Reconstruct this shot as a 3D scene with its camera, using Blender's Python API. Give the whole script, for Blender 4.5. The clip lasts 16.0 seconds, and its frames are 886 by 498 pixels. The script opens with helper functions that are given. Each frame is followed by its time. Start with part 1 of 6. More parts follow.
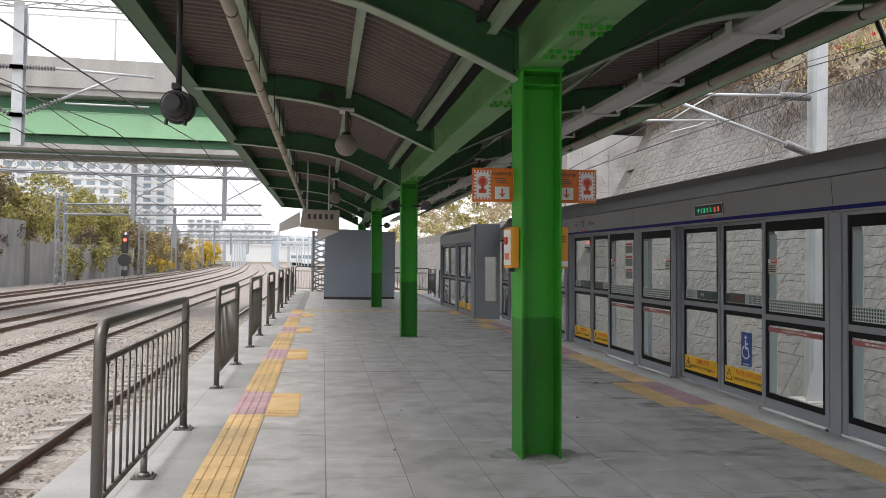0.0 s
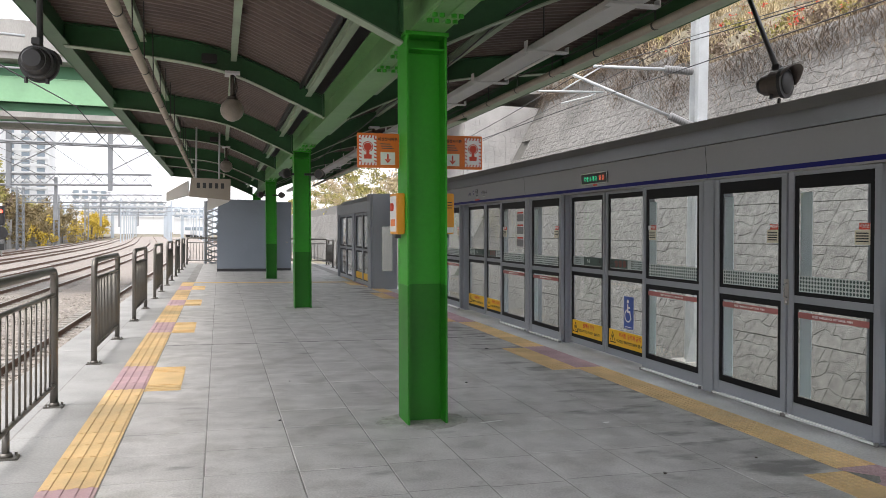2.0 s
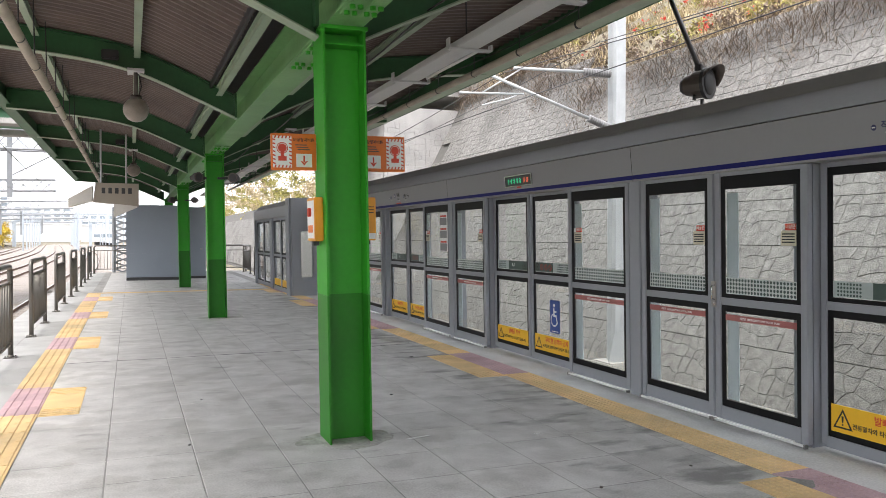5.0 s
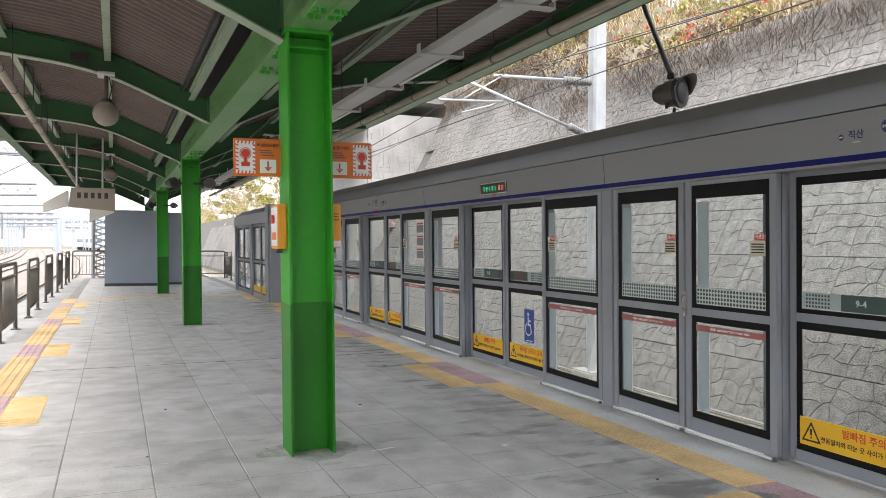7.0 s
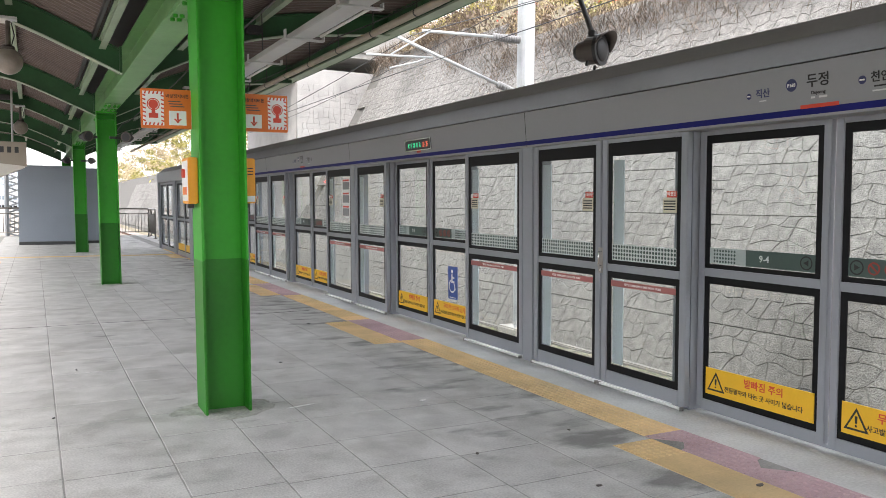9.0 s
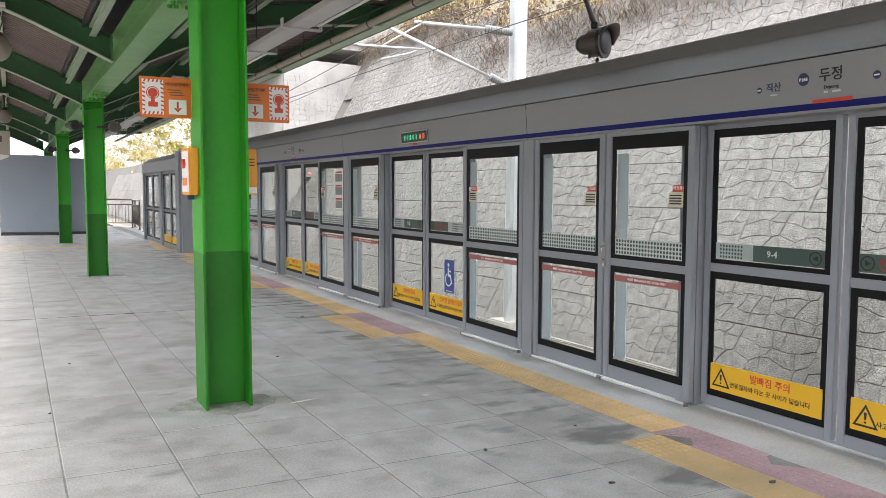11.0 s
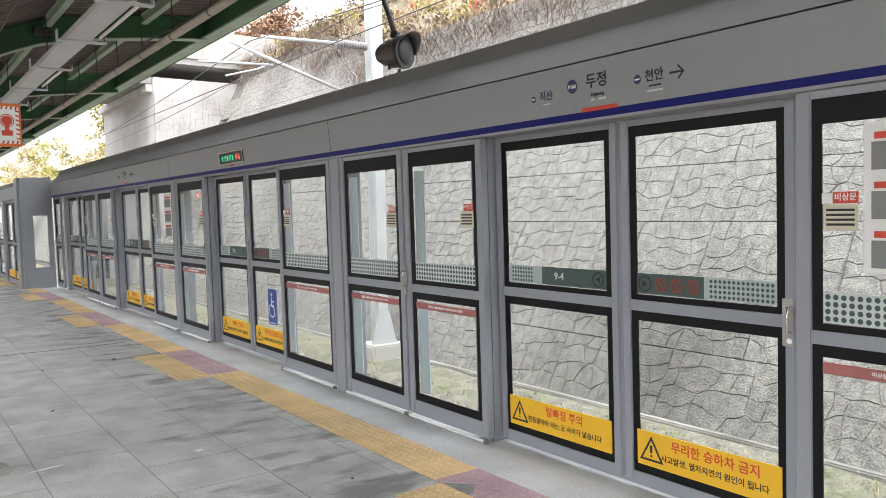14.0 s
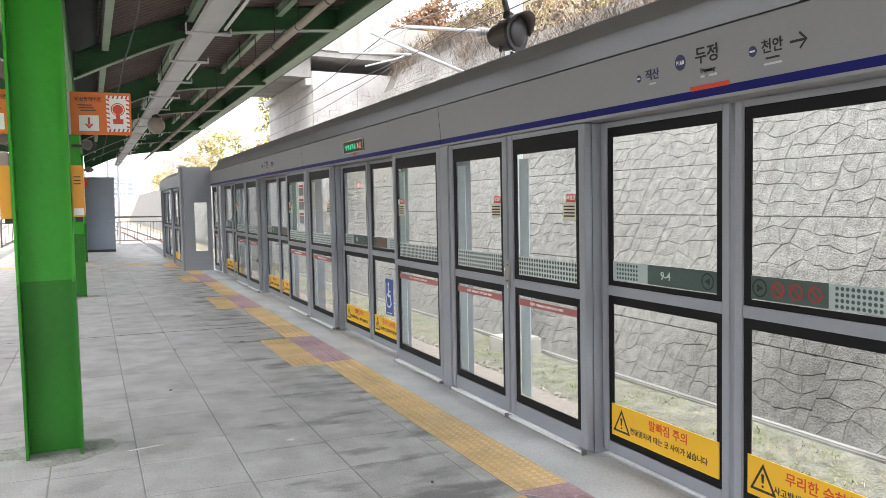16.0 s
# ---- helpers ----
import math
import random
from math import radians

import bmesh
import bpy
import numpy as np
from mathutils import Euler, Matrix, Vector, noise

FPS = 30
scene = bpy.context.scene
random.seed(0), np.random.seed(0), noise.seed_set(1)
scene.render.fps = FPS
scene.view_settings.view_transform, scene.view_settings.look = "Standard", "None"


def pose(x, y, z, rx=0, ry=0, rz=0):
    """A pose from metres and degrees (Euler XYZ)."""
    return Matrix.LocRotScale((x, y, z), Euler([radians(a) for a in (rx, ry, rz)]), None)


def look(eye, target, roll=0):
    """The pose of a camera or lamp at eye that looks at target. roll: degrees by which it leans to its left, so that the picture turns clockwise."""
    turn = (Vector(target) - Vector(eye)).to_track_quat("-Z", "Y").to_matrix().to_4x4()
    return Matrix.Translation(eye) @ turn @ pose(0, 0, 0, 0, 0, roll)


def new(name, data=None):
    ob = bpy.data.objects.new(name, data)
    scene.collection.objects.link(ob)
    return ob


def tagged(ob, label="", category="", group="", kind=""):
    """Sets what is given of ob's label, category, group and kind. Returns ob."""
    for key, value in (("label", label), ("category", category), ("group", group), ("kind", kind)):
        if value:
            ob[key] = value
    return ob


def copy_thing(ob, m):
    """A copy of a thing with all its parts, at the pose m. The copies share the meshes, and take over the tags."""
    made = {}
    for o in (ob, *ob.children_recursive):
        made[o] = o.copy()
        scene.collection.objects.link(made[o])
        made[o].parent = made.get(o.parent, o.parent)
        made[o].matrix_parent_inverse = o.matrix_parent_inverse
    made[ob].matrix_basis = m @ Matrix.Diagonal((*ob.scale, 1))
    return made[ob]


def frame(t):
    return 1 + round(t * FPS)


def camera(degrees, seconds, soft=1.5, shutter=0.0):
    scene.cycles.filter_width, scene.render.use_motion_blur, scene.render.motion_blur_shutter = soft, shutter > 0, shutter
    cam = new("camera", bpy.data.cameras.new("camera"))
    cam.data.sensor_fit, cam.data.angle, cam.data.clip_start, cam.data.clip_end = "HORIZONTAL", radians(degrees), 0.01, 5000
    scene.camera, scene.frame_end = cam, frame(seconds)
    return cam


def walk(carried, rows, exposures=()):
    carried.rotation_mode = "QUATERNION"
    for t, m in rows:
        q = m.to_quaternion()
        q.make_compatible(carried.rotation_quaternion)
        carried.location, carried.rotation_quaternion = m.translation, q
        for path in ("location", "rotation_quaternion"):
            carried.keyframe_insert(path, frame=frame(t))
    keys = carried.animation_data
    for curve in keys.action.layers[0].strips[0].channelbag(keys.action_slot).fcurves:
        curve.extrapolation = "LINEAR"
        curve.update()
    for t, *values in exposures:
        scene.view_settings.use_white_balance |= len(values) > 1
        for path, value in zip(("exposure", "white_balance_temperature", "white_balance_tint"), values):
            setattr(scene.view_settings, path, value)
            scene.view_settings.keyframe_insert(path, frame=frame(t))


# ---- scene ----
cam = camera(59.4, 16.0, soft=0.8)
PATH = [
    (0, (0.338, -0.736, 1.432), (0.643, 1.24, 1.461), 1.1),
    (0.5, (0.351, -0.743, 1.436), (0.693, 1.228, 1.457), 0.9),
    (1, (0.368, -0.711, 1.42), (0.789, 1.244, 1.408), 0.8),
    (1.5, (0.401, -0.697, 1.421), (0.918, 1.235, 1.385), 0.6),
    (2, (0.46, -0.71, 1.4), (1.014, 1.211, 1.359), 0.8),
    (2.5, (0.498, -0.716, 1.405), (1.11, 1.188, 1.361), 0.5),
    (3, (0.502, -0.604, 1.41), (1.189, 1.274, 1.365), 0.4),
    (3.5, (0.479, -0.512, 1.421), (1.197, 1.354, 1.38), 0.3),
    (4, (0.476, -0.449, 1.415), (1.211, 1.41, 1.368), 0.2),
    (6.5, (0.686, -0.405, 1.425), (1.443, 1.446, 1.424), 0.0),
    (7, (0.699, -0.392, 1.426), (1.477, 1.45, 1.413), 0.4),
    (7.5, (0.709, -0.402, 1.423), (1.525, 1.423, 1.376), 0.8),
    (8, (0.768, -0.431, 1.419), (1.661, 1.357, 1.355), 1.1),
    (8.5, (0.817, -0.428, 1.409), (1.736, 1.345, 1.312), 0.8),
    (11, (0.719, -0.283, 1.405), (1.687, 1.462, 1.27), 1.0),
    (11.5, (0.697, -0.265, 1.411), (1.702, 1.459, 1.272), 1.0),
    (12, (0.777, -0.264, 1.409), (1.872, 1.403, 1.265), 0.3),
    (12.5, (0.994, -0.349, 1.405), (2.19, 1.248, 1.259), -0.1),
    (13, (1.224, -0.408, 1.404), (2.475, 1.145, 1.25), -0.5),
    (13.5, (1.5, -0.31, 1.434), (2.733, 1.26, 1.307), -1.1),
    (14, (1.699, -0.281, 1.455), (2.869, 1.338, 1.362), -1.0),
    (14.5, (1.928, -0.354, 1.462), (2.948, 1.365, 1.395), 0.5),
    (15, (2.056, -0.337, 1.45), (3.011, 1.418, 1.367), 0.5),
    (15.5, (2.108, -0.252, 1.451), (2.995, 1.538, 1.348), 0.0),
    (16, (2.152, -0.217, 1.449), (2.978, 1.6, 1.337), -0.3),
]
walk(cam, [(t, look(eye, target, roll)) for t, eye, target, roll in PATH],
     exposures=[(0, 0.52), (1.5, 0.76), (3, 1.02), (4, 1.21), (7, 1.27), (8.5, 1.48), (11, 1.6), (13.5, 1.77), (16, 1.8)])

# ---- world, sun, exposure ----
SUN_EL, SUN_AZ = radians(60), radians(235)
world = bpy.data.worlds.new("overcast_sky")
scene.world = world
world.use_nodes = True
wn = world.node_tree.nodes
wl = world.node_tree.links
bg = wn["Background"]
sky = wn.new("ShaderNodeTexSky")
sky.sky_type = "NISHITA"
sky.sun_disc = False
sky.sun_elevation, sky.sun_rotation = SUN_EL, SUN_AZ
sky.air_density, sky.dust_density, sky.ozone_density = 1.0, 6.0, 0.6
whiten = wn.new("ShaderNodeMix")
whiten.data_type = "RGBA"
whiten.inputs[0].default_value = 0.72
whiten.inputs[7].default_value = (9.4, 9.4, 9.9, 1)
wl.new(sky.outputs[0], whiten.inputs[6])
wl.new(whiten.outputs[2], bg.inputs[0])
bg.inputs[1].default_value = 0.15
sun_data = bpy.data.lights.new("sun", "SUN")
sun_data.energy, sun_data.angle, sun_data.color = 1.3, radians(25), (1.0, 0.96, 0.9)
sun = new("sun", sun_data)
sun.matrix_world = look((math.sin(SUN_AZ) * 30, math.cos(SUN_AZ) * 30, math.tan(SUN_EL) * 30), (0, 0, 0))

# ---- materials ----
def rgb(c):
    return (c[0], c[1], c[2], 1.0)


def mat(name, color, rough=0.6, metal=0.0, vary=0.12, scale=3.0, fine=60.0, bump=0.15, dirt=None, dirt_amount=0.3, dirt_scale=1.2,
        stretch=(1, 1, 1), per_object=0.0, bump_dist=0.004, spec=0.5, fine_w=0.5, dirt_edge=(0.52, 0.75)):
    """A procedural surface: two scales of noise in the colour, stains of a second colour, and a fine relief."""
    m = bpy.data.materials.new(name)
    m.use_nodes = True
    n, l = m.node_tree.nodes, m.node_tree.links
    b = n["Principled BSDF"]
    b.inputs["Roughness"].default_value, b.inputs["Metallic"].default_value = rough, metal
    b.inputs["Specular IOR Level"].default_value = spec
    geo = n.new("ShaderNodeNewGeometry")
    mp = n.new("ShaderNodeMapping")
    mp.inputs["Scale"].default_value = stretch
    l.new(geo.outputs["Position"], mp.inputs["Vector"])
    big = n.new("ShaderNodeTexNoise")
    big.inputs["Scale"].default_value, big.inputs["Detail"].default_value = scale, 5
    small = n.new("ShaderNodeTexNoise")
    small.inputs["Scale"].default_value, small.inputs["Detail"].default_value = fine, 3
    l.new(mp.outputs[0], big.inputs["Vector"])
    l.new(mp.outputs[0], small.inputs["Vector"])
    add = n.new("ShaderNodeMath")
    add.operation = "MULTIPLY_ADD"
    add.inputs[1].default_value = fine_w
    l.new(small.outputs[0], add.inputs[0])
    l.new(big.outputs[0], add.inputs[2])
    val = n.new("ShaderNodeMapRange")
    mid = 0.5 + 0.5 * fine_w
    val.inputs[1].default_value, val.inputs[2].default_value = mid - 0.3, mid + 0.3
    val.inputs[3].default_value, val.inputs[4].default_value = 1 - vary, 1 + vary
    l.new(add.outputs[0], val.inputs[0])
    src = val.outputs[0]
    if per_object:
        inf = n.new("ShaderNodeObjectInfo")
        r = n.new("ShaderNodeMapRange")
        r.inputs[3].default_value, r.inputs[4].default_value = 1 - per_object, 1 + per_object
        l.new(inf.outputs["Random"], r.inputs[0])
        mu = n.new("ShaderNodeMath")
        mu.operation = "MULTIPLY"
        l.new(src, mu.inputs[0])
        l.new(r.outputs[0], mu.inputs[1])
        src = mu.outputs[0]
    base = n.new("ShaderNodeMix")
    base.data_type = "RGBA"
    base.inputs[6].default_value = rgb(color)
    base.inputs[7].default_value = rgb(dirt or color)
    if dirt:
        st = n.new("ShaderNodeTexNoise")
        st.inputs["Scale"].default_value, st.inputs["Detail"].default_value = dirt_scale, 8
        l.new(mp.outputs[0], st.inputs["Vector"])
        ra = n.new("ShaderNodeMapRange")
        ra.inputs[1].default_value, ra.inputs[2].default_value = dirt_edge
        ra.inputs[3].default_value, ra.inputs[4].default_value = 0.0, dirt_amount
        l.new(st.outputs[0], ra.inputs[0])
        l.new(ra.outputs[0], base.inputs[0])
    else:
        base.inputs[0].default_value = 0.0
    mul = n.new("ShaderNodeVectorMath")
    mul.operation = "SCALE"
    l.new(base.outputs[2], mul.inputs[0])
    l.new(src, mul.inputs["Scale"])
    l.new(mul.outputs[0], b.inputs["Base Color"])
    if bump:
        bp = n.new("ShaderNodeBump")
        bp.inputs["Strength"].default_value, bp.inputs["Distance"].default_value = bump, bump_dist
        l.new(small.outputs[0], bp.inputs["Height"])
        l.new(bp.outputs[0], b.inputs["Normal"])
    return m


def glow(name, color, strength):
    m = bpy.data.materials.new(name)
    m.use_nodes = True
    b = m.node_tree.nodes["Principled BSDF"]
    b.inputs["Base Color"].default_value = rgb(color)
    b.inputs["Emission Color"].default_value = rgb(color)
    b.inputs["Emission Strength"].default_value = strength
    return m


def pane_glass(name, tint=(0.87, 0.89, 0.885)):
    m = bpy.data.materials.new(name)
    m.use_nodes = True
    n, l = m.node_tree.nodes, m.node_tree.links
    n.remove(n["Principled BSDF"])
    out = n["Material Output"]
    tr = n.new("ShaderNodeBsdfTransparent")
    tr.inputs[0].default_value = rgb(tint)
    gl = n.new("ShaderNodeBsdfGlossy")
    gl.inputs["Roughness"].default_value = 0.02
    lw = n.new("ShaderNodeLayerWeight")
    pw = n.new("ShaderNodeMath")
    pw.operation = "POWER"
    pw.inputs[1].default_value = 5.0
    l.new(lw.outputs["Facing"], pw.inputs[0])
    fr = n.new("ShaderNodeMath")
    fr.operation = "MULTIPLY_ADD"
    fr.inputs[1].default_value, fr.inputs[2].default_value = 0.5, 0.012
    l.new(pw.outputs[0], fr.inputs[0])
    mx = n.new("ShaderNodeMixShader")
    l.new(fr.outputs[0], mx.inputs[0])
    l.new(tr.outputs[0], mx.inputs[1])
    l.new(gl.outputs[0], mx.inputs[2])
    l.new(mx.outputs[0], out.inputs[0])
    return m


M = {}
M["green"] = mat("bright_green_paint", (0.038, 0.34, 0.022), 0.48, vary=0.12, scale=1.6, fine=25, bump=0.06, dirt=(0.08, 0.32, 0.06), dirt_amount=0.35, dirt_scale=2.5, spec=0.35)
M["green_low"] = mat("deep_green_paint", (0.018, 0.18, 0.009), 0.48, vary=0.15, scale=2.2, fine=25, bump=0.06, dirt=(0.035, 0.17, 0.02), dirt_amount=0.4, dirt_scale=3, spec=0.35)
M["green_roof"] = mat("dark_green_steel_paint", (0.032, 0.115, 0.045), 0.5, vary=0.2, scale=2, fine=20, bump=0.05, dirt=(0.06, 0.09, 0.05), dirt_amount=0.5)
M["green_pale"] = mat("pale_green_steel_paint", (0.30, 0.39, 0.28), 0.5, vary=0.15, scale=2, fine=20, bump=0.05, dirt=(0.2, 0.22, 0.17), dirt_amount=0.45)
M["deck"] = mat("brown_corrugated_sheet", (0.135, 0.104, 0.092), 0.6, vary=0.2, scale=1.5, fine=18, bump=0.08, dirt=(0.07, 0.06, 0.06), dirt_amount=0.6, dirt_scale=0.8)
M["floor"] = mat("grey_platform_stone", (0.50, 0.49, 0.475), 0.6, vary=0.24, scale=4.0, fine=90, bump=0.4, dirt=(0.41, 0.40, 0.38), dirt_amount=0.75, dirt_scale=2.6, per_object=0.07, bump_dist=0.003, fine_w=1.1, dirt_edge=(0.53, 0.60))
M["joint"] = mat("dirty_joint_mortar", (0.30, 0.295, 0.28), 0.9, vary=0.4, scale=4)
M["edge"] = mat("pale_edge_concrete", (0.37, 0.37, 0.365), 0.8, vary=0.18, scale=2, fine=60, bump=0.2, dirt=(0.22, 0.22, 0.21), dirt_amount=0.6, fine_w=0.8)
M["concrete"] = mat("weathered_concrete", (0.40, 0.39, 0.37), 0.9, vary=0.25, scale=0.9, fine=30, bump=0.3, dirt=(0.13, 0.125, 0.115), dirt_amount=0.85, dirt_scale=0.9, stretch=(1, 1, 0.25), bump_dist=0.01)
M["yellow"] = mat("worn_yellow_tile", (0.72, 0.51, 0.25), 0.65, vary=0.18, scale=3, fine=80, bump=0.2, dirt=(0.40, 0.32, 0.20), dirt_amount=0.6, per_object=0.08)
# daylight through the door panes is put into this lighter concrete colour
M["door_strip"] = mat("daylit_door_strip_concrete", (0.58, 0.58, 0.57), 0.75, vary=0.2, scale=2, fine=60, bump=0.2, dirt=(0.30, 0.30, 0.285), dirt_amount=0.6, fine_w=0.8)
M["pink"] = mat("faded_pink_tile", (0.49, 0.33, 0.355), 0.65, vary=0.2, scale=3, fine=80, bump=0.2, dirt=(0.33, 0.24, 0.24), dirt_amount=0.5, per_object=0.08)
M["psd"] = mat("grey_door_paint", (0.28, 0.295, 0.32), 0.42, vary=0.05, scale=1.2, fine=30, bump=0.03, dirt=(0.21, 0.22, 0.23), dirt_amount=0.3)
M["psd_head"] = mat("light_grey_header_paint", (0.272, 0.277, 0.287), 0.4, vary=0.04, scale=0.8, fine=30, bump=0.03, dirt=(0.25, 0.25, 0.25), dirt_amount=0.25)
M["psd_dark"] = mat("darker_header_grey", (0.215, 0.215, 0.218), 0.5, vary=0.08, scale=0.8, fine=30, bump=0.03, dirt=(0.15, 0.15, 0.15), dirt_amount=0.4)
M["concrete_dark"] = mat("dark_stained_concrete", (0.25, 0.245, 0.232), 0.92, vary=0.3, scale=0.8, fine=20, bump=0.4, dirt=(0.07, 0.068, 0.062), dirt_amount=0.85, dirt_scale=0.5, stretch=(1, 1, 0.25), bump_dist=0.02)
M["far_steel"] = mat("grey_far_steelwork", (0.26, 0.275, 0.29), 0.55, vary=0.12, bump=0.0)
M["green_girder"] = mat("pale_girder_green_paint", (0.15, 0.34, 0.125), 0.42, vary=0.18, scale=1.4, fine=25, bump=0.05, dirt=(0.26, 0.42, 0.22), dirt_amount=0.5, dirt_scale=1.6)
M["verge"] = mat("gravelly_verge_soil", (0.18, 0.175, 0.145), 0.95, vary=0.5, scale=5, fine=30, bump=0.8, dirt=(0.11, 0.14, 0.05), dirt_amount=0.8, dirt_scale=2.2, bump_dist=0.03, fine_w=1.0)
# distance haze is mixed into this pale blue-grey
M["hill"] = mat("far_haze_grey", (0.42, 0.47, 0.52), 0.95, vary=0.12, scale=0.01, fine=0.1, bump=0)
# tan carries the shade on the front of the display casing
M["tan"] = mat("shaded_casing_tan", (0.30, 0.26, 0.21), 0.5, vary=0.08, bump=0.03, dirt=(0.2, 0.17, 0.14), dirt_amount=0.4)
M["patch"] = mat("crumbling_cement_patch", (0.42, 0.415, 0.385), 0.9, vary=0.35, scale=8, fine=60, bump=0.6, dirt=(0.22, 0.23, 0.17), dirt_amount=0.6, dirt_scale=6, fine_w=0.9)
M["black"] = mat("black_glass_border", (0.010, 0.010, 0.011), 0.45, vary=0.1, bump=0.0, spec=0.15)
M["rubber"] = mat("black_rubber", (0.02, 0.02, 0.02), 0.7, vary=0.2, bump=0.05)
M["blue"] = mat("dark_blue_stripe", (0.008, 0.010, 0.13), 0.5, vary=0.05, bump=0, spec=0.2)
M["navy"] = mat("navy_print", (0.035, 0.04, 0.12), 0.5, vary=0.05, bump=0)
M["signblue"] = mat("blue_sticker", (0.03, 0.075, 0.30), 0.45, vary=0.06, bump=0)
M["dim_red"] = mat("dull_dark_red_print", (0.26, 0.035, 0.025), 0.4, vary=0.05, bump=0)
M["red"] = mat("red_print", (0.60, 0.06, 0.03), 0.5, vary=0.05, bump=0)
M["dullred"] = mat("dull_red_band", (0.38, 0.13, 0.12), 0.5, vary=0.08, bump=0)
M["white"] = mat("white_print", (0.78, 0.78, 0.76), 0.5, vary=0.04, bump=0)
M["cream"] = mat("cream_notice", (0.62, 0.58, 0.45), 0.6, vary=0.06, bump=0)
M["signyellow"] = mat("yellow_sticker", (0.78, 0.45, 0.02), 0.45, vary=0.05, bump=0)
M["ink"] = mat("black_print", (0.02, 0.02, 0.02), 0.6, vary=0.05, bump=0)
M["orange"] = mat("orange_sign_board", (0.72, 0.17, 0.02), 0.45, vary=0.05, bump=0)
M["amber"] = mat("amber_box_paint", (0.75, 0.32, 0.01), 0.4, vary=0.06, bump=0.02)
M["signgreen"] = mat("dark_green_band", (0.05, 0.085, 0.075), 0.4, vary=0.08, bump=0)
M["mist"] = mat("frosted_pale_film", (0.40, 0.46, 0.45), 0.5, vary=0.05, bump=0)
M["dot"] = mat("pale_dot_print", (0.55, 0.60, 0.58), 0.5, vary=0.05, bump=0)
M["pale_strip"] = mat("pale_blue_white_guard", (0.68, 0.74, 0.77), 0.4, vary=0.04, bump=0)
M["steel"] = mat("brushed_stainless", (0.36, 0.35, 0.33), 0.32, 1.0, vary=0.12, scale=6, fine=90, bump=0.04)
M["chrome"] = mat("bright_stainless", (0.75, 0.76, 0.78), 0.22, 1.0, vary=0.06, bump=0.02)
M["bar"] = mat("grey_brown_railing_steel", (0.17, 0.16, 0.145), 0.4, 0.6, vary=0.15, scale=5, fine=60, bump=0.05)
M["galv"] = mat("galvanised_steel", (0.50, 0.52, 0.53), 0.5, 0.3, vary=0.12, scale=4, fine=40, bump=0.08, dirt=(0.36, 0.37, 0.37), dirt_amount=0.4)
M["pipe"] = mat("beige_pipe_lagging", (0.42, 0.38, 0.31), 0.7, vary=0.15, scale=4, fine=40, bump=0.1, dirt=(0.26, 0.23, 0.19), dirt_amount=0.5)
M["tray"] = mat("grey_light_trunking", (0.56, 0.57, 0.57), 0.5, vary=0.08, bump=0.04)
M["dark"] = mat("dark_grey_metal", (0.035, 0.035, 0.037), 0.5, vary=0.15, bump=0.05)
M["bronze"] = mat("weathered_brown_casing", (0.10, 0.085, 0.075), 0.5, 0.2, vary=0.15, bump=0.06)
M["globe"] = mat("dusty_frosted_globe", (0.27, 0.235, 0.20), 0.3, vary=0.18, scale=12, bump=0)
M["cabin"] = mat("blue_grey_cabin_panel", (0.23, 0.26, 0.30), 0.5, vary=0.05, scale=1, fine=20, bump=0.03, dirt=(0.19, 0.21, 0.24), dirt_amount=0.3)
M["boxwhite"] = mat("off_white_casing", (0.60, 0.57, 0.52), 0.5, vary=0.06, bump=0.03, dirt=(0.42, 0.38, 0.33), dirt_amount=0.4)
M["ballast"] = mat("ballast_stone", (0.29, 0.257, 0.23), 0.95, vary=0.4, scale=14, fine=45, bump=0.9, dirt=(0.21, 0.17, 0.14), dirt_amount=0.7, dirt_scale=0.7, bump_dist=0.03)
M["sleeper"] = mat("concrete_sleeper", (0.33, 0.31, 0.28), 0.9, vary=0.15, bump=0.2, dirt=(0.2, 0.16, 0.13), dirt_amount=0.6)
M["rail"] = mat("rusty_rail", (0.13, 0.075, 0.05), 0.7, 0.2, vary=0.25, scale=6, bump=0.15)
M["railtop"] = mat("worn_rail_head", (0.34, 0.32, 0.30), 0.35, 0.9, vary=0.1, bump=0.02)
M["soil"] = mat("dry_grass_soil", (0.20, 0.175, 0.125), 0.95, vary=0.4, scale=2.5, fine=40, bump=0.7, dirt=(0.10, 0.12, 0.06), dirt_amount=0.8, dirt_scale=1.6, bump_dist=0.03)
M["wall"] = mat("grey_relief_concrete", (0.185, 0.18, 0.17), 0.85, vary=0.42, scale=7.0, fine=38, bump=1.0, dirt=(0.07, 0.067, 0.062), dirt_amount=0.9, dirt_scale=0.22, bump_dist=0.025, per_object=0.05, fine_w=1.2)
M["wall_joint"] = mat("dark_wall_groove", (0.12, 0.117, 0.11), 0.95, vary=0.2)
M["abut"] = mat("pale_relief_concrete", (0.42, 0.41, 0.395), 0.9, vary=0.15, scale=1.5, fine=30, bump=0.7, dirt=(0.27, 0.26, 0.25), dirt_amount=0.5, dirt_scale=0.5, bump_dist=0.015)
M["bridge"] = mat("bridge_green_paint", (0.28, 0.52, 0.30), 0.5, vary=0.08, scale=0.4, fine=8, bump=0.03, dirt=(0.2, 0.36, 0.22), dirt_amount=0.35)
# the girder green again, darkened to hold the shade of its recesses
M["bridge_shaded"] = mat("bridge_green_with_shade", (0.09, 0.24, 0.13), 0.5, vary=0.1, scale=0.5, bump=0.03)
M["tower"] = mat("apartment_render_coat", (0.66, 0.67, 0.68), 0.8, vary=0.06, scale=0.1, fine=2, bump=0.0)
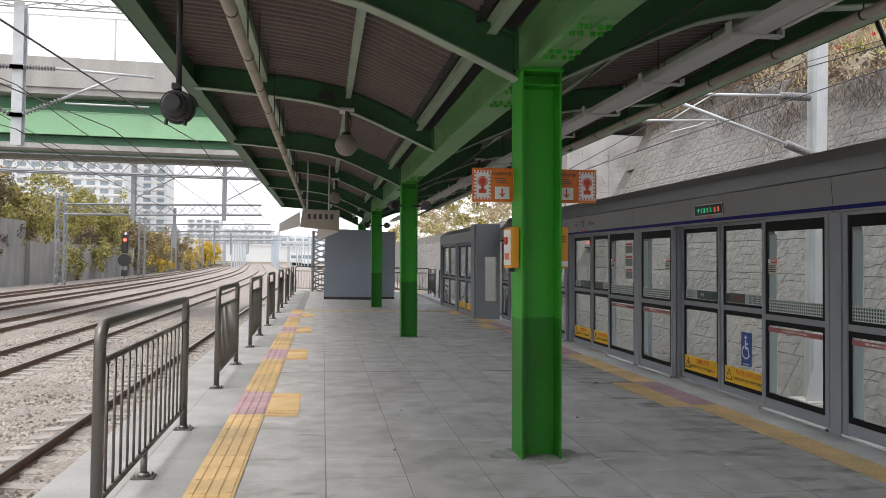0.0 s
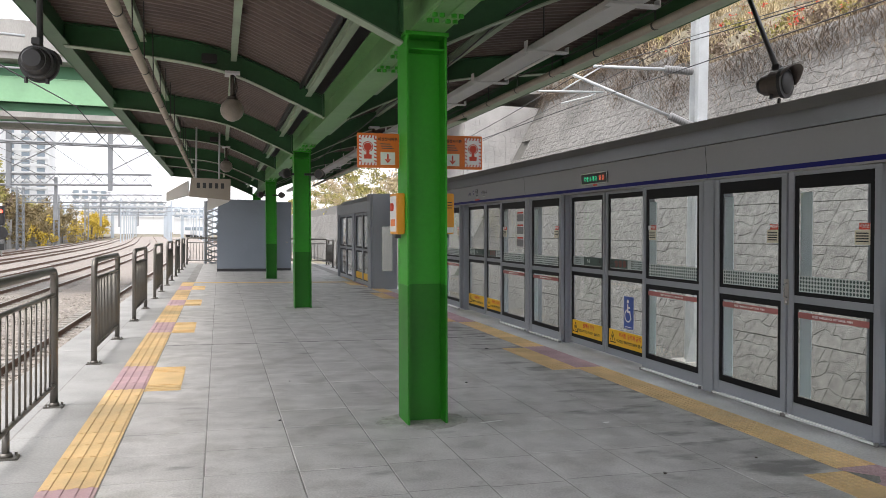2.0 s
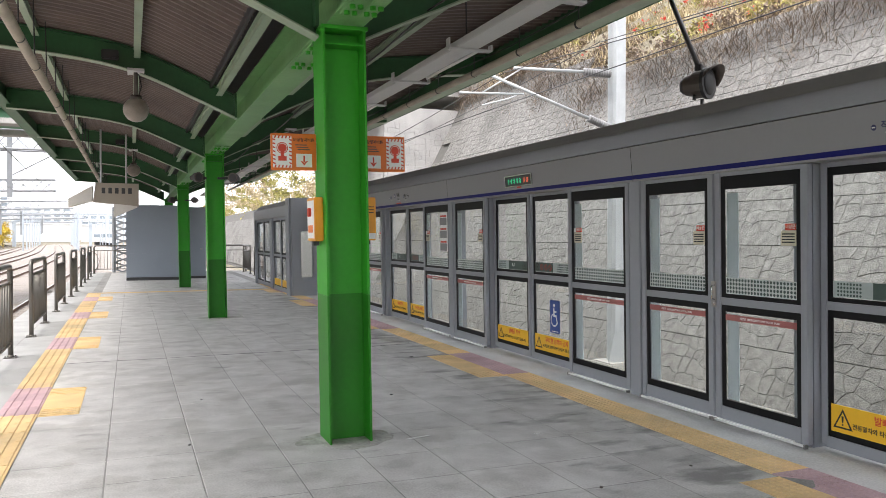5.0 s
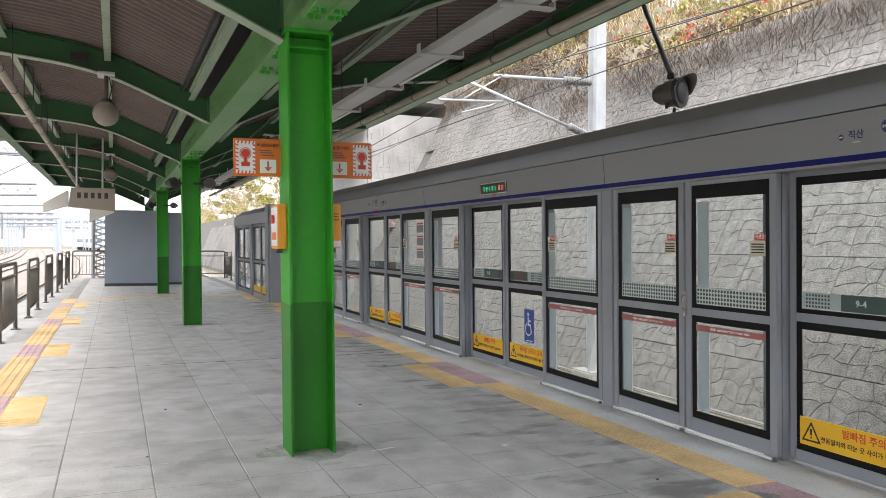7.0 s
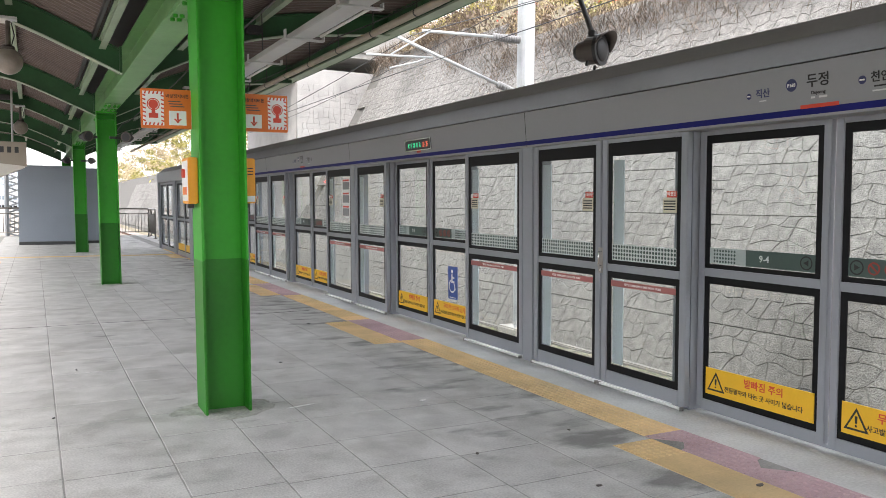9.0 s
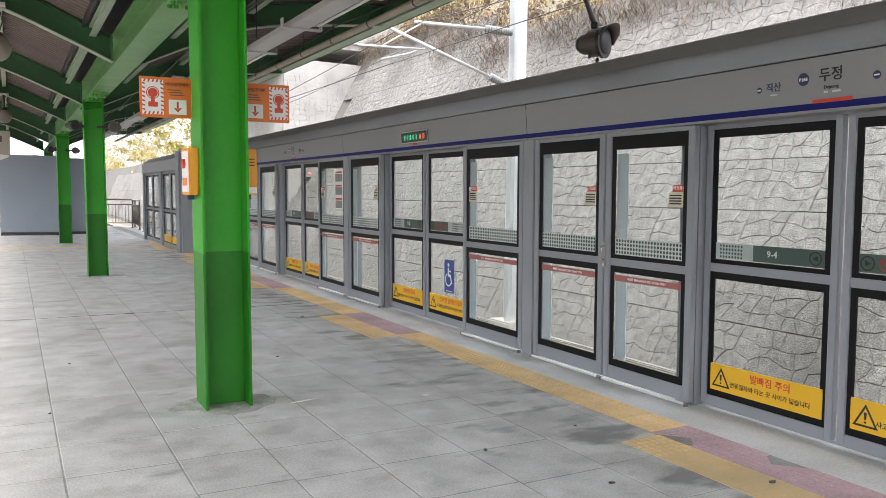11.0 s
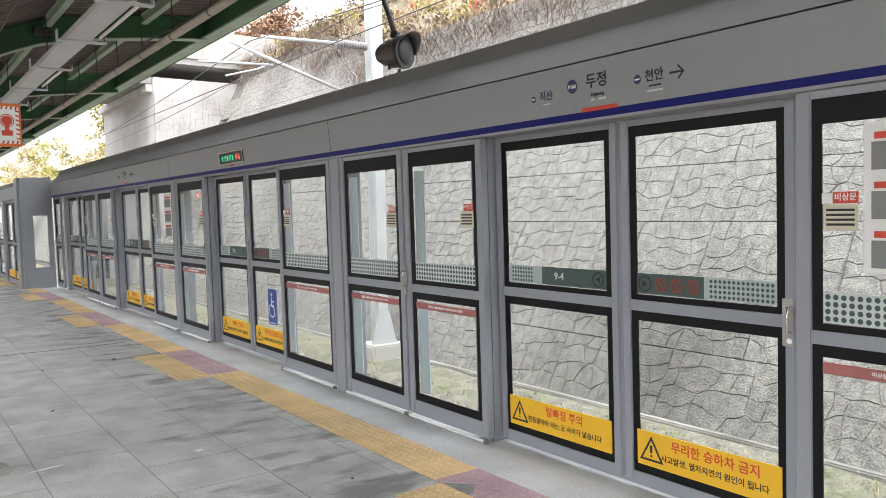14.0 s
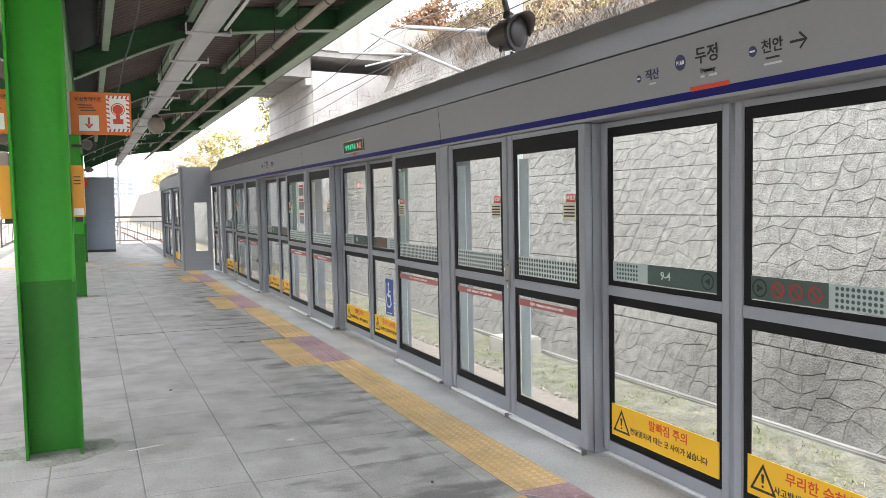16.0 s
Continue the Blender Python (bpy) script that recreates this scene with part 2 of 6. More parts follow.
M["tower_win"] = mat("apartment_window_glass", (0.25, 0.30, 0.34), 0.15, vary=0.2, scale=0.3, bump=0.0)


def add_stains(m, dark):
    """Wet-looking dark stains in the paving beside the tactile strip, streaked across the platform."""
    n, l = m.node_tree.nodes, m.node_tree.links
    p = n["Principled BSDF"]
    src = p.inputs["Base Color"].links[0].from_socket
    g = n.new("ShaderNodeNewGeometry")
    mp = n.new("ShaderNodeMapping")
    mp.inputs["Scale"].default_value = (1.1, 2.4, 1.0)
    l.new(g.outputs["Position"], mp.inputs["Vector"])
    nz = n.new("ShaderNodeTexNoise")
    nz.inputs["Scale"].default_value, nz.inputs["Detail"].default_value = 1.6, 6
    l.new(mp.outputs[0], nz.inputs["Vector"])
    sx = n.new("ShaderNodeSeparateXYZ")
    l.new(g.outputs["Position"], sx.inputs[0])
    fall = n.new("ShaderNodeMapRange")
    fall.inputs[1].default_value, fall.inputs[2].default_value = 3.0, 3.8
    fall.inputs[3].default_value, fall.inputs[4].default_value = 0.0, 0.145
    l.new(sx.outputs[0], fall.inputs[0])
    ad = n.new("ShaderNodeMath")
    l.new(nz.outputs[0], ad.inputs[0])
    l.new(fall.outputs[0], ad.inputs[1])
    th = n.new("ShaderNodeMapRange")
    th.inputs[1].default_value, th.inputs[2].default_value = 0.635, 0.76
    th.inputs[3].default_value, th.inputs[4].default_value = 0.0, 0.7
    l.new(ad.outputs[0], th.inputs[0])
    mx = n.new("ShaderNodeMix")
    mx.data_type = "RGBA"
    l.new(th.outputs[0], mx.inputs[0])
    l.new(src, mx.inputs[6])
    mx.inputs[7].default_value = rgb(dark)
    l.new(mx.outputs[2], p.inputs["Base Color"])


add_stains(M["floor"], (0.11, 0.105, 0.10))


def leaf_mat(name, a, b, rough=0.8):
    """Foliage: each clump or blade takes its own mix of two colours."""
    m = bpy.data.materials.new(name)
    m.use_nodes = True
    n, l = m.node_tree.nodes, m.node_tree.links
    p = n["Principled BSDF"]
    p.inputs["Roughness"].default_value = rough
    g = n.new("ShaderNodeNewGeometry")
    nz = n.new("ShaderNodeTexNoise")
    nz.inputs["Scale"].default_value = 0.6
    l.new(g.outputs["Position"], nz.inputs["Vector"])
    ad = n.new("ShaderNodeMath")
    ad.operation = "MULTIPLY_ADD"
    ad.inputs[1].default_value = 0.6
    l.new(g.outputs["Random Per Island"], ad.inputs[0])
    l.new(nz.outputs[0], ad.inputs[2])
    r = n.new("ShaderNodeValToRGB")
    r.color_ramp.elements[0].position, r.color_ramp.elements[0].color = 0.4, rgb(a)
    r.color_ramp.elements[1].position, r.color_ramp.elements[1].color = 1.0, rgb(b)
    l.new(ad.outputs[0], r.inputs[0])
    l.new(r.outputs[0], p.inputs["Base Color"])
    return m


M["stone"] = leaf_mat("loose_ballast_stone", (0.09, 0.075, 0.062), (0.42, 0.385, 0.345), 0.95)
M["drygrass"] = leaf_mat("dry_straw_grass", (0.29, 0.225, 0.125), (0.52, 0.43, 0.27))
M["weed"] = leaf_mat("low_green_weeds", (0.07, 0.095, 0.03), (0.20, 0.235, 0.09))
M["vine"] = leaf_mat("brown_bare_vines", (0.07, 0.055, 0.045), (0.22, 0.165, 0.12))
M["greenleaf"] = leaf_mat("yellow_green_leaves", (0.13, 0.14, 0.04), (0.40, 0.35, 0.11))
M["redleaf"] = leaf_mat("rust_red_leaves", (0.17, 0.105, 0.07), (0.33, 0.21, 0.135))
M["flower"] = leaf_mat("red_flowers", (0.50, 0.03, 0.03), (0.7, 0.08, 0.05))
M["yellowleaf"] = leaf_mat("yellow_autumn_leaves", (0.34, 0.24, 0.03), (0.60, 0.44, 0.06))
M["darkleaf"] = leaf_mat("dull_olive_leaves", (0.11, 0.09, 0.045), (0.30, 0.235, 0.12))
M["glass"] = pane_glass("clear_screen_glass")
M["led_green"] = glow("green_led", (0.05, 0.75, 0.35), 0.4)
M["led_red"] = glow("red_led", (0.8, 0.15, 0.08), 0.5)
M["signal_red"] = glow("red_signal_lamp", (1.0, 0.05, 0.03), 5.0)

# ---- building helpers ----
def mesh_of(bm, name, material, smooth=False):
    me = bpy.data.meshes.new(name)
    bm.to_mesh(me)
    bm.free()
    me.materials.append(material)
    if smooth:
        for p in me.polygons:
            p.use_smooth = True
    return me


def part(name, bm, material, parent=None, label="", smooth=False):
    ob = new(name, mesh_of(bm, name, material, smooth))
    ob.parent = parent
    if label:
        ob["label"] = label
    return ob


def thing(name, label, category, group="", kind="", at=(0, 0, 0)):
    ob = new(name)
    ob.empty_display_size = 0.1
    ob.location = at
    return tagged(ob, label, category, group, kind)


def solid(name, bm, material, label, category="", group="", kind="", smooth=False):
    return tagged(part(name, bm, material, smooth=smooth), label, category, group, kind)


def box(bm, x0, x1, y0, y1, z0, z1, bevel=0.0):
    v = [bm.verts.new((x, y, z)) for x in (x0, x1) for y in (y0, y1) for z in (z0, z1)]
    fs = [bm.faces.new([v[i] for i in q]) for q in ((0, 1, 3, 2), (4, 6, 7, 5), (0, 4, 5, 1), (2, 3, 7, 6), (0, 2, 6, 4), (1, 5, 7, 3))]
    if bevel:
        es = list({e for f_ in fs for e in f_.edges})
        bmesh.ops.bevel(bm, geom=es, offset=bevel, segments=2, affect="EDGES", clamp_overlap=True)
    return bm


def boxes(*rows, bevel=0.0):
    bm = bmesh.new()
    for r in rows:
        box(bm, *r, bevel=bevel)
    return bm


def tube(bm, a, b, r, n=10, r2=None, caps=True):
    a, b = Vector(a), Vector(b)
    d = (b - a).normalized()
    u = d.orthogonal().normalized()
    w = d.cross(u)
    r2 = r if r2 is None else r2
    ra, rb = [], []
    for i in range(n):
        o = u * math.cos(2 * math.pi * i / n) + w * math.sin(2 * math.pi * i / n)
        ra.append(bm.verts.new(a + o * r))
        rb.append(bm.verts.new(b + o * r2))
    for i in range(n):
        bm.faces.new((ra[i], ra[(i + 1) % n], rb[(i + 1) % n], rb[i]))
    if caps:
        bm.faces.new(ra[::-1])
        bm.faces.new(rb)
    return bm


def path_tube(bm, pts, r, n=10):
    """A bent tube with mitred rings along pts."""
    pts = [Vector(p) for p in pts]
    rings = []
    u = (pts[1] - pts[0]).orthogonal().normalized()
    for i, p in enumerate(pts):
        d = ((pts[min(i + 1, len(pts) - 1)] - p).normalized() + (p - pts[max(i - 1, 0)]).normalized()).normalized()
        u = (u - d * u.dot(d)).normalized()
        w = d.cross(u)
        rings.append([bm.verts.new(p + (u * math.cos(2 * math.pi * k / n) + w * math.sin(2 * math.pi * k / n)) * r) for k in range(n)])
    for a, b in zip(rings, rings[1:]):
        for k in range(n):
            bm.faces.new((a[k], a[(k + 1) % n], b[(k + 1) % n], b[k]))
    bm.faces.new(rings[0][::-1])
    bm.faces.new(rings[-1])
    return bm


def ball(bm, c, r, sx=1, sy=1, sz=1, seg=16, rings=10):
    bmesh.ops.create_uvsphere(bm, u_segments=seg, v_segments=rings, radius=r, matrix=Matrix.Translation(c) @ Matrix.Diagonal((sx, sy, sz, 1)))
    return bm


def prism(bm, outline, y0, y1):
    """An outline of (x, z) pushed along y."""
    a = [bm.verts.new((x, y0, z)) for x, z in outline]
    b = [bm.verts.new((x, y1, z)) for x, z in outline]
    n = len(a)
    for i in range(n):
        bm.faces.new((a[i], a[(i + 1) % n], b[(i + 1) % n], b[i]))
    bm.faces.new(a[::-1])
    bm.faces.new(b)
    bmesh.ops.recalc_face_normals(bm, faces=bm.faces)
    return bm


def text_bm(body, size, m, align="CENTER", depth=0.0008):
    """A bmesh of the words in the built-in font, laid by the matrix m (the words lie in its xy plane)."""
    cu = bpy.data.curves.new("words", "FONT")
    cu.body, cu.size, cu.align_x, cu.align_y, cu.extrude, cu.resolution_u = body, size, align, "CENTER", depth, 2
    cu.offset = size * 0.016
    ob = bpy.data.objects.new("words", cu)
    scene.collection.objects.link(ob)
    dg = bpy.context.evaluated_depsgraph_get()
    dg.update()
    me = bpy.data.meshes.new_from_object(ob.evaluated_get(dg))
    bm = bmesh.new()
    bm.from_mesh(me)
    bm.transform(m)
    bpy.data.objects.remove(ob)
    bpy.data.curves.remove(cu)
    bpy.data.meshes.remove(me)
    return bm


def facing_west(x, y, z):
    """Words on a face that looks towards -x: they read from +y to -y."""
    return Matrix.Translation((x, y, z)) @ Matrix(((0, 0, -1, 0), (-1, 0, 0, 0), (0, 1, 0, 0), (0, 0, 0, 1)))


def facing_south(x, y, z):
    """Words on a face that looks towards -y."""
    return Matrix.Translation((x, y, z)) @ Matrix(((1, 0, 0, 0), (0, 0, -1, 0), (0, 1, 0, 0), (0, 0, 0, 1)))


def disc(bm, m, r, n=20, depth=0.001):
    t = [bm.verts.new(m @ Vector((r * math.cos(2 * math.pi * i / n), r * math.sin(2 * math.pi * i / n), depth))) for i in range(n)]
    bm.faces.new(t)
    return bm


def ring(bm, m, r0, r1, n=24, depth=0.001):
    a = [bm.verts.new(m @ Vector((r0 * math.cos(2 * math.pi * i / n), r0 * math.sin(2 * math.pi * i / n), depth))) for i in range(n)]
    b = [bm.verts.new(m @ Vector((r1 * math.cos(2 * math.pi * i / n), r1 * math.sin(2 * math.pi * i / n), depth))) for i in range(n)]
    for i in range(n):
        bm.faces.new((a[i], b[i], b[(i + 1) % n], a[(i + 1) % n]))
    return bm


def poly(bm, m, pts, depth=0.001):
    bm.faces.new([bm.verts.new(m @ Vector((x, y, depth))) for x, y in pts])
    return bm

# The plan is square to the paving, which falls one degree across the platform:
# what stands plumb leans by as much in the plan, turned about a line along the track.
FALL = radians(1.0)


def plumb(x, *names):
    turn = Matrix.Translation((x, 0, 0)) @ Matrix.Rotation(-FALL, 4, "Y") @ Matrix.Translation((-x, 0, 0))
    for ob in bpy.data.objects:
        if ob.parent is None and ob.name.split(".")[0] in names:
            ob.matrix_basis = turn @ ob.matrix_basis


# ---- the large structure ----
# the platform reaches back unseen, to carry the added rear canopy bay
PLAT_L, PLAT_R, PLAT_Y0, PLAT_Y1 = -1.32, 5.08, -15.0, 33.0
GROUND = -1.36

# ground sheet, ballast bed, platform body
bm = bmesh.new()
bmesh.ops.create_grid(bm, x_segments=8, y_segments=8, size=2000, matrix=Matrix.Translation((0, 0, GROUND - 0.25)))
solid("ground", bm, M["soil"], "dry brown soil and grass reaching the horizon", "ground", kind="structure")

bm = bmesh.new()
NX, NY = 90, 260
bed_x = np.linspace(-24.5, 9.1, NX)
bed_y = -8 + 308 * np.linspace(0, 1, NY) ** 1.6
grid = [[bm.verts.new((x, y, GROUND + 0.05 * noise.noise((x * 1.3, y * 1.3, 0)) + 0.03 * noise.noise((x * 4, y * 4, 3)) - (0.2 if x > 8.6 else 0))) for x in bed_x] for y in bed_y]
for j in range(NY - 1):
    for i in range(NX - 1):
        bm.faces.new((grid[j][i], grid[j][i + 1], grid[j + 1][i + 1], grid[j + 1][i]))
solid("ballast_bed", bm, M["ballast"], "grey-brown crushed stone ballast bed under the tracks", "ballast", kind="structure", smooth=True)

body = boxes((PLAT_L + 0.12, PLAT_R - 0.15, PLAT_Y0, PLAT_Y1, GROUND - 0.3, -0.16), (PLAT_L, PLAT_R, PLAT_Y0, PLAT_Y1, -0.16, -0.02))
floor = solid("floor", body, M["edge"], "grey concrete platform with stone paving", "platform", kind="structure")


def paver_mesh(name, lx, ly, material, h=0.018, ch=0.004):
    bm = bmesh.new()
    t = [(ch, ch), (lx - ch, ch), (lx - ch, ly - ch), (ch, ly - ch)]
    o = [(0, 0), (lx, 0), (lx, ly), (0, ly)]
    lo = [bm.verts.new((x, y, -0.02)) for x, y in o]
    mi = [bm.verts.new((x, y, -ch * 0.7)) for x, y in o]
    up = [bm.verts.new((x, y, 0)) for x, y in t]
    bm.faces.new(up)
    for i in range(4):
        k = (i + 1) % 4
        bm.faces.new((lo[i], lo[k], mi[k], mi[i]))
        bm.faces.new((mi[i], mi[k], up[k], up[i]))
    return mesh_of(bm, name, material)


# ---- canopy ----
# the rearmost bay is unseen, added to keep light off the near door header
COL_Y = (-12.75, -4.01, 4.73, 13.47, 22.21, 30.95)
COL_X0, COL_X1 = 1.785, 2.085
COL_X = (COL_X0 + COL_X1) / 2
BEAM_Z = 2.84


def column(y):
    """H-section column: two flanges facing the platform's sides and the web between them, in two greens."""
    c = thing("column", "bright green steel H-section column with darker green lower third", "column", "canopy columns", at=(COL_X, y + 0.15, 0))
    t = 0.016
    for z0, z1, m, lab in ((0, 1.02, M["green_low"], "deep green lower part"), (1.02, BEAM_Z, M["green"], "")):
        for x0, nm in ((-0.15, "flange"), (0.15 - t, "flange")):
            part(nm, boxes((x0, x0 + t, -0.15, 0.15, z0, z1), bevel=0.003), m, c, lab)
        part("web", boxes((-0.15 + t, 0.15 - t, -0.006, 0.006, z0, z1)), m, c, lab)
    part("cap_plate", boxes((-0.16, 0.16, -0.17, 0.17, BEAM_Z - 0.02, BEAM_Z + 0.004)), M["green"], c)
    part("stiffener", boxes((-0.134, 0.134, -0.14, 0.14, BEAM_Z - 0.12, BEAM_Z - 0.108)), M["green"], c)
    return c


for y in COL_Y:
    column(y)

BOLT = mesh_of(tube(bmesh.new(), (0, 0, -0.024), (0, 0, 0), 0.018, 6), "bolt", M["green"])

# longitudinal girder on the columns: one I-section length for each bay
for a, b in zip(COL_Y, COL_Y[1:]):
    g = thing("girder", "green steel I-girder lying along the column heads", "beam", "canopy girders", at=(COL_X, a + 0.15, BEAM_Z))
    ln = b - a - 0.004
    part("bottom_flange", boxes((-0.13, 0.13, 0, ln, 0.006, 0.024)), M["green_girder"], g)
    part("web", boxes((-0.006, 0.006, 0, ln, 0.024, 0.34)), M["green_girder"], g)
    part("top_flange", boxes((-0.13, 0.13, 0, ln, 0.34, 0.356)), M["green_girder"], g)
    for e0 in (0.35, ln - 1.35):
        part("splice_plate", boxes((-0.11, -0.02, e0, e0 + 0.9, -0.008, 0.006)), M["green_girder"], g)
        part("splice_plate", boxes((0.02, 0.11, e0, e0 + 0.9, -0.008, 0.006)), M["green_girder"], g)
        for i in (0, 1, 4, 5):
            for x in (-0.09, -0.04, 0.04, 0.09):
                o = new("bolt", BOLT)
                o.parent, o.location = g, (x, e0 + 0.1 + i * 0.14, -0.008)



def rib_z(d):
    """Height of a rib's lower edge at the distance d from the column line."""
    xs = (0.0, 0.17, 0.45, 0.7, 1.0, 1.3, 1.6, 1.9, 2.4, 2.8, 3.3)
    zs = (2.78, 2.845, 2.98, 3.09, 3.228, 3.34, 3.41, 3.455, 3.508, 3.543, 3.575)
    return float(np.interp(d, xs, zs))


RIB_H, EAVE = 0.27, 3.16
RIB_Y = [COL_Y[0] + 0.15 + 4.37 * i for i in range(11)]


def rib_strip(bm, side, z_lo, z_hi, y0, y1, d0=0.155, d1=EAVE, n=16):
    prev = None
    for i in range(n + 1):
        d = d0 + (d1 - d0) * i / n
        x = COL_X + side * d
        hgt = rib_z(d)
        row = [bm.verts.new((x, y, hgt + z)) for y, z in ((y0, z_lo), (y1, z_lo), (y1, z_hi), (y0, z_hi))]
        if prev:
            for k in range(4):
                bm.faces.new((prev[k], prev[(k + 1) % 4], row[(k + 1) % 4], row[k]))
        else:
            bm.faces.new(row)
        prev = row
    bm.faces.new(prev[::-1])
    bmesh.ops.recalc_face_normals(bm, faces=bm.faces)
    return bm


for k, y in enumerate(RIB_Y):
    low = -0.06 if k % 2 == 0 else 0.0  # the ribs at the columns are deeper
    for side in (-1, 1):
        r = thing("canopy_rib", "curved dark green steel rib with a pale lower flange", "rib", "canopy ribs", at=(0, 0, 0))
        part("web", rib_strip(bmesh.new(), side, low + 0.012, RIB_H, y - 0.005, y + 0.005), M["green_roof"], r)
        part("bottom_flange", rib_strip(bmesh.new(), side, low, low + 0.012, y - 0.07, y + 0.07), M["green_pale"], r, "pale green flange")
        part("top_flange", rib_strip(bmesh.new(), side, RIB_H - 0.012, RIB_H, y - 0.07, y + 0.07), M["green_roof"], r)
        part("end_plate", boxes((COL_X + side * 0.17 - 0.012, COL_X + side * 0.17 + 0.012, y - 0.09, y + 0.09, 2.85, 3.14)), M["green_roof"], r)

# purlins between the ribs, one length for each bay
PURLIN_D = (0.42, 1.32, 2.35)
for ya, yb in zip(RIB_Y, RIB_Y[1:]):
    for side in (-1, 1):
        for d in PURLIN_D:
            x = COL_X + side * d + 0.06
            z = rib_z(abs(x - COL_X)) + RIB_H
            bm = boxes((x - 0.035, x + 0.035, ya + 0.075, yb - 0.075, z - 0.016, z - 0.006), (x - 0.005, x + 0.005, ya + 0.075, yb - 0.075, z - 0.10, z - 0.016), (x - 0.035, x + 0.035, ya + 0.075, yb - 0.075, z - 0.11, z - 0.10))
            solid("purlin", bm, M["green_pale"], "pale green steel purlin between two canopy ribs", "purlin", "canopy purlins")

# valley gutter over the girder, its dark colour standing for the deep gap's shade
solid("valley_gutter", boxes((COL_X - 0.46, COL_X + 0.46, RIB_Y[0] - 1.5, RIB_Y[-1] + 1.2, 3.42, 3.46), (COL_X - 0.46, COL_X - 0.43, RIB_Y[0] - 1.5, RIB_Y[-1] + 1.2, 3.2, 3.42), (COL_X + 0.43, COL_X + 0.46, RIB_Y[0] - 1.5, RIB_Y[-1] + 1.2, 3.2, 3.42)), M["dark"], "valley gutter above the girder, coloured dark for the deep gap's shade", "gutter", kind="structure")

# corrugated roof sheet
for side in (-1, 1):
    ds = np.linspace(0.40, EAVE + 0.06, 13)
    ys = np.arange(RIB_Y[0] - 1.5, RIB_Y[-1] + 1.2, 0.036)
    wave = (0.0, 0.0, 0.055, 0.055)
    verts, faces = [], []
    for j, y in enumerate(ys):
        for d in ds:
            verts.append((COL_X + side * d, float(y), rib_z(d) + RIB_H + 0.006 + wave[j % 4]))
    nd = len(ds)
    for j in range(len(ys) - 1):
        for i in range(nd - 1):
            a = j * nd + i
            faces.append((a, a + 1, a + nd + 1, a + nd))
    me = bpy.data.meshes.new("roof_sheet")
    me.from_pydata(verts, [], faces)
    me.materials.append(M["deck"])
    ob = new("ceiling_sheet", me)
    sm = ob.modifiers.new("thickness", "SOLIDIFY")
    sm.thickness, sm.offset = 0.004, 1
    tagged(ob, "brown corrugated metal roof sheet of the canopy", "roof sheet", "canopy roof", "structure")
    # eave beam and gutter lip
    xe = COL_X + side * EAVE
    e = thing("eave_beam", "dark green steel eave channel with a pale gutter lip", "eave", "canopy eaves")
    y0, y1 = RIB_Y[0] - 1.5, RIB_Y[-1] + 1.2
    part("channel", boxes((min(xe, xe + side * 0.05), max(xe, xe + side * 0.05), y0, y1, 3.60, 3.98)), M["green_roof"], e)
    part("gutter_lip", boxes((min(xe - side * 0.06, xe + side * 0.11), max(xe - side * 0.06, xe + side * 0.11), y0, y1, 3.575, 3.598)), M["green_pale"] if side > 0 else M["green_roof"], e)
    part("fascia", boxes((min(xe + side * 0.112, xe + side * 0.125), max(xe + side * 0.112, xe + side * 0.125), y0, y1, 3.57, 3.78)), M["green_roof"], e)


def hung_pipe(x, z, r, material, label):
    p = thing("hung_pipe", label, "pipe", "pipes under the canopy")
    y0, y1 = RIB_Y[0], RIB_Y[-1]
    part("pipe", tube(bmesh.new(), (x, y0, z), (x, y1, z), r, 14), material, p, smooth=True)
    for k in range(int((y1 - y0) / 1.09)):
        y = y0 + 0.5 + k * 1.09
        d = abs(x - COL_X)
        bm = tube(bmesh.new(), (x, y, z + r), (x, y, rib_z(d) + 0.2), 0.006, 6)
        tube(bm, (x, y - 0.012, z), (x, y + 0.012, z), r + 0.003, 14)
        part("hanger", bm, M["dark"], p)


hung_pipe(4.16, 3.20, 0.038, M["pipe"], "dusty beige lagged pipe hung on thin rods")
hung_pipe(-0.21, 3.005, 0.042, M["pipe"], "dusty beige lagged pipe hung on thin rods")

# light trunking on the train side
lt = thing("light_trunking", "grey lamp trunking with brackets hung below the ribs", "light fitting")
x, z = 3.18, 2.955
part("channel", boxes((x - 0.10, x + 0.10, RIB_Y[0], RIB_Y[-1], z, z + 0.06), bevel=0.006), M["tray"], lt)
for k in range(29):
    y = RIB_Y[0] + 0.7 + k * 1.45
    part("bracket", boxes((x - 0.17, x + 0.22, y - 0.035, y + 0.035, z - 0.016, z - 0.002), (x - 0.17, x - 0.16, y - 0.035, y + 0.035, z - 0.002, z + 0.075), (x + 0.21, x + 0.22, y - 0.035, y + 0.035, z - 0.002, z + 0.04)), M["tray"], lt)
    if k % 2 == 0:
        part("lamp_tube", tube(bmesh.new(), (x + 0.15, y + 0.12, z + 0.014), (x + 0.15, y + 1.33, z + 0.014), 0.014, 8), M["white"], lt, "unlit white fluorescent tube", smooth=True)
        part("hanger", tube(bmesh.new(), (x, y, z + 0.07), (x, y, rib_z(x - COL_X) + 0.2), 0.006, 6), M["dark"], lt)

# thin cables slung from rib to rib
for x, z in ((2.6, 3.05), (4.4, 3.5)):
    bm = path_tube(bmesh.new(), [(x, ya + (yb - ya) * t, z - 0.07 * 4 * t * (1 - t)) for ya, yb in zip(RIB_Y, RIB_Y[1:]) for t in (0, 0.25, 0.5, 0.75)], 0.008, 5)
    solid("cable", bm, M["dark"], "thin black cable slung below the canopy ribs", "cable", "canopy cables", smooth=True)

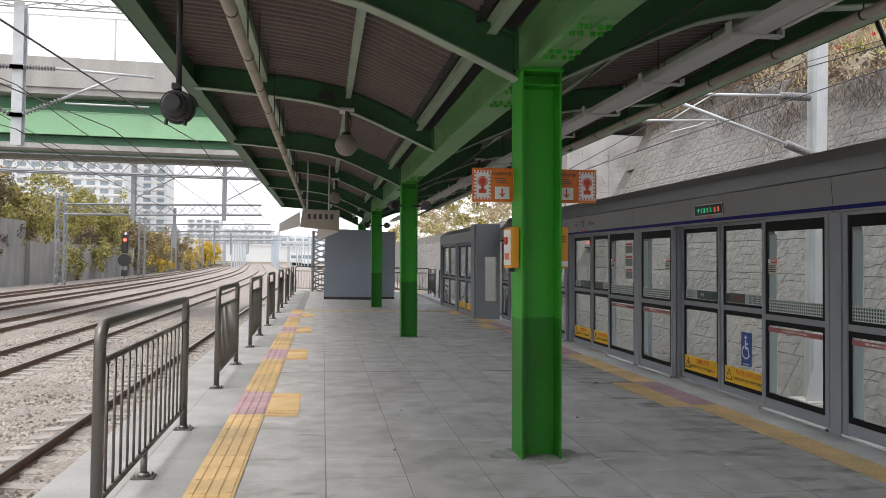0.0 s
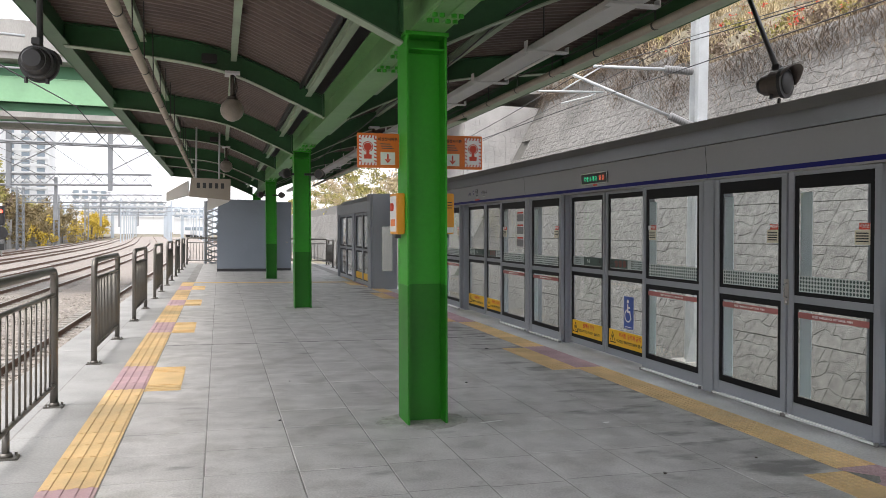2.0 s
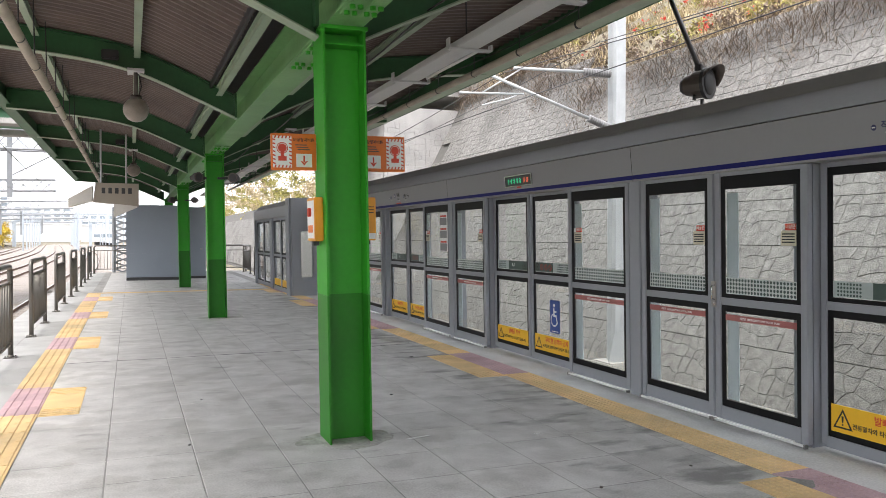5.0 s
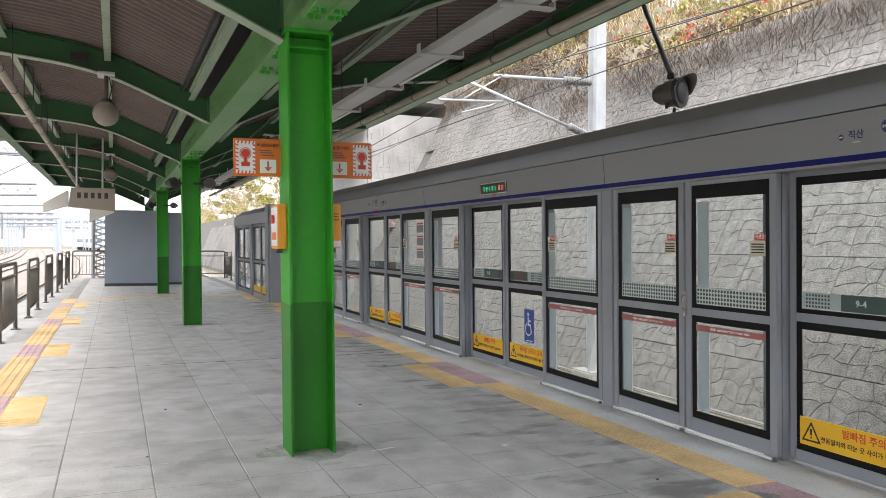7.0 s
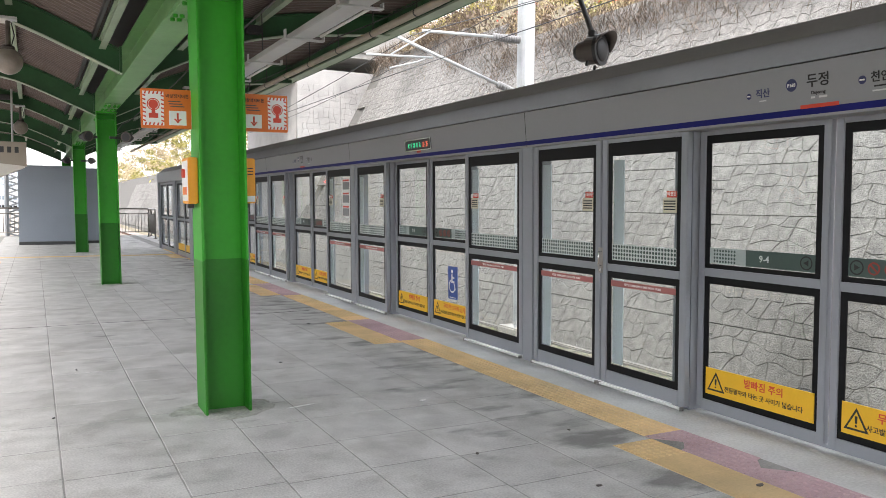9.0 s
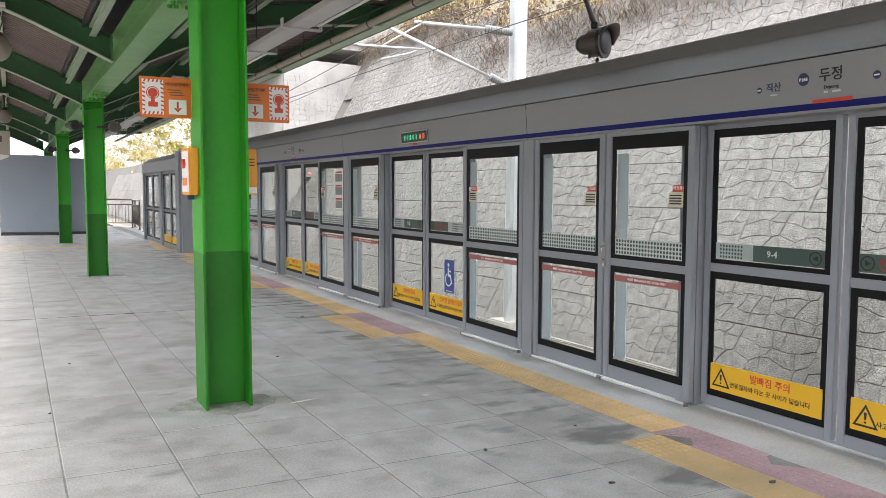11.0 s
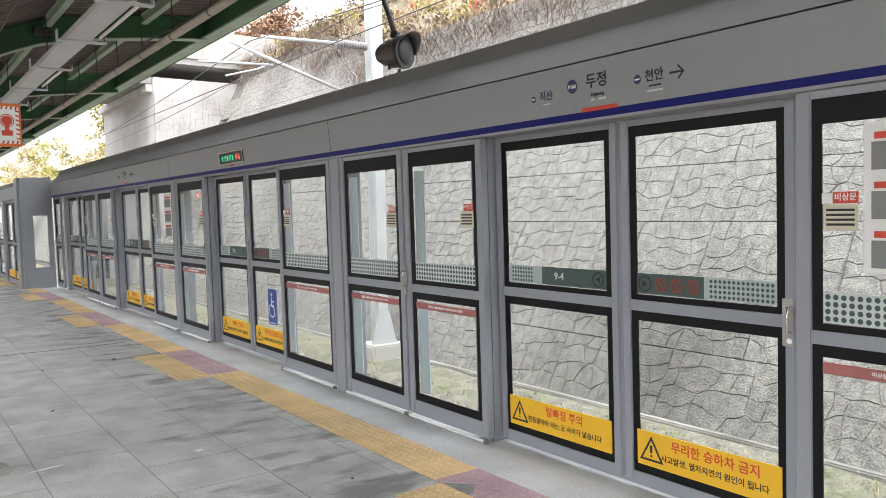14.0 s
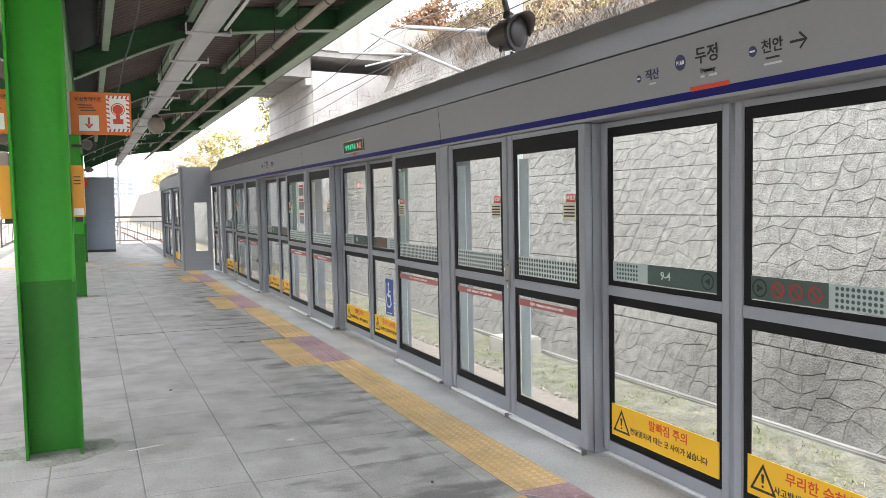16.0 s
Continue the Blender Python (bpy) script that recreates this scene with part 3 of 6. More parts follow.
# ---- platform screen doors ----
XE, XS, XH = 4.735, 4.85, 4.717
Z_TOP = 1.91


def frame_bm(x0, x1, y0, y1, z0, z1, w, wb=None, wt=None):
    wb, wt = wb or w, wt or w
    return boxes((x0, x1, y0, y1, z0, z0 + wb), (x0, x1, y0, y1, z1 - wt, z1), (x0, x1, y0, y0 + w, z0 + wb, z1 - wt), (x0, x1, y1 - w, y1, z0 + wb, z1 - wt))


def door_leaf(y0, y1, kind, label, category="screen door", group="platform screen door leaves", extras=()):
    """A glazed leaf: painted frame with a transom, two panes, a black border round each pane, prints."""
    xf = XS if kind == "slide" else XE
    c = thing("screen_door", label, category, group, at=(xf, (y0 + y1) / 2, 0.03))
    h = (y1 - y0) / 2 - 0.004
    st = 0.05 if kind == "slide" else 0.062
    bt, tz = (0.06, 0.935) if kind == "slide" else (0.10, 0.905)
    th = 0.045
    z1 = Z_TOP - 0.03
    part("stile", boxes((0, th, -h, -h + st, 0, z1), bevel=0.004), M["psd"], c)
    part("stile", boxes((0, th, h - st, h, 0, z1), bevel=0.004), M["psd"], c)
    part("bottom_rail", boxes((0.002, th - 0.002, -h + st, h - st, 0, bt)), M["psd"], c)
    part("transom", boxes((0.002, th - 0.002, -h + st, h - st, tz - 0.03, tz + 0.025)), M["psd"], c)
    part("top_rail", boxes((0.002, th - 0.002, -h + st, h - st, z1 - 0.03, z1)), M["psd"], c)
    g = h - st
    for z0, z2, wb, wt, nm in ((bt, tz - 0.03, 0.055, 0.05, "lower_pane"), (tz + 0.025, z1 - 0.03, 0.03, 0.055 if kind == "slide" else 0.10, "upper_pane")):
        p = part(nm, boxes((0.018, 0.026, -g, g, z0, z2)), M["glass"], c)
        p.visible_shadow = False
        part("border", frame_bm(0.010, 0.0175, -g, g, z0, z2, 0.04, wb, wt), M["black"], p)
    z_up = tz + 0.025
    if kind == "exit":
        # pale guard strip, red band, notice, rows of dots, pull handle
        if y0 > 1:
            part("guard_strip", boxes((0.027, 0.033, g - 0.16, g - 0.042, z_up + 0.03, z1 - 0.16)), M["pale_strip"], c, "pale vertical guard strip")
            part("guard_strip", boxes((0.027, 0.033, g - 0.16, g - 0.042, bt + 0.06, tz - 0.09)), M["pale_strip"], c, "pale vertical guard strip")
        band = part("push_band", boxes((0.012, 0.0172, -g + 0.04, g - 0.04, tz - 0.145, tz - 0.10)), M["dullred"], c, "dull red push band")
        part("lettering", text_bm("비상문  EMERGENCY EXIT DOOR  PUSH", 0.022, facing_west(0.0115, 0, tz - 0.123)), M["white"], band)
        flip = 1 if "flip" in extras else -1
        n0 = flip * (g - 0.045) - (0.135 if flip > 0 else 0.0)
        nt = part("notice", boxes((0.0115, 0.0172, n0, n0 + 0.135, 1.33, 1.435), bevel=0.002), M["cream"], c, "cream notice with small print")
        lines = bmesh.new()
        for k in range(4):
            box(lines, 0.0104, 0.0113, n0 + 0.012, n0 + 0.123, 1.35 + k * 0.019, 1.359 + k * 0.019)
        part("print_lines", lines, M["ink"], nt)
        nh = part("notice_head", boxes((0.0105, 0.0172, n0, n0 + 0.095, 1.437, 1.482)), M["red"], c, "red heading plate")
        part("lettering", text_bm("비상문", 0.032, facing_west(0.010, n0 + 0.047, 1.460)), M["white"], nh)
        part("handle_label", boxes((0.0105, 0.0172, n0 + 0.098 if flip > 0 else n0 - 0.07, n0 + 0.17 if flip > 0 else n0 - 0.003, 1.437, 1.478)), M["white"], c, "white handle label")
        if "poster" in extras:
            q0 = -g if y0 > 1 else g - 0.56
            po = part("poster", boxes((0.0115, 0.0172, q0 + 0.05, q0 + 0.36, 1.17, 1.74), bevel=0.002), M["white"], c, "white picture instruction poster")
            for k in range(3):
                part("poster_head", boxes((0.0104, 0.0113, q0 + 0.09, q0 + 0.32, 1.675 - 0.185 * k, 1.70 - 0.185 * k)), M["red"], po)
                part("poster_picture", boxes((0.0104, 0.0113, q0 + 0.08, q0 + 0.33, 1.56 - 0.185 * k, 1.665 - 0.185 * k)), M["psd_dark"], po)
        film = part("film", boxes((0.0162, 0.0172, -g + 0.042, g - 0.042, z_up + 0.032, z_up + 0.155)), M["dot"], c, "pale dotted film")
        dots = bmesh.new()
        n = int((2 * g - 0.1) / 0.030)
        for i in range(n):
            for k in range(4):
                m = facing_west(0.0158, -g + 0.06 + i * (2 * g - 0.12) / max(n - 1, 1), z_up + 0.050 + k * 0.029)
                disc(dots, m, 0.0115, 8, 0.0)
        part("dot_print", dots, M["signgreen"], film)
    if kind == "slide":
        st_b = part("warning_sticker", boxes((0.0035, 0.0095, -g + 0.02, g - 0.03, bt + 0.045, bt + 0.225)), M["signyellow"], c, "yellow warning sticker")
        big, small = extras[:2]
        w = 2 * g - 0.05
        zc = bt + 0.135
        tri = bmesh.new()
        mt = facing_west(0.003, g - 0.12, zc)
        poly(tri, mt, [(-0.075, -0.062), (0.075, -0.062), (0.0, 0.07)], 0.0)
        part("warning_triangle", tri, M["ink"], st_b)
        tri = bmesh.new()
        poly(tri, mt, [(-0.055, -0.05), (0.055, -0.05), (0.0, 0.046)], 0.001)
        part("triangle_face", tri, M["signyellow"], st_b)
        tri = bmesh.new()
        poly(tri, mt, [(-0.006, -0.02), (0.006, -0.02), (0.009, 0.022), (-0.009, 0.022)], 0.002)
        poly(tri, mt, [(-0.006, -0.04), (0.006, -0.04), (0.006, -0.028), (-0.006, -0.028)], 0.002)
        part("exclamation_mark", tri, M["ink"], st_b)
        part("lettering", text_bm(big, 0.062, facing_west(0.003, -0.06, zc + 0.038)), M["red"], st_b)
        part("lettering", text_bm(small, 0.040, facing_west(0.003, -0.05, zc - 0.032)), M["ink"], st_b)
        # green band with dots over the transom
        zb = z_up + 0.035
        part("band", boxes((0.0125, 0.0172, -g + 0.04, g - 0.04, zb, zb + 0.105)), M["mist"], c, "pale frosted band")
        dots = bmesh.new()
        side = extras[2]
        lo, hi = (g - 0.26, g - 0.05) if side == "left" else (-g + 0.05, -g + 0.40)
        n = int((hi - lo) / 0.024)
        for i in range(n):
            for k in range(4):
                disc(dots, facing_west(0.0122, lo + 0.012 + i * 0.024, zb + 0.015 + k * 0.024), 0.0085, 8, 0.0)
        part("dot_print", dots, M["signgreen"], c)
        if side == "left":
            part("dark_band", boxes((0.0105, 0.0124, -g + 0.04, g - 0.34, zb, zb + 0.105)), M["signgreen"], c, "dark green number band")
            part("lettering", text_bm(extras[3], 0.058, facing_west(0.010, -0.04, zb + 0.052)), M["dot"], c)
            ar = bmesh.new()
            mm = facing_west(0.0098, -g + 0.10, zb + 0.052)
            ring(ar, mm, 0.034, 0.042)
            poly(ar, mm, [(0.015, -0.018), (0.015, 0.018), (-0.02, 0.0)])
            part("arrow_mark", ar, M["ink"], c)
        else:
            part("dark_band", boxes((0.0105, 0.0124, g - 0.44, g - 0.04, zb, zb + 0.105)), M["signgreen"], c, "dark green band of marks")
            ar = bmesh.new()
            mm = facing_west(0.0098, g - 0.09, zb + 0.052)
            ring(ar, mm, 0.034, 0.042)
            poly(ar, mm, [(-0.015, -0.018), (-0.015, 0.018), (0.02, 0.0)])
            part("arrow_mark", ar, M["ink"], c)
            for k in range(3):
                pr = bmesh.new()
                mm = facing_west(0.0098, g - 0.19 - 0.095 * k, zb + 0.052)
                ring(pr, mm, 0.026, 0.036)
                poly(pr, mm, [(-0.026, 0.018), (-0.018, 0.026), (0.026, -0.018), (0.018, -0.026)])
                part("prohibition_mark", pr, M["dim_red"], c)
    return c


def wheelchair(c, y, z):
    """The blue wheelchair sticker on a leaf."""
    s = part("wheelchair_sticker", boxes((0.0085, 0.0125, y - 0.105, y + 0.105, z, z + 0.36), bevel=0.0015), M["signblue"], c, "blue wheelchair sticker")
    bm = bmesh.new()
    m = facing_west(0.0078, y, z + 0.19)
    disc(bm, m @ Matrix.Translation((-0.012, 0.115, 0)), 0.021, 14)
    poly(bm, m, [(-0.028, 0.085), (-0.002, 0.085), (0.0, 0.0), (-0.028, 0.0)], 0.001)
    poly(bm, m, [(-0.002, 0.055), (0.04, 0.055), (0.04, 0.038), (-0.002, 0.038)], 0.0012)
    poly(bm, m, [(-0.028, 0.012), (0.042, 0.012), (0.042, -0.012), (-0.028, -0.012)], 0.0014)
    poly(bm, m, [(0.022, -0.012), (0.044, -0.012), (0.070, -0.085), (0.048, -0.085)], 0.0012)
    a = [(-0.01 + 0.075 * math.cos(t), -0.045 + 0.075 * math.sin(t)) for t in np.linspace(2.0, 5.9, 14)]
    b = [(-0.01 + 0.058 * math.cos(t), -0.045 + 0.058 * math.sin(t)) for t in np.linspace(5.9, 2.0, 14)]
    va = [bm.verts.new(m @ Vector((x_, y_, 0.0016))) for x_, y_ in a]
    vb = [bm.verts.new(m @ Vector((x_, y_, 0.0016))) for x_, y_ in b[::-1]]
    for i in range(13):
        bm.faces.new((va[i], va[i + 1], vb[i + 1], vb[i]))
    part("wheelchair_mark", bm, M["white"], s)
    part("caption_bar", boxes((0.007, 0.0078, y - 0.07, y + 0.07, z + 0.015, z + 0.023)), M["white"], s)


W1 = ("발빠짐 주의", "전동열차와 타는 곳 사이가 넓습니다", "left")
W2 = ("무리한 승하차 금지", "사고발생, 열차지연의 원인이 됩니다", "right")
LS = "grey sliding screen door with black-edged glass and yellow warning sticker"
LX = "grey emergency exit screen door with red push band"
door_leaf(2.48, 3.47, "slide", LS, extras=(*W1, "9-4"))
door_leaf(1.50, 2.46, "slide", LS, extras=W2)
door_leaf(7.56, 8.515, "slide", LS, extras=(*W1, "9-3"))
wheelchair(door_leaf(6.53, 7.54, "slide", LS + " and blue wheelchair sticker", extras=W2), -0.02 + 0.0, 0.33)
door_leaf(11.85, 12.82, "slide", LS, extras=(*W1, "9-2"))
door_leaf(10.84, 11.83, "slide", LS, extras=W2)
door_leaf(16.15, 17.15, "slide", LS, extras=(*W1, "9-1"))
door_leaf(15.10, 16.13, "slide", LS, extras=W2)
for y0, y1 in ((3.46, 4.355), (4.365, 5.285), (5.455, 6.52), (8.52, 9.58), (9.70, 10.79), (12.90, 13.96), (14.02, 15.13), (17.32, 18.05), (0.46, 1.44), (-0.60, 0.44)):
    door_leaf(y0, y1, "exit", LX, extras=(("flip",) if y0 in (5.455, 0.46, 9.70, 14.02) else ()) + (("poster",) if y0 in (0.46, 9.70) else ()))
door_leaf(-1.65, -0.70, "slide", LS, extras=W2)
door_leaf(-2.65, -1.67, "slide", LS, extras=(*W1, "9-5"))


def post(y0, y1, xf):
    return solid("door_post", boxes((xf, 4.93, y0, y1, 0.0, Z_TOP + 0.003), bevel=0.006), M["psd"], "grey painted steel post between screen doors", "post", "screen door posts")


for y0, y1, xf in ((3.475, 3.64, 4.79), (5.29, 5.45, 4.73), (8.52, 8.72, 4.79), (9.585, 9.695, 4.73), (12.825, 13.05, 4.79), (17.155, 17.34, 4.79), (-0.69, -0.605, 4.73), (-2.85, -2.66, 4.79)):
    post(y0, y1, xf)

# threshold, with white bars painting the daylight that shows under the exit leaves
for y0, y1 in ((3.48, 4.34), (4.39, 5.27), (5.48, 6.50), (8.54, 9.56), (9.72, 10.77), (12.93, 13.94), (14.04, 15.11), (0.48, 1.42)):
    s = thing("push_bar", "white bar standing in for daylight under an exit door", "bar", "door foot bars", at=(XE, (y0 + y1) / 2, 0.02))
    h = (y1 - y0) / 2
    part("bar", boxes((-0.028, -0.008, -h, h, -0.012, 0.004), bevel=0.004), M["white"], s)
    part("end_block", boxes((-0.032, 0.0, -h - 0.012, -h, -0.019, 0.008)), M["steel"], s)
    part("end_block", boxes((-0.032, 0.0, h, h + 0.012, -0.019, 0.008)), M["steel"], s)
solid("threshold", boxes((4.90, 5.05, -3.0, 18.1, 0.0, 0.02)), M["psd"], "grey metal door threshold along the platform edge", "threshold", kind="structure")

# latches between exit leaves
for y in (4.36, 1.47):
    s = thing("door_latch", "stainless pull handle and lock on an exit door", "door handle", "exit door latches", at=(XE, y, 0.98))
    part("plate", boxes((-0.008, -0.001, -0.03, 0.025, -0.10, 0.10), bevel=0.003), M["steel"], s)
    part("pull", path_tube(bmesh.new(), [(-0.008, -0.012, -0.04), (-0.035, -0.012, -0.035), (-0.035, -0.012, 0.065), (-0.008, -0.012, 0.07)], 0.006, 8), M["chrome"], s, smooth=True)
    part("lock", tube(bmesh.new(), (-0.016, -0.012, -0.075), (-0.008, -0.012, -0.075), 0.012, 12), M["chrome"], s)

# headers over the doors: modules between the joints; the front leans out over the platform
TILT = math.atan(0.0825)


def head_x(z):
    return XH - 0.0825 * (z - 1.915)


JOINTS = (-3.29, 1.04, 5.37, 9.70, 14.03, 18.10)
for a, b in zip(JOINTS, JOINTS[1:]):
    hd = thing("door_header", "pale grey screen door header box with a dark blue stripe", "door header", "screen door headers")
    part("housing", prism(bmesh.new(), [(head_x(1.915), 1.915), (head_x(2.218), 2.218), (5.10, 2.218), (5.10, 1.915)], a + 0.004, b - 0.004), M["psd_head"], hd)
    # sloped cover in a darker grey than the housing front
    part("sloped_cover", prism(bmesh.new(), [(head_x(2.226), 2.226), (XH + 0.15, 2.40), (4.90, 2.50), (5.10, 2.52), (5.10, 2.226)], a, b), M["psd_dark"], hd, "dull grey sloped cover")
    part("gap_line", boxes((XH + 0.006, XH + 0.3, a + 0.004, b - 0.004, 2.2185, 2.2255)), M["dark"], hd)
    part("stripe", prism(bmesh.new(), [(head_x(1.930) - 0.003, 1.930), (head_x(1.967) - 0.003, 1.967), (head_x(1.967) - 0.0004, 1.967), (head_x(1.930) - 0.0004, 1.930)], a + 0.004, b - 0.004), M["blue"], hd, "dark blue stripe")


for y in JOINTS[1:-1]:
    solid("header_seam", prism(bmesh.new(), [(head_x(1.92) - 0.0004, 1.92), (head_x(2.215) - 0.0004, 2.215), (XH + 0.06, 2.215), (XH + 0.06, 1.92)], y - 0.0036, y + 0.0036), M["dark"], "dark seam between two header boxes", "seam", "header seams", "structure")


def station_name(yc):
    """Station names printed on the header; small unreadable lines become bars."""
    s = thing("station_sign", "station name lettering with a red bar on the door header", "sign", "station names", at=(head_x(2.088) - 0.0015, yc, 2.088))
    s.rotation_euler.y = -TILT
    def w(body, size, y, z, m, a="CENTER"):
        part("lettering", text_bm(body, size, facing_west(-0.0005, y, z), a), m, s)
    def number(y, z, r, body, size):
        d = part("number_disc", disc(bmesh.new(), facing_west(-0.0003, y, z), r, 26, 0.0), M["navy"], s)
        if body:
            part("lettering", text_bm(body, size, facing_west(-0.002, y, z - 0.002)), M["white"], d)
        else:
            part("caption_bar", boxes((-0.0024, -0.0016, y - r * 0.65, y + r * 0.65, z - 0.004, z + 0.004)), M["white"], d)
    number(0.17, 0.018, 0.036, "P168", 0.027)
    w("두정", 0.080, 0.0, 0.024, M["ink"])
    w("Dujeong", 0.026, 0.0, -0.040, M["ink"])
    part("caption_bar", boxes((-0.0006, 0, -0.055, -0.005, -0.071, -0.060)), M["tray"], s)
    part("caption_bar", boxes((-0.0006, 0, 0.02, 0.045, -0.071, -0.060)), M["tray"], s)
    part("red_bar", boxes((-0.002, 0, -0.125, 0.115, -0.124, -0.102), bevel=0.0009), M["red"], s, "rounded red bar")
    number(0.47, -0.012, 0.018, "", 0)
    w("직산", 0.056, 0.37, -0.008, M["navy"])
    part("caption_bar", boxes((-0.0006, 0, 0.345, 0.395, -0.052, -0.045)), M["tray"], s)
    number(-0.26, -0.008, 0.022, "", 0)
    w("천안", 0.060, -0.36, -0.004, M["ink"])
    part("caption_bar", boxes((-0.0006, 0, -0.395, -0.325, -0.052, -0.044)), M["ink"], s)
    part("caption_bar", boxes((-0.0006, 0, -0.405, -0.315, -0.075, -0.067)), M["tray"], s)
    ar = bmesh.new()
    m = facing_west(-0.0006, -0.49, -0.006)
    poly(ar, m, [(-0.042, -0.005), (0.03, -0.005), (0.03, 0.005), (-0.042, 0.005)])
    poly(ar, m, [(0.008, 0.034), (0.002, 0.027), (0.030, 0.0), (0.042, 0.0)], 0.0012)
    poly(ar, m, [(0.008, -0.034), (0.042, 0.0), (0.030, 0.0), (0.002, -0.027)], 0.0014)
    part("arrow", ar, M["ink"], s)


station_name(2.47)
station_name(11.85)


def led_sign(yc):
    s = thing("led_sign", "small black display with lit green and red letters", "display", "header displays", at=(head_x(2.068), yc, 2.068))
    s.rotation_euler.y = -TILT
    part("case", boxes((-0.012, -0.001, -0.325, 0.325, -0.065, 0.065), bevel=0.004), M["dark"], s)
    part("rim", frame_bm(-0.016, -0.012, -0.325, 0.325, -0.065, 0.065, 0.01), M["chrome"], s)
    bars = bmesh.new()
    random.seed(4)
    for i in range(5):
        y = 0.23 - i * 0.072
        for k in range(5):
            box(bars, -0.0145, -0.0125, y - random.uniform(0.006, 0.026), y + random.uniform(0.006, 0.026), -0.028 + k * 0.011, -0.022 + k * 0.011)
    part("letter_bars", bars, M["led_green"], s, "glowing green letters")
    bars = bmesh.new()
    for i in range(2):
        y = -0.15 - i * 0.08
        for k in range(5):
            box(bars, -0.0145, -0.0125, y - random.uniform(0.01, 0.03), y + random.uniform(0.01, 0.03), -0.028 + k * 0.011, -0.022 + k * 0.011)
    part("letter_bars", bars, M["led_red"], s, "glowing red letters")
    part("caption_plate", boxes((-0.004, -0.001, -0.05, 0.05, -0.088, -0.068)), M["red"], s, "small red caption plate")


led_sign(7.53)

# stepped-out section at the far end
fs = thing("far_screen_wall", "grey stepped-out screen door section with return panel", "screen wall")
X2 = 4.12
part("return_panel", boxes((X2, 4.72, 18.12, 18.20, 0, 0.45), (X2, 4.72, 18.12, 18.20, 1.55, 2.36), (X2, X2 + 0.22, 18.12, 18.20, 0.45, 1.55), (4.62, 4.72, 18.12, 18.20, 0.45, 1.55)), M["psd"], fs)
gp = part("return_pane", boxes((X2 + 0.22, 4.62, 18.155, 18.163, 0.45, 1.55)), M["glass"], fs)
gp.visible_shadow = False
part("corner_post", boxes((X2 - 0.05, X2 + 0.12, 18.20, 18.62, 0, 2.36), bevel=0.006), M["psd"], fs)
part("housing", prism(bmesh.new(), [(X2 - 0.03, 1.93), (X2 - 0.03, 2.20), (X2 + 0.20, 2.36), (X2 + 0.45, 2.36), (X2 + 0.45, 1.93)], 18.625, 24.0), M["psd_head"], fs)
part("end_post", boxes((X2 - 0.02, X2 + 0.14, 23.85, 24.0, 0, 1.925), bevel=0.006), M["psd"], fs)
for k, (y0, y1) in enumerate(((18.64, 19.75), (19.77, 20.9), (20.92, 21.3), (21.32, 22.55), (22.57, 23.83))):
    if k == 2:
        part("mullion", boxes((X2, X2 + 0.12, y0, y1, 0, 1.925)), M["psd"], fs)
        continue
    lf = part("leaf_frame", boxes((X2 + 0.03, X2 + 0.075, y0, y0 + 0.06, 0.02, 1.92), (X2 + 0.03, X2 + 0.075, y1 - 0.06, y1, 0.02, 1.92), (X2 + 0.03, X2 + 0.075, y0 + 0.06, y1 - 0.06, 0.02, 0.12), (X2 + 0.03, X2 + 0.075, y0 + 0.06, y1 - 0.06, 0.91, 0.97), (X2 + 0.03, X2 + 0.075, y0 + 0.06, y1 - 0.06, 1.86, 1.92)), M["psd"], fs)
    for z0, z1 in ((0.12, 0.91), (0.97, 1.86)):
        p = part("pane", boxes((X2 + 0.05, X2 + 0.058, y0 + 0.06, y1 - 0.06, z0, z1)), M["glass"], lf)
        p.visible_shadow = False
        part("border", frame_bm(X2 + 0.042, X2 + 0.049, y0 + 0.06, y1 - 0.06, z0, z1, 0.045), M["black"], lf)
    if k < 2:
        part("warning_sticker", boxes((X2 + 0.036, X2 + 0.0415, y0 + 0.1, y1 - 0.1, 0.15, 0.32)), M["signyellow"], lf, "yellow warning sticker")

# ---- right side: retaining wall, slope, abutment ----
LEAN, WX, WZ = 0.54, 10.0, -1.36


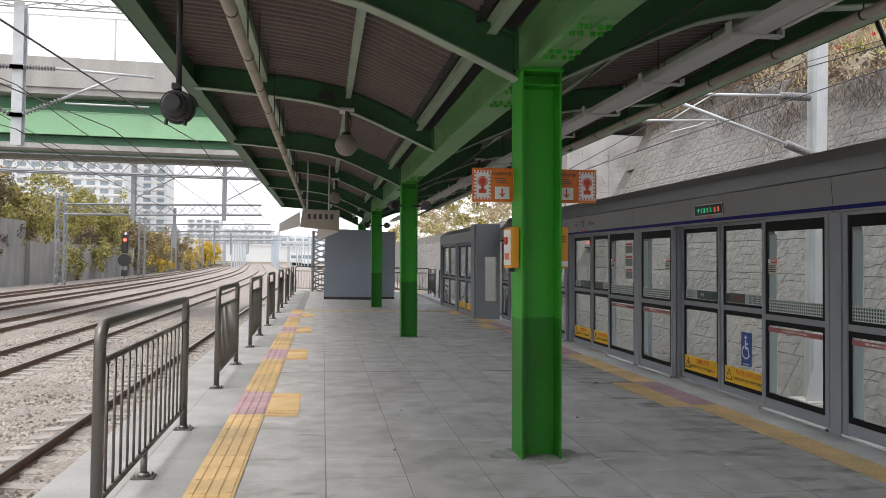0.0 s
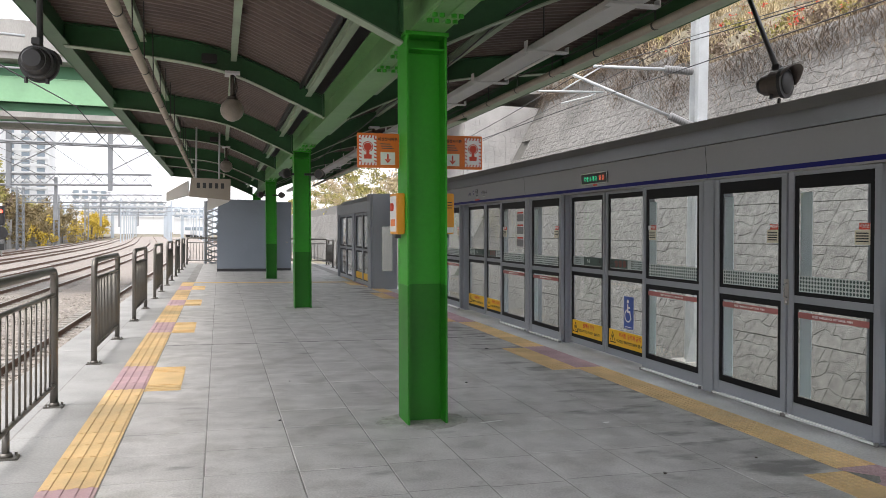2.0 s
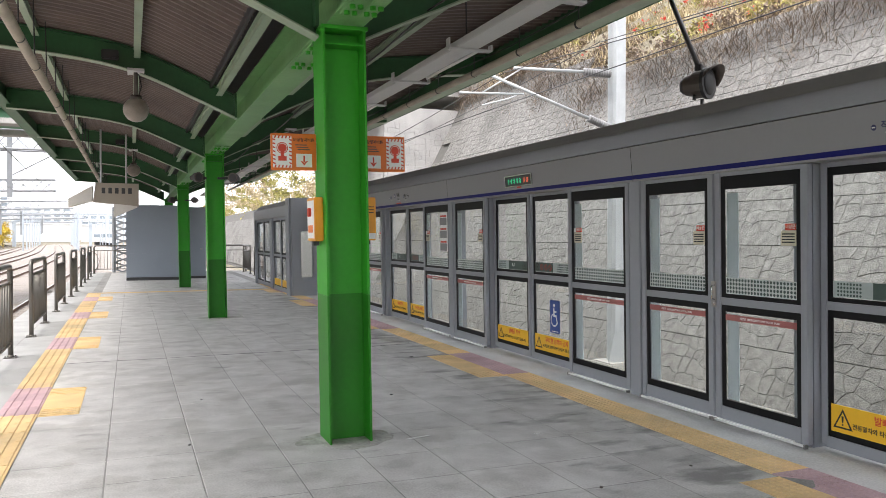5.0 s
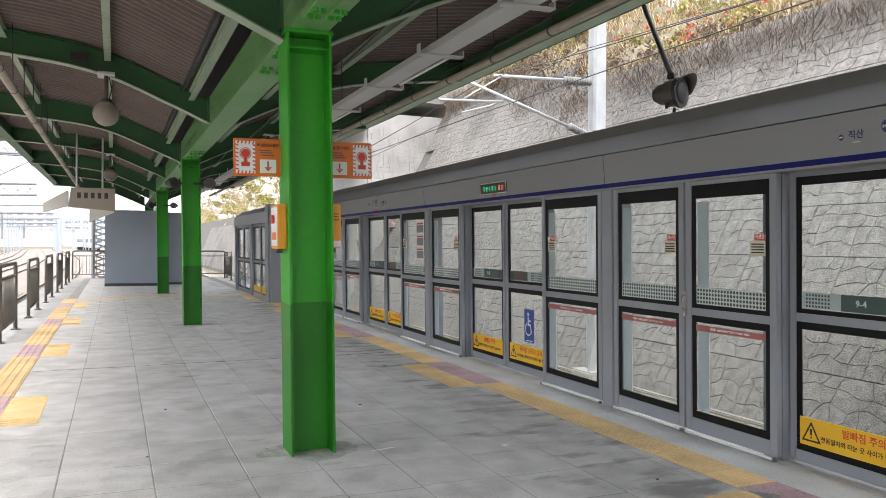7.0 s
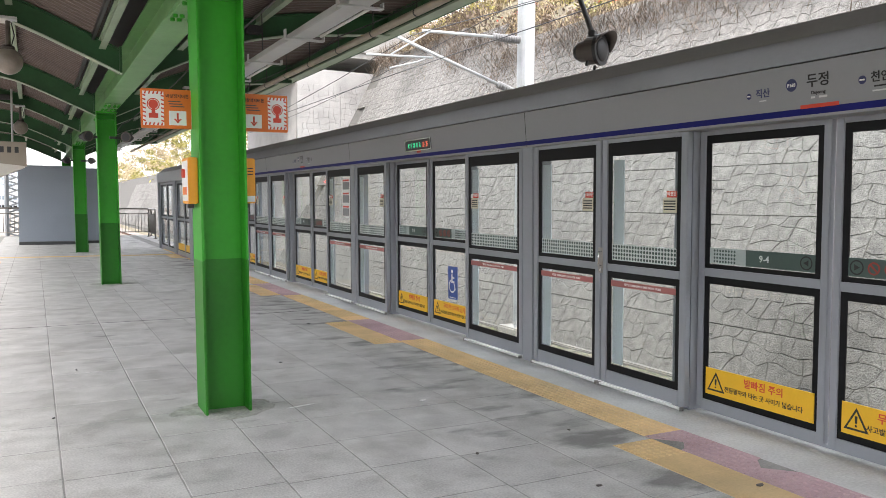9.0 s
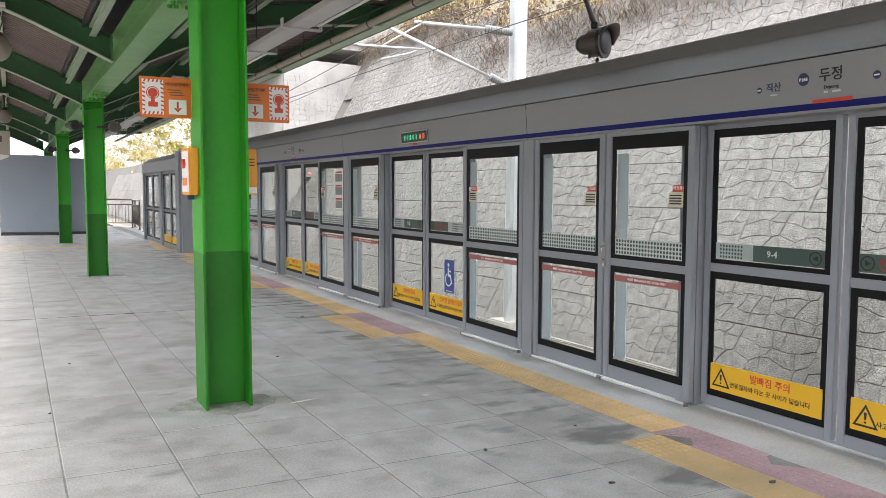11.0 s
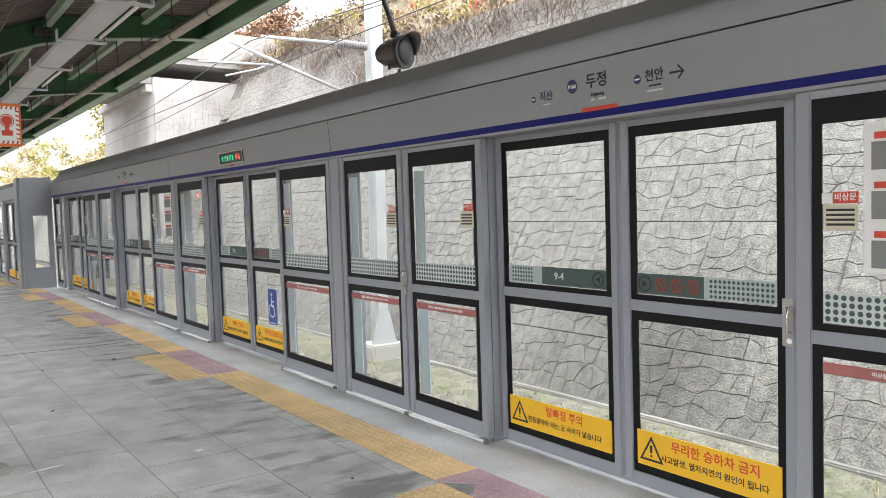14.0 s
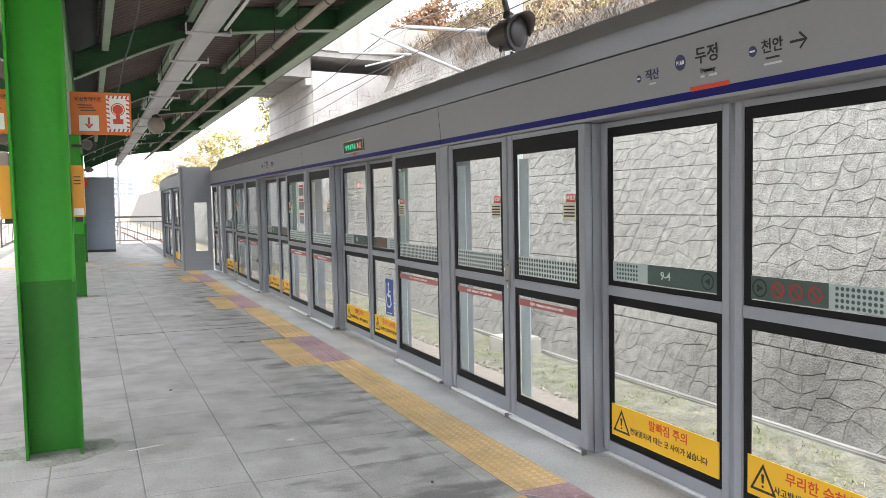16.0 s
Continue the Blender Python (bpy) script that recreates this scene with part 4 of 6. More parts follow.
def wall_panel_mesh(seed, ly=2.0, lz=0.98):
    """A cast panel in its own plane (y along the wall, z up it): irregular stones standing proud of a recessed ground."""
    rnd = random.Random(seed)
    bm = bmesh.new()
    box(bm, 0.0, 0.06, 0.0, ly, 0.0, lz)
    cols = 8
    rows = 4
    g = {}
    for j in range(rows + 1):
        for i in range(cols + 1):
            y = ly * i / cols + (0 if i in (0, cols) else rnd.uniform(-0.085, 0.085))
            z = lz * j / rows + (0 if j in (0, rows) else rnd.uniform(-0.075, 0.075))
            g[i, j] = (y, z)
    cells = []
    taken = set()
    for j in range(rows):
        for i in range(cols):
            if (i, j) in taken:
                continue
            if i + 1 < cols and (i + 1, j) not in taken and rnd.random() < 0.32:
                taken.add((i + 1, j))
                top = [g[i + 2, j + 1], g[i + 1, j + 1], g[i, j + 1]]
                low = [g[i, j], g[i + 1, j], g[i + 2, j]]
            else:
                top = [g[i + 1, j + 1], g[i, j + 1]]
                low = [g[i, j], g[i + 1, j]]
            taken.add((i, j))
            cells.append(low + top)
    for c in cells:
        pts = []
        for k, (a, b) in enumerate(zip(c, c[1:] + c[:1])):
            pts.append(a)
            if math.hypot(b[0] - a[0], b[1] - a[1]) > 0.2 and 0.02 < (a[1] + b[1]) / 2 < lz - 0.02:
                # bowed edges, the same bow from both sides
                q = random.Random(round((a[0] + b[0]) * 1000) + round((a[1] + b[1]) * 700))
                pts.append(((a[0] + b[0]) / 2 + q.uniform(-0.03, 0.03), (a[1] + b[1]) / 2 + q.uniform(-0.045, 0.045)))
        cy, cz = sum(p[0] for p in pts) / len(pts), sum(p[1] for p in pts) / len(pts)
        def inset(d):
            out = []
            for y, z in pts:
                r = math.hypot(y - cy, z - cz)
                f = max(0.2, 1 - d / max(r, 0.05))
                out.append((cy + (y - cy) * f, cz + (z - cz) * f))
            return out
        h = -rnd.uniform(0.010, 0.018)
        lo = [bm.verts.new((0.0, y, z)) for y, z in inset(0.003)]
        hi = [bm.verts.new((h + rnd.uniform(-0.003, 0.003), y, z)) for y, z in inset(0.010)]
        n = len(pts)
        for k in range(n):
            bm.faces.new((lo[k], lo[(k + 1) % n], hi[(k + 1) % n], hi[k]))
        ce = bm.verts.new((h - 0.002, cy, cz))
        for k in range(n):
            bm.faces.new((hi[k], hi[(k + 1) % n], ce))
    bmesh.ops.recalc_face_normals(bm, faces=bm.faces)
    return bm


# the wall's mass behind the panels
def wall_top(y):
    return 5.95 if y < 21 else 6.9 if y < 25 else 7.9


bm = bmesh.new()
for y0, y1, zt in ((-12.0, 21.0, 5.95), (21.0, 25.0, 6.9), (25.0, 33.0, 7.9)):
    o = 0.075
    pr = [(WX + o, WZ - 0.4), (WX + o + LEAN * (zt - WZ), zt), (WX + 3.0 + LEAN * (zt - WZ), zt), (WX + 3.0, WZ - 0.4)]
    prism(bm, pr, y0, y1)
wall_e = solid("retaining_wall", bm, M["wall_joint"], "grey battered retaining wall of cast stone-pattern panels", "retaining wall", kind="structure")
solid("coping", boxes((WX - 0.09, WX + 0.12, -12, 33, WZ - 0.4, WZ + 0.04), bevel=0.02), M["concrete_dark"], "weathered concrete footing along the retaining wall", "footing", kind="structure")

# ---- slope above the wall ----
bm = bmesh.new()
rows_, cols_ = 46, 16
gr = []
for j in range(rows_ + 1):
    y = -14 + 62 * j / rows_
    r = []
    for i in range(cols_ + 1):
        d = 14 * i / cols_
        zt = wall_top(min(y, 32))
        x0 = WX + 0.5 + LEAN * (zt - WZ)
        z = zt + 0.12 + 0.55 * d + (0.25 * noise.noise((x0 + d, y * 0.5, 1.5)) if i else 0)
        r.append(bm.verts.new((x0 + d, y, z)))
    gr.append(r)
for j in range(rows_):
    for i in range(cols_):
        bm.faces.new((gr[j][i], gr[j][i + 1], gr[j + 1][i + 1], gr[j + 1][i]))
solid("slope", bm, M["soil"], "dry grassy slope above the retaining wall", "slope", kind="structure", smooth=True)


def tufts(name, label, material, seeds, blade, per, spread, lean, kind_cat, width=0.012, group=""):
    """Many thin blades in clumps; seeds are root places."""
    rng = np.random.default_rng(len(seeds) + int(blade * 100))
    base = np.repeat(np.asarray(seeds, float), per, axis=0)
    n = len(base)
    base = base + rng.normal(0, 1, (n, 3)) * np.asarray(spread)
    ang = rng.uniform(0, 2 * np.pi, n)
    ln = blade * rng.uniform(0.5, 1.3, n)
    tip = np.stack([np.cos(ang) * ln * lean, np.sin(ang) * ln * lean, ln * rng.uniform(0.6, 1.0, n)], 1)
    mid = tip * 0.55 + np.stack([0 * ln, 0 * ln, ln * 0.12], 1)
    side = np.stack([-np.sin(ang), np.cos(ang), 0 * ang], 1) * width * rng.uniform(0.6, 1.4, (n, 1))
    v = np.stack([base - side, base + side, base + mid + side * 0.7, base + mid - side * 0.7, base + tip], 1).reshape(-1, 3)
    i = np.arange(n)[:, None] * 5
    faces = [tuple(q) for q in (i + [[0, 1, 2, 3]])] + [tuple(q) for q in (i + [[3, 2, 4]])]
    me = bpy.data.meshes.new(name)
    me.from_pydata(v.tolist(), [], faces)
    me.materials.append(material)
    return tagged(new(name, me), label, kind_cat, group, "stuff")


def leaves(rng, centre, radius, count, size, squash=(1, 1, 1)):
    """Leaf quads scattered through lumpy blobs round a centre: verts and faces."""
    lumps = rng.normal(0, 0.45, (max(5, count // 120), 3)) * radius * np.asarray(squash)
    pick = rng.integers(0, len(lumps), count)
    p = np.asarray(centre) + lumps[pick] + rng.normal(0, 0.20, (count, 3)) * radius * np.asarray(squash)
    u = rng.normal(0, 1, (count, 3))
    u /= np.linalg.norm(u, axis=1, keepdims=True)
    w = np.cross(u, rng.normal(0, 1, (count, 3)))
    w /= np.linalg.norm(w, axis=1, keepdims=True) + 1e-9
    s = size * rng.uniform(0.5, 1.4, (count, 1))
    v = np.stack([p - u * s, p + w * s * 0.45, p + u * s, p - w * s * 0.45], 1).reshape(-1, 3)
    return v, np.arange(count * 4).reshape(-1, 4)


def foliage(name, label, material, blobs, category, kind="stuff", group=""):
    rng = np.random.default_rng(len(blobs) * 7 + int(abs(blobs[0][0][1]) * 10))
    vs, fs, off = [], [], 0
    for centre, radius, count, size, squash in blobs:
        v, q = leaves(rng, centre, radius, count, size, squash)
        vs.append(v)
        fs.append(q + off)
        off += len(v)
    me = bpy.data.meshes.new(name)
    me.from_pydata(np.concatenate(vs).tolist(), [], [tuple(x_) for x_ in np.concatenate(fs).tolist()])
    me.materials.append(material)
    return tagged(new(name, me), label, category, group, kind)


def slope_point(y, d):
    zt = wall_top(min(y, 32))
    return (WX + 0.5 + LEAN * (zt - WZ) + d, y, zt + 0.12 + 0.55 * d)


rnd = random.Random(11)
tufts("dry_grass", "straw-coloured dry grass on the slope", M["drygrass"], [slope_point(rnd.uniform(3, 44), rnd.uniform(0, 11)) for _ in range(2300)], 0.55, 16, (0.22, 0.22, 0.04), 0.6, "grass")
tufts("bare_vines", "brown bare vines hanging over the retaining wall", M["vine"], [(WX - 0.06 + LEAN * (wall_top(yy) - zz - WZ) + rnd.uniform(0, 0.25), yy, wall_top(yy) - zz + 0.25) for yy, zz in ((rnd.uniform(7, 33), abs(rnd.gauss(0, 0.55))) for _ in range(850))], 0.36, 15, (0.10, 0.25, 0.18), 1.2, "vines", 0.0045)
foliage("thicket", "brown tangled thicket along the wall top", M["vine"], [((*slope_point(y := rnd.uniform(9, 31), d := rnd.uniform(0, 1.8))[:2], slope_point(y, d)[2] + 0.2), rnd.uniform(0.5, 1.0), 420, 0.07, (1, 1.5, 0.7)) for _ in range(28)], "thicket")
foliage("green_scrub", "yellow-green scrub on the slope", M["greenleaf"], [((*slope_point(y := rnd.uniform(8, 44), d := rnd.uniform(0.8, 8))[:2], slope_point(y, d)[2] + 0.25), rnd.uniform(0.4, 0.9), 260, 0.06, (1, 1.2, 0.7)) for _ in range(75)], "scrub")
foliage("rust_scrub", "rust-red autumn scrub on the slope", M["redleaf"], [((*slope_point(y := rnd.uniform(6, 40), d := rnd.uniform(0.6, 7))[:2], slope_point(y, d)[2] + 0.2), rnd.uniform(0.4, 0.9), 260, 0.05, (1, 1.3, 0.6)) for _ in range(42)], "scrub")
foliage("red_flowers", "small red roses scattered over the slope", M["flower"], [((*slope_point(y := rnd.uniform(9, 26), d := rnd.uniform(1.0, 5))[:2], slope_point(y, d)[2] + 0.5), 0.10, 16, 0.05, (1, 1, 1)) for _ in range(46)], "flowers")
# grass verge at the wall's foot
bm = bmesh.new()
gr = [[bm.verts.new((8.3 + 1.45 * i / 6, -10 + 43 * j / 90, GROUND - 0.12 + 0.17 * min(1, i / 2) + 0.04 * noise.noise((i * 0.9, j * 0.7, 2)))) for i in range(7)] for j in range(91)]
for j in range(90):
    for i in range(6):
        bm.faces.new((gr[j][i], gr[j][i + 1], gr[j + 1][i + 1], gr[j + 1][i]))
solid("verge", bm, M["verge"], "strip of soil and thin grass along the wall's foot", "verge", kind="structure", smooth=True)
tufts("verge_grass", "thin pale green and straw grass along the wall's foot", M["drygrass"], [(rnd.uniform(8.7, 9.62), rnd.uniform(2, 22), GROUND + 0.05) for _ in range(260)], 0.04, 12, (0.14, 0.14, 0.008), 1.3, "grass", 0.003)
tufts("verge_weeds", "low green weeds along the wall's foot", M["weed"], [(rnd.uniform(8.6, 9.6), rnd.uniform(2, 22), GROUND + 0.05) for _ in range(200)], 0.045, 14, (0.10, 0.10, 0.008), 1.3, "weeds", 0.006)

# the wall and its planted slope go on beyond the bridge
wall_far = solid("wall_far", prism(bmesh.new(), [(10.3, GROUND - 0.4), (12.6, 4.2), (15.5, 4.2), (15.5, GROUND - 0.4)], 42.5, 190), M["wall_joint"], "grey retaining wall beyond the bridge", "retaining wall", kind="structure")
foliage("far_slope_scrub", "yellow-green and straw scrub above the far wall", M["greenleaf"], [((13.0 + rnd.uniform(-0.6, 6), y_ + rnd.uniform(-1, 1), 4.3 + rnd.uniform(0, 3.5)), rnd.uniform(1.1, 2.0), 420, 0.14, (1, 1.4, 0.8)) for y_ in range(43, 170, 3)], "scrub")
foliage("far_slope_grass", "straw-brown growth above the far wall", M["drygrass"], [((13.2 + rnd.uniform(-0.6, 6), y_ + rnd.uniform(-1, 1), 4.2 + rnd.uniform(0, 4.0)), rnd.uniform(1.1, 2.0), 380, 0.14, (1, 1.4, 0.8)) for y_ in range(44, 170, 3)], "scrub")

# bridge abutment with relief panels, and the overpass
AX, AY = 11.12, 33.0
ab = solid("abutment", boxes((AX, 17.0, AY + 0.07, AY + 9, GROUND - 0.4, 7.3), (AX - 0.25, 17.0, AY + 0.3, AY + 9, 6.72, 7.02)), M["abut"], "pale concrete bridge abutment with stone-pattern face", "abutment", kind="structure")

ov = thing("overpass", "green steel girder road bridge with a stained concrete parapet", "bridge")
X0b, X1b = -75.0, 4.6
part("bottom_flange", boxes((X0b, X1b, AY + 0.35, AY + 1.3, 5.74, 5.95), (X0b, X1b, AY + 4.2, AY + 5.0, 5.74, 5.95)), M["concrete"], ov, "pale grey lower flange")
# recess shade is painted in with the darkened green
part("recess_web", boxes((X0b, X1b, AY + 1.0, AY + 1.06, 5.95, 6.35)), M["bridge_shaded"], ov)
part("web", boxes((X0b, X1b, AY + 0.50, AY + 0.60, 6.35, 7.30)), M["bridge"], ov)
part("upper_web", boxes((X0b, X1b, AY + 1.5, AY + 1.56, 7.30, 7.95)), M["bridge"], ov)
part("web_ledge", boxes((X0b, X1b, AY + 0.46, AY + 1.5, 7.30, 7.33)), M["bridge"], ov)
# added filler that keeps sky from showing between the webs
part("core", boxes((X0b, X1b, AY + 1.1, AY + 4.15, 6.0, 7.94)), M["bridge_shaded"], ov)
# added span; its dark concrete holds the shade of the deck's underside
part("end_span", boxes((X1b + 0.01, AX - 0.004, AY + 0.35, AY + 7.4, 7.06, 7.945)), M["concrete_dark"], ov, "added end span on the abutment, underside shade in its dark concrete")
part("deck", boxes((X0b, AX + 14, AY + 0.1, AY + 8, 7.95, 8.2)), M["concrete"], ov)
part("parapet", boxes((X0b, AX + 14, AY + 0.0, AY + 0.28, 8.2, 9.45), bevel=0.02), M["concrete"], ov, "stained concrete parapet")
part("parapet", boxes((X0b, AX + 14, AY + 7.7, AY + 8, 8.2, 9.3)), M["concrete"], ov)
for k in range(26):
    x = X0b + 2 + k * 3.4
    part("parapet_post", boxes((x, x + 0.06, AY + 0.10, AY + 0.16, 9.45, 11.2)), M["galv"], ov)
part("parapet_rail", boxes((X0b, AX + 14, AY + 0.11, AY + 0.15, 11.15, 11.2)), M["galv"], ov)

# ---- tracks ----
def bend(y):
    return -max(0.0, min(y, 170.0) - 45.0) ** 2 / 3000.0 - max(0.0, y - 170.0) * 0.083


RAIL_TOP = -1.2


def rail(xc, label):
    ys = [-8 + 4.0 * k for k in range(10)] + [28 + 8 * k for k in range(36)]
    prof = [(-0.065, -0.15), (0.065, -0.15), (0.065, -0.135), (0.01, -0.12), (0.01, -0.04), (0.035, -0.03), (0.035, 0.0), (-0.035, 0.0), (-0.035, -0.03), (-0.01, -0.04), (-0.01, -0.12), (-0.065, -0.135)]
    bm = bmesh.new()
    prev = None
    top = []
    for y in ys:
        row = [bm.verts.new((xc + bend(y) + px, y, RAIL_TOP + pz - 0.002)) for px, pz in prof]
        if prev:
            for k in range(len(prof)):
                bm.faces.new((prev[k], prev[(k + 1) % len(prof)], row[(k + 1) % len(prof)], row[k]))
        prev = row
        top.append(y)
    bmesh.ops.recalc_face_normals(bm, faces=bm.faces)
    r = thing("rail", label, "rail", "running rails", at=(0, 0, 0))
    part("rail_body", bm, M["rail"], r)
    bm = bmesh.new()
    prev = None
    for y in ys:
        row = [bm.verts.new((xc + bend(y) + px, y, RAIL_TOP + 0.001)) for px in (-0.028, 0.028)]
        if prev:
            bm.faces.new((prev[0], prev[1], row[1], row[0]))
        prev = row
    part("rail_head", bm, M["railtop"], r, "polished running surface")


TRACKS = (-2.69, -7.35, -11.3, -15.4, -19.3, 6.75)
for c in TRACKS:
    for s in (-0.7175, 0.7175):
        rail(c + s, "rust-brown steel rail with a worn bright head")
sleeper = bmesh.new()
prism(sleeper, [(-1.25, -0.2), (1.25, -0.2), (1.25, 0.0), (0.9, 0.02), (0.35, -0.02), (-0.35, -0.02), (-0.9, 0.02), (-1.25, 0.0)], -0.12, 0.12)
sl_mesh = mesh_of(sleeper, "sleeper", M["sleeper"])
for c in (-2.69, -7.35):
    for k in range(70 if c > -3 else 60):
        y = 3.0 + 0.62 * k if c > -3 else 12 + 0.62 * k
        o = new("sleeper", sl_mesh)
        o.matrix_world = pose(c + bend(y), y, RAIL_TOP - 0.135, 0, 0, 0)
        tagged(o, "dusty concrete sleeper bedded in ballast", "sleeper", "track sleepers")
far_sl = bmesh.new()
for c in (-11.3, -15.4, -19.3):
    for k in range(90):
        y = 14 + k * 0.65
        box(far_sl, c + bend(y) - 1.25, c + bend(y) + 1.25, y - 0.12, y + 0.12, RAIL_TOP - 0.34, RAIL_TOP - 0.155)
tagged(part("far_sleepers", far_sl, M["sleeper"]), "rows of dusty concrete sleepers in ballast", "sleepers", "", "stuff")


def stones(name, label, x0, x1, y0, y1, n, size, z0):
    rng = np.random.default_rng(5)
    yy = y0 + (y1 - y0) * rng.uniform(0, 1, n) ** 1.5
    p = np.stack([rng.uniform(x0, x1, n), yy, z0 + rng.uniform(-0.02, 0.045, n)], 1)
    octa = np.array([[1, 0, 0], [-1, 0, 0], [0, 1, 0], [0, -1, 0], [0, 0, 1], [0, 0, -1]], float)
    s = size * rng.uniform(0.6, 1.5, (n, 1, 1)) * rng.uniform(0.6, 1.2, (n, 6, 1))
    a = rng.uniform(0, 2 * np.pi, n)
    rot = np.zeros((n, 3, 3))
    rot[:, 0, 0], rot[:, 0, 1], rot[:, 1, 0], rot[:, 1, 1], rot[:, 2, 2] = np.cos(a), -np.sin(a), np.sin(a), np.cos(a), 0.7
    v = (np.einsum("nij,kj->nki", rot, octa) * s + p[:, None]).reshape(-1, 3)
    f = np.array([[0, 2, 4], [2, 1, 4], [1, 3, 4], [3, 0, 4], [2, 0, 5], [1, 2, 5], [3, 1, 5], [0, 3, 5]])
    q = (np.arange(n)[:, None, None] * 6 + f).reshape(-1, 3)
    me = bpy.data.meshes.new(name)
    me.from_pydata(v.tolist(), [], [tuple(t_) for t_ in q.tolist()])
    me.materials.append(M["stone"])
    tagged(new(name, me), label, "ballast", "", "stuff")


stones("ballast_stones", "loose grey-brown ballast stones between the rails", -9.5, -1.5, 5.5, 34.0, 75000, 0.042, GROUND - 0.04)
stones("trackside_stones", "loose grey ballast stones by the retaining wall", 5.3, 8.9, 2.0, 22.0, 16000, 0.036, GROUND - 0.06)

# ---- catenary mast and wires on the train side ----
def lattice(bm, a, b, width, n, r=0.03):
    """A square lattice boom between two points."""
    a, b = Vector(a), Vector(b)
    d = (b - a).normalized()
    u = Vector((0, 1, 0)) if abs(d.y) < 0.9 else Vector((1, 0, 0))
    w = d.cross(u).normalized()
    h = width / 2
    cs = [u * h + w * h, u * h - w * h, -u * h - w * h, -u * h + w * h]
    for c in cs:
        tube(bm, a + c, b + c, r, 5)
    for k in range(n):
        p, q = a.lerp(b, k / n), a.lerp(b, (k + 1) / n)
        for i in range(4):
            c0, c1 = cs[i], cs[(i + 1) % 4]
            tube(bm, p + (c0 if k % 2 else c1), q + (c1 if k % 2 else c0), r * 0.6, 4, caps=False)
    return bm


mast = thing("catenary_mast", "white galvanised steel H-section catenary mast with cantilever", "mast", at=(9.4, 12.5, GROUND))
H = 9.4
part("flange", boxes((-0.105, 0.105, -0.15, -0.135, 0, H)), M["galv"], mast)
part("flange", boxes((-0.105, 0.105, 0.135, 0.15, 0, H)), M["galv"], mast)
part("web", boxes((-0.006, 0.006, -0.135, 0.135, 0, H)), M["galv"], mast)
part("plinth", boxes((-0.34, 0.40, -0.36, 0.36, -0.3, 0.34), bevel=0.03), M["concrete"], mast, "concrete plinth")
part("gusset", prism(bmesh.new(), [(-0.28, 0.342), (0.28, 0.342), (0.12, 0.95), (-0.12, 0.95)], -0.17, -0.155), M["galv"], mast)


def insulator(bm, a, b, n=11, r=0.08):
    a, b = Vector(a), Vector(b)
    tube(bm, a, b, 0.022, 8)
    for k in range(n):
        p = a.lerp(b, (k + 0.5) / n)
        d = (b - a).normalized() * 0.012
        tube(bm, p - d, p + d, r, 12, r * 0.6)
    return bm


def cantilever(parent, xm, side, z):
    """Top tube, stay and registration arm on a mast; side is the way to the track."""
    part("insulator", insulator(bmesh.new(), (xm, 0, z), (xm + side * 0.62, 0, z + 0.0)), M["psd_dark"], parent, "ribbed grey insulator", True)
    part("top_tube", tube(bmesh.new(), (xm + side * 0.62, 0, z), (xm + side * 2.1, 0, z - 0.05), 0.03, 10), M["galv"], parent, smooth=True)
    part("insulator", insulator(bmesh.new(), (xm, 0, z - 1.05), (xm + side * 0.5, 0, z - 0.88)), M["psd_dark"], parent, "ribbed grey insulator", True)
    part("stay_tube", tube(bmesh.new(), (xm + side * 0.5, 0, z - 0.88), (xm + side * 2.65, 0, z - 0.20), 0.03, 10), M["galv"], parent, smooth=True)
    part("registration_arm", tube(bmesh.new(), (xm + side * 1.9, 0, z - 0.52), (xm + side * 3.2, 0, z - 0.58), 0.02, 8), M["galv"], parent, smooth=True)
    part("steady_arm", path_tube(bmesh.new(), [(xm + side * 2.05, 0, z - 0.55), (xm + side * 2.2, 0, z - 0.62), (xm + side * 2.75, 0, z - 0.78)], 0.016, 6), M["galv"], parent, smooth=True)
    part("bracing", tube(bmesh.new(), (xm + side * 1.95, 0, z - 0.05), (xm + side * 2.75, 0, z - 0.55), 0.016, 6), M["galv"], parent, smooth=True)


cantilever(mast, -0.15, -1, 4.6 - GROUND)
for x, z, lab in ((6.95, 4.45, "thin catenary messenger wire over the track"), (6.75, 3.78, "thin contact wire over the track"), (9.0, 5.2, "thin feeder wire on the masts")):
    bm = bmesh.new()
    for k in range(3):
        y0 = -35 + 47.5 * k
        path_tube(bm, [(x, y0 + 47.5 * t, z - (0.9 if z > 4 else 0.05) * 4 * t * (1 - t)) for t in np.linspace(0, 1, 13)], 0.008, 5)
    solid("overhead_wire", bm, M["dark"], lab, "wire", "overhead wires", smooth=True)

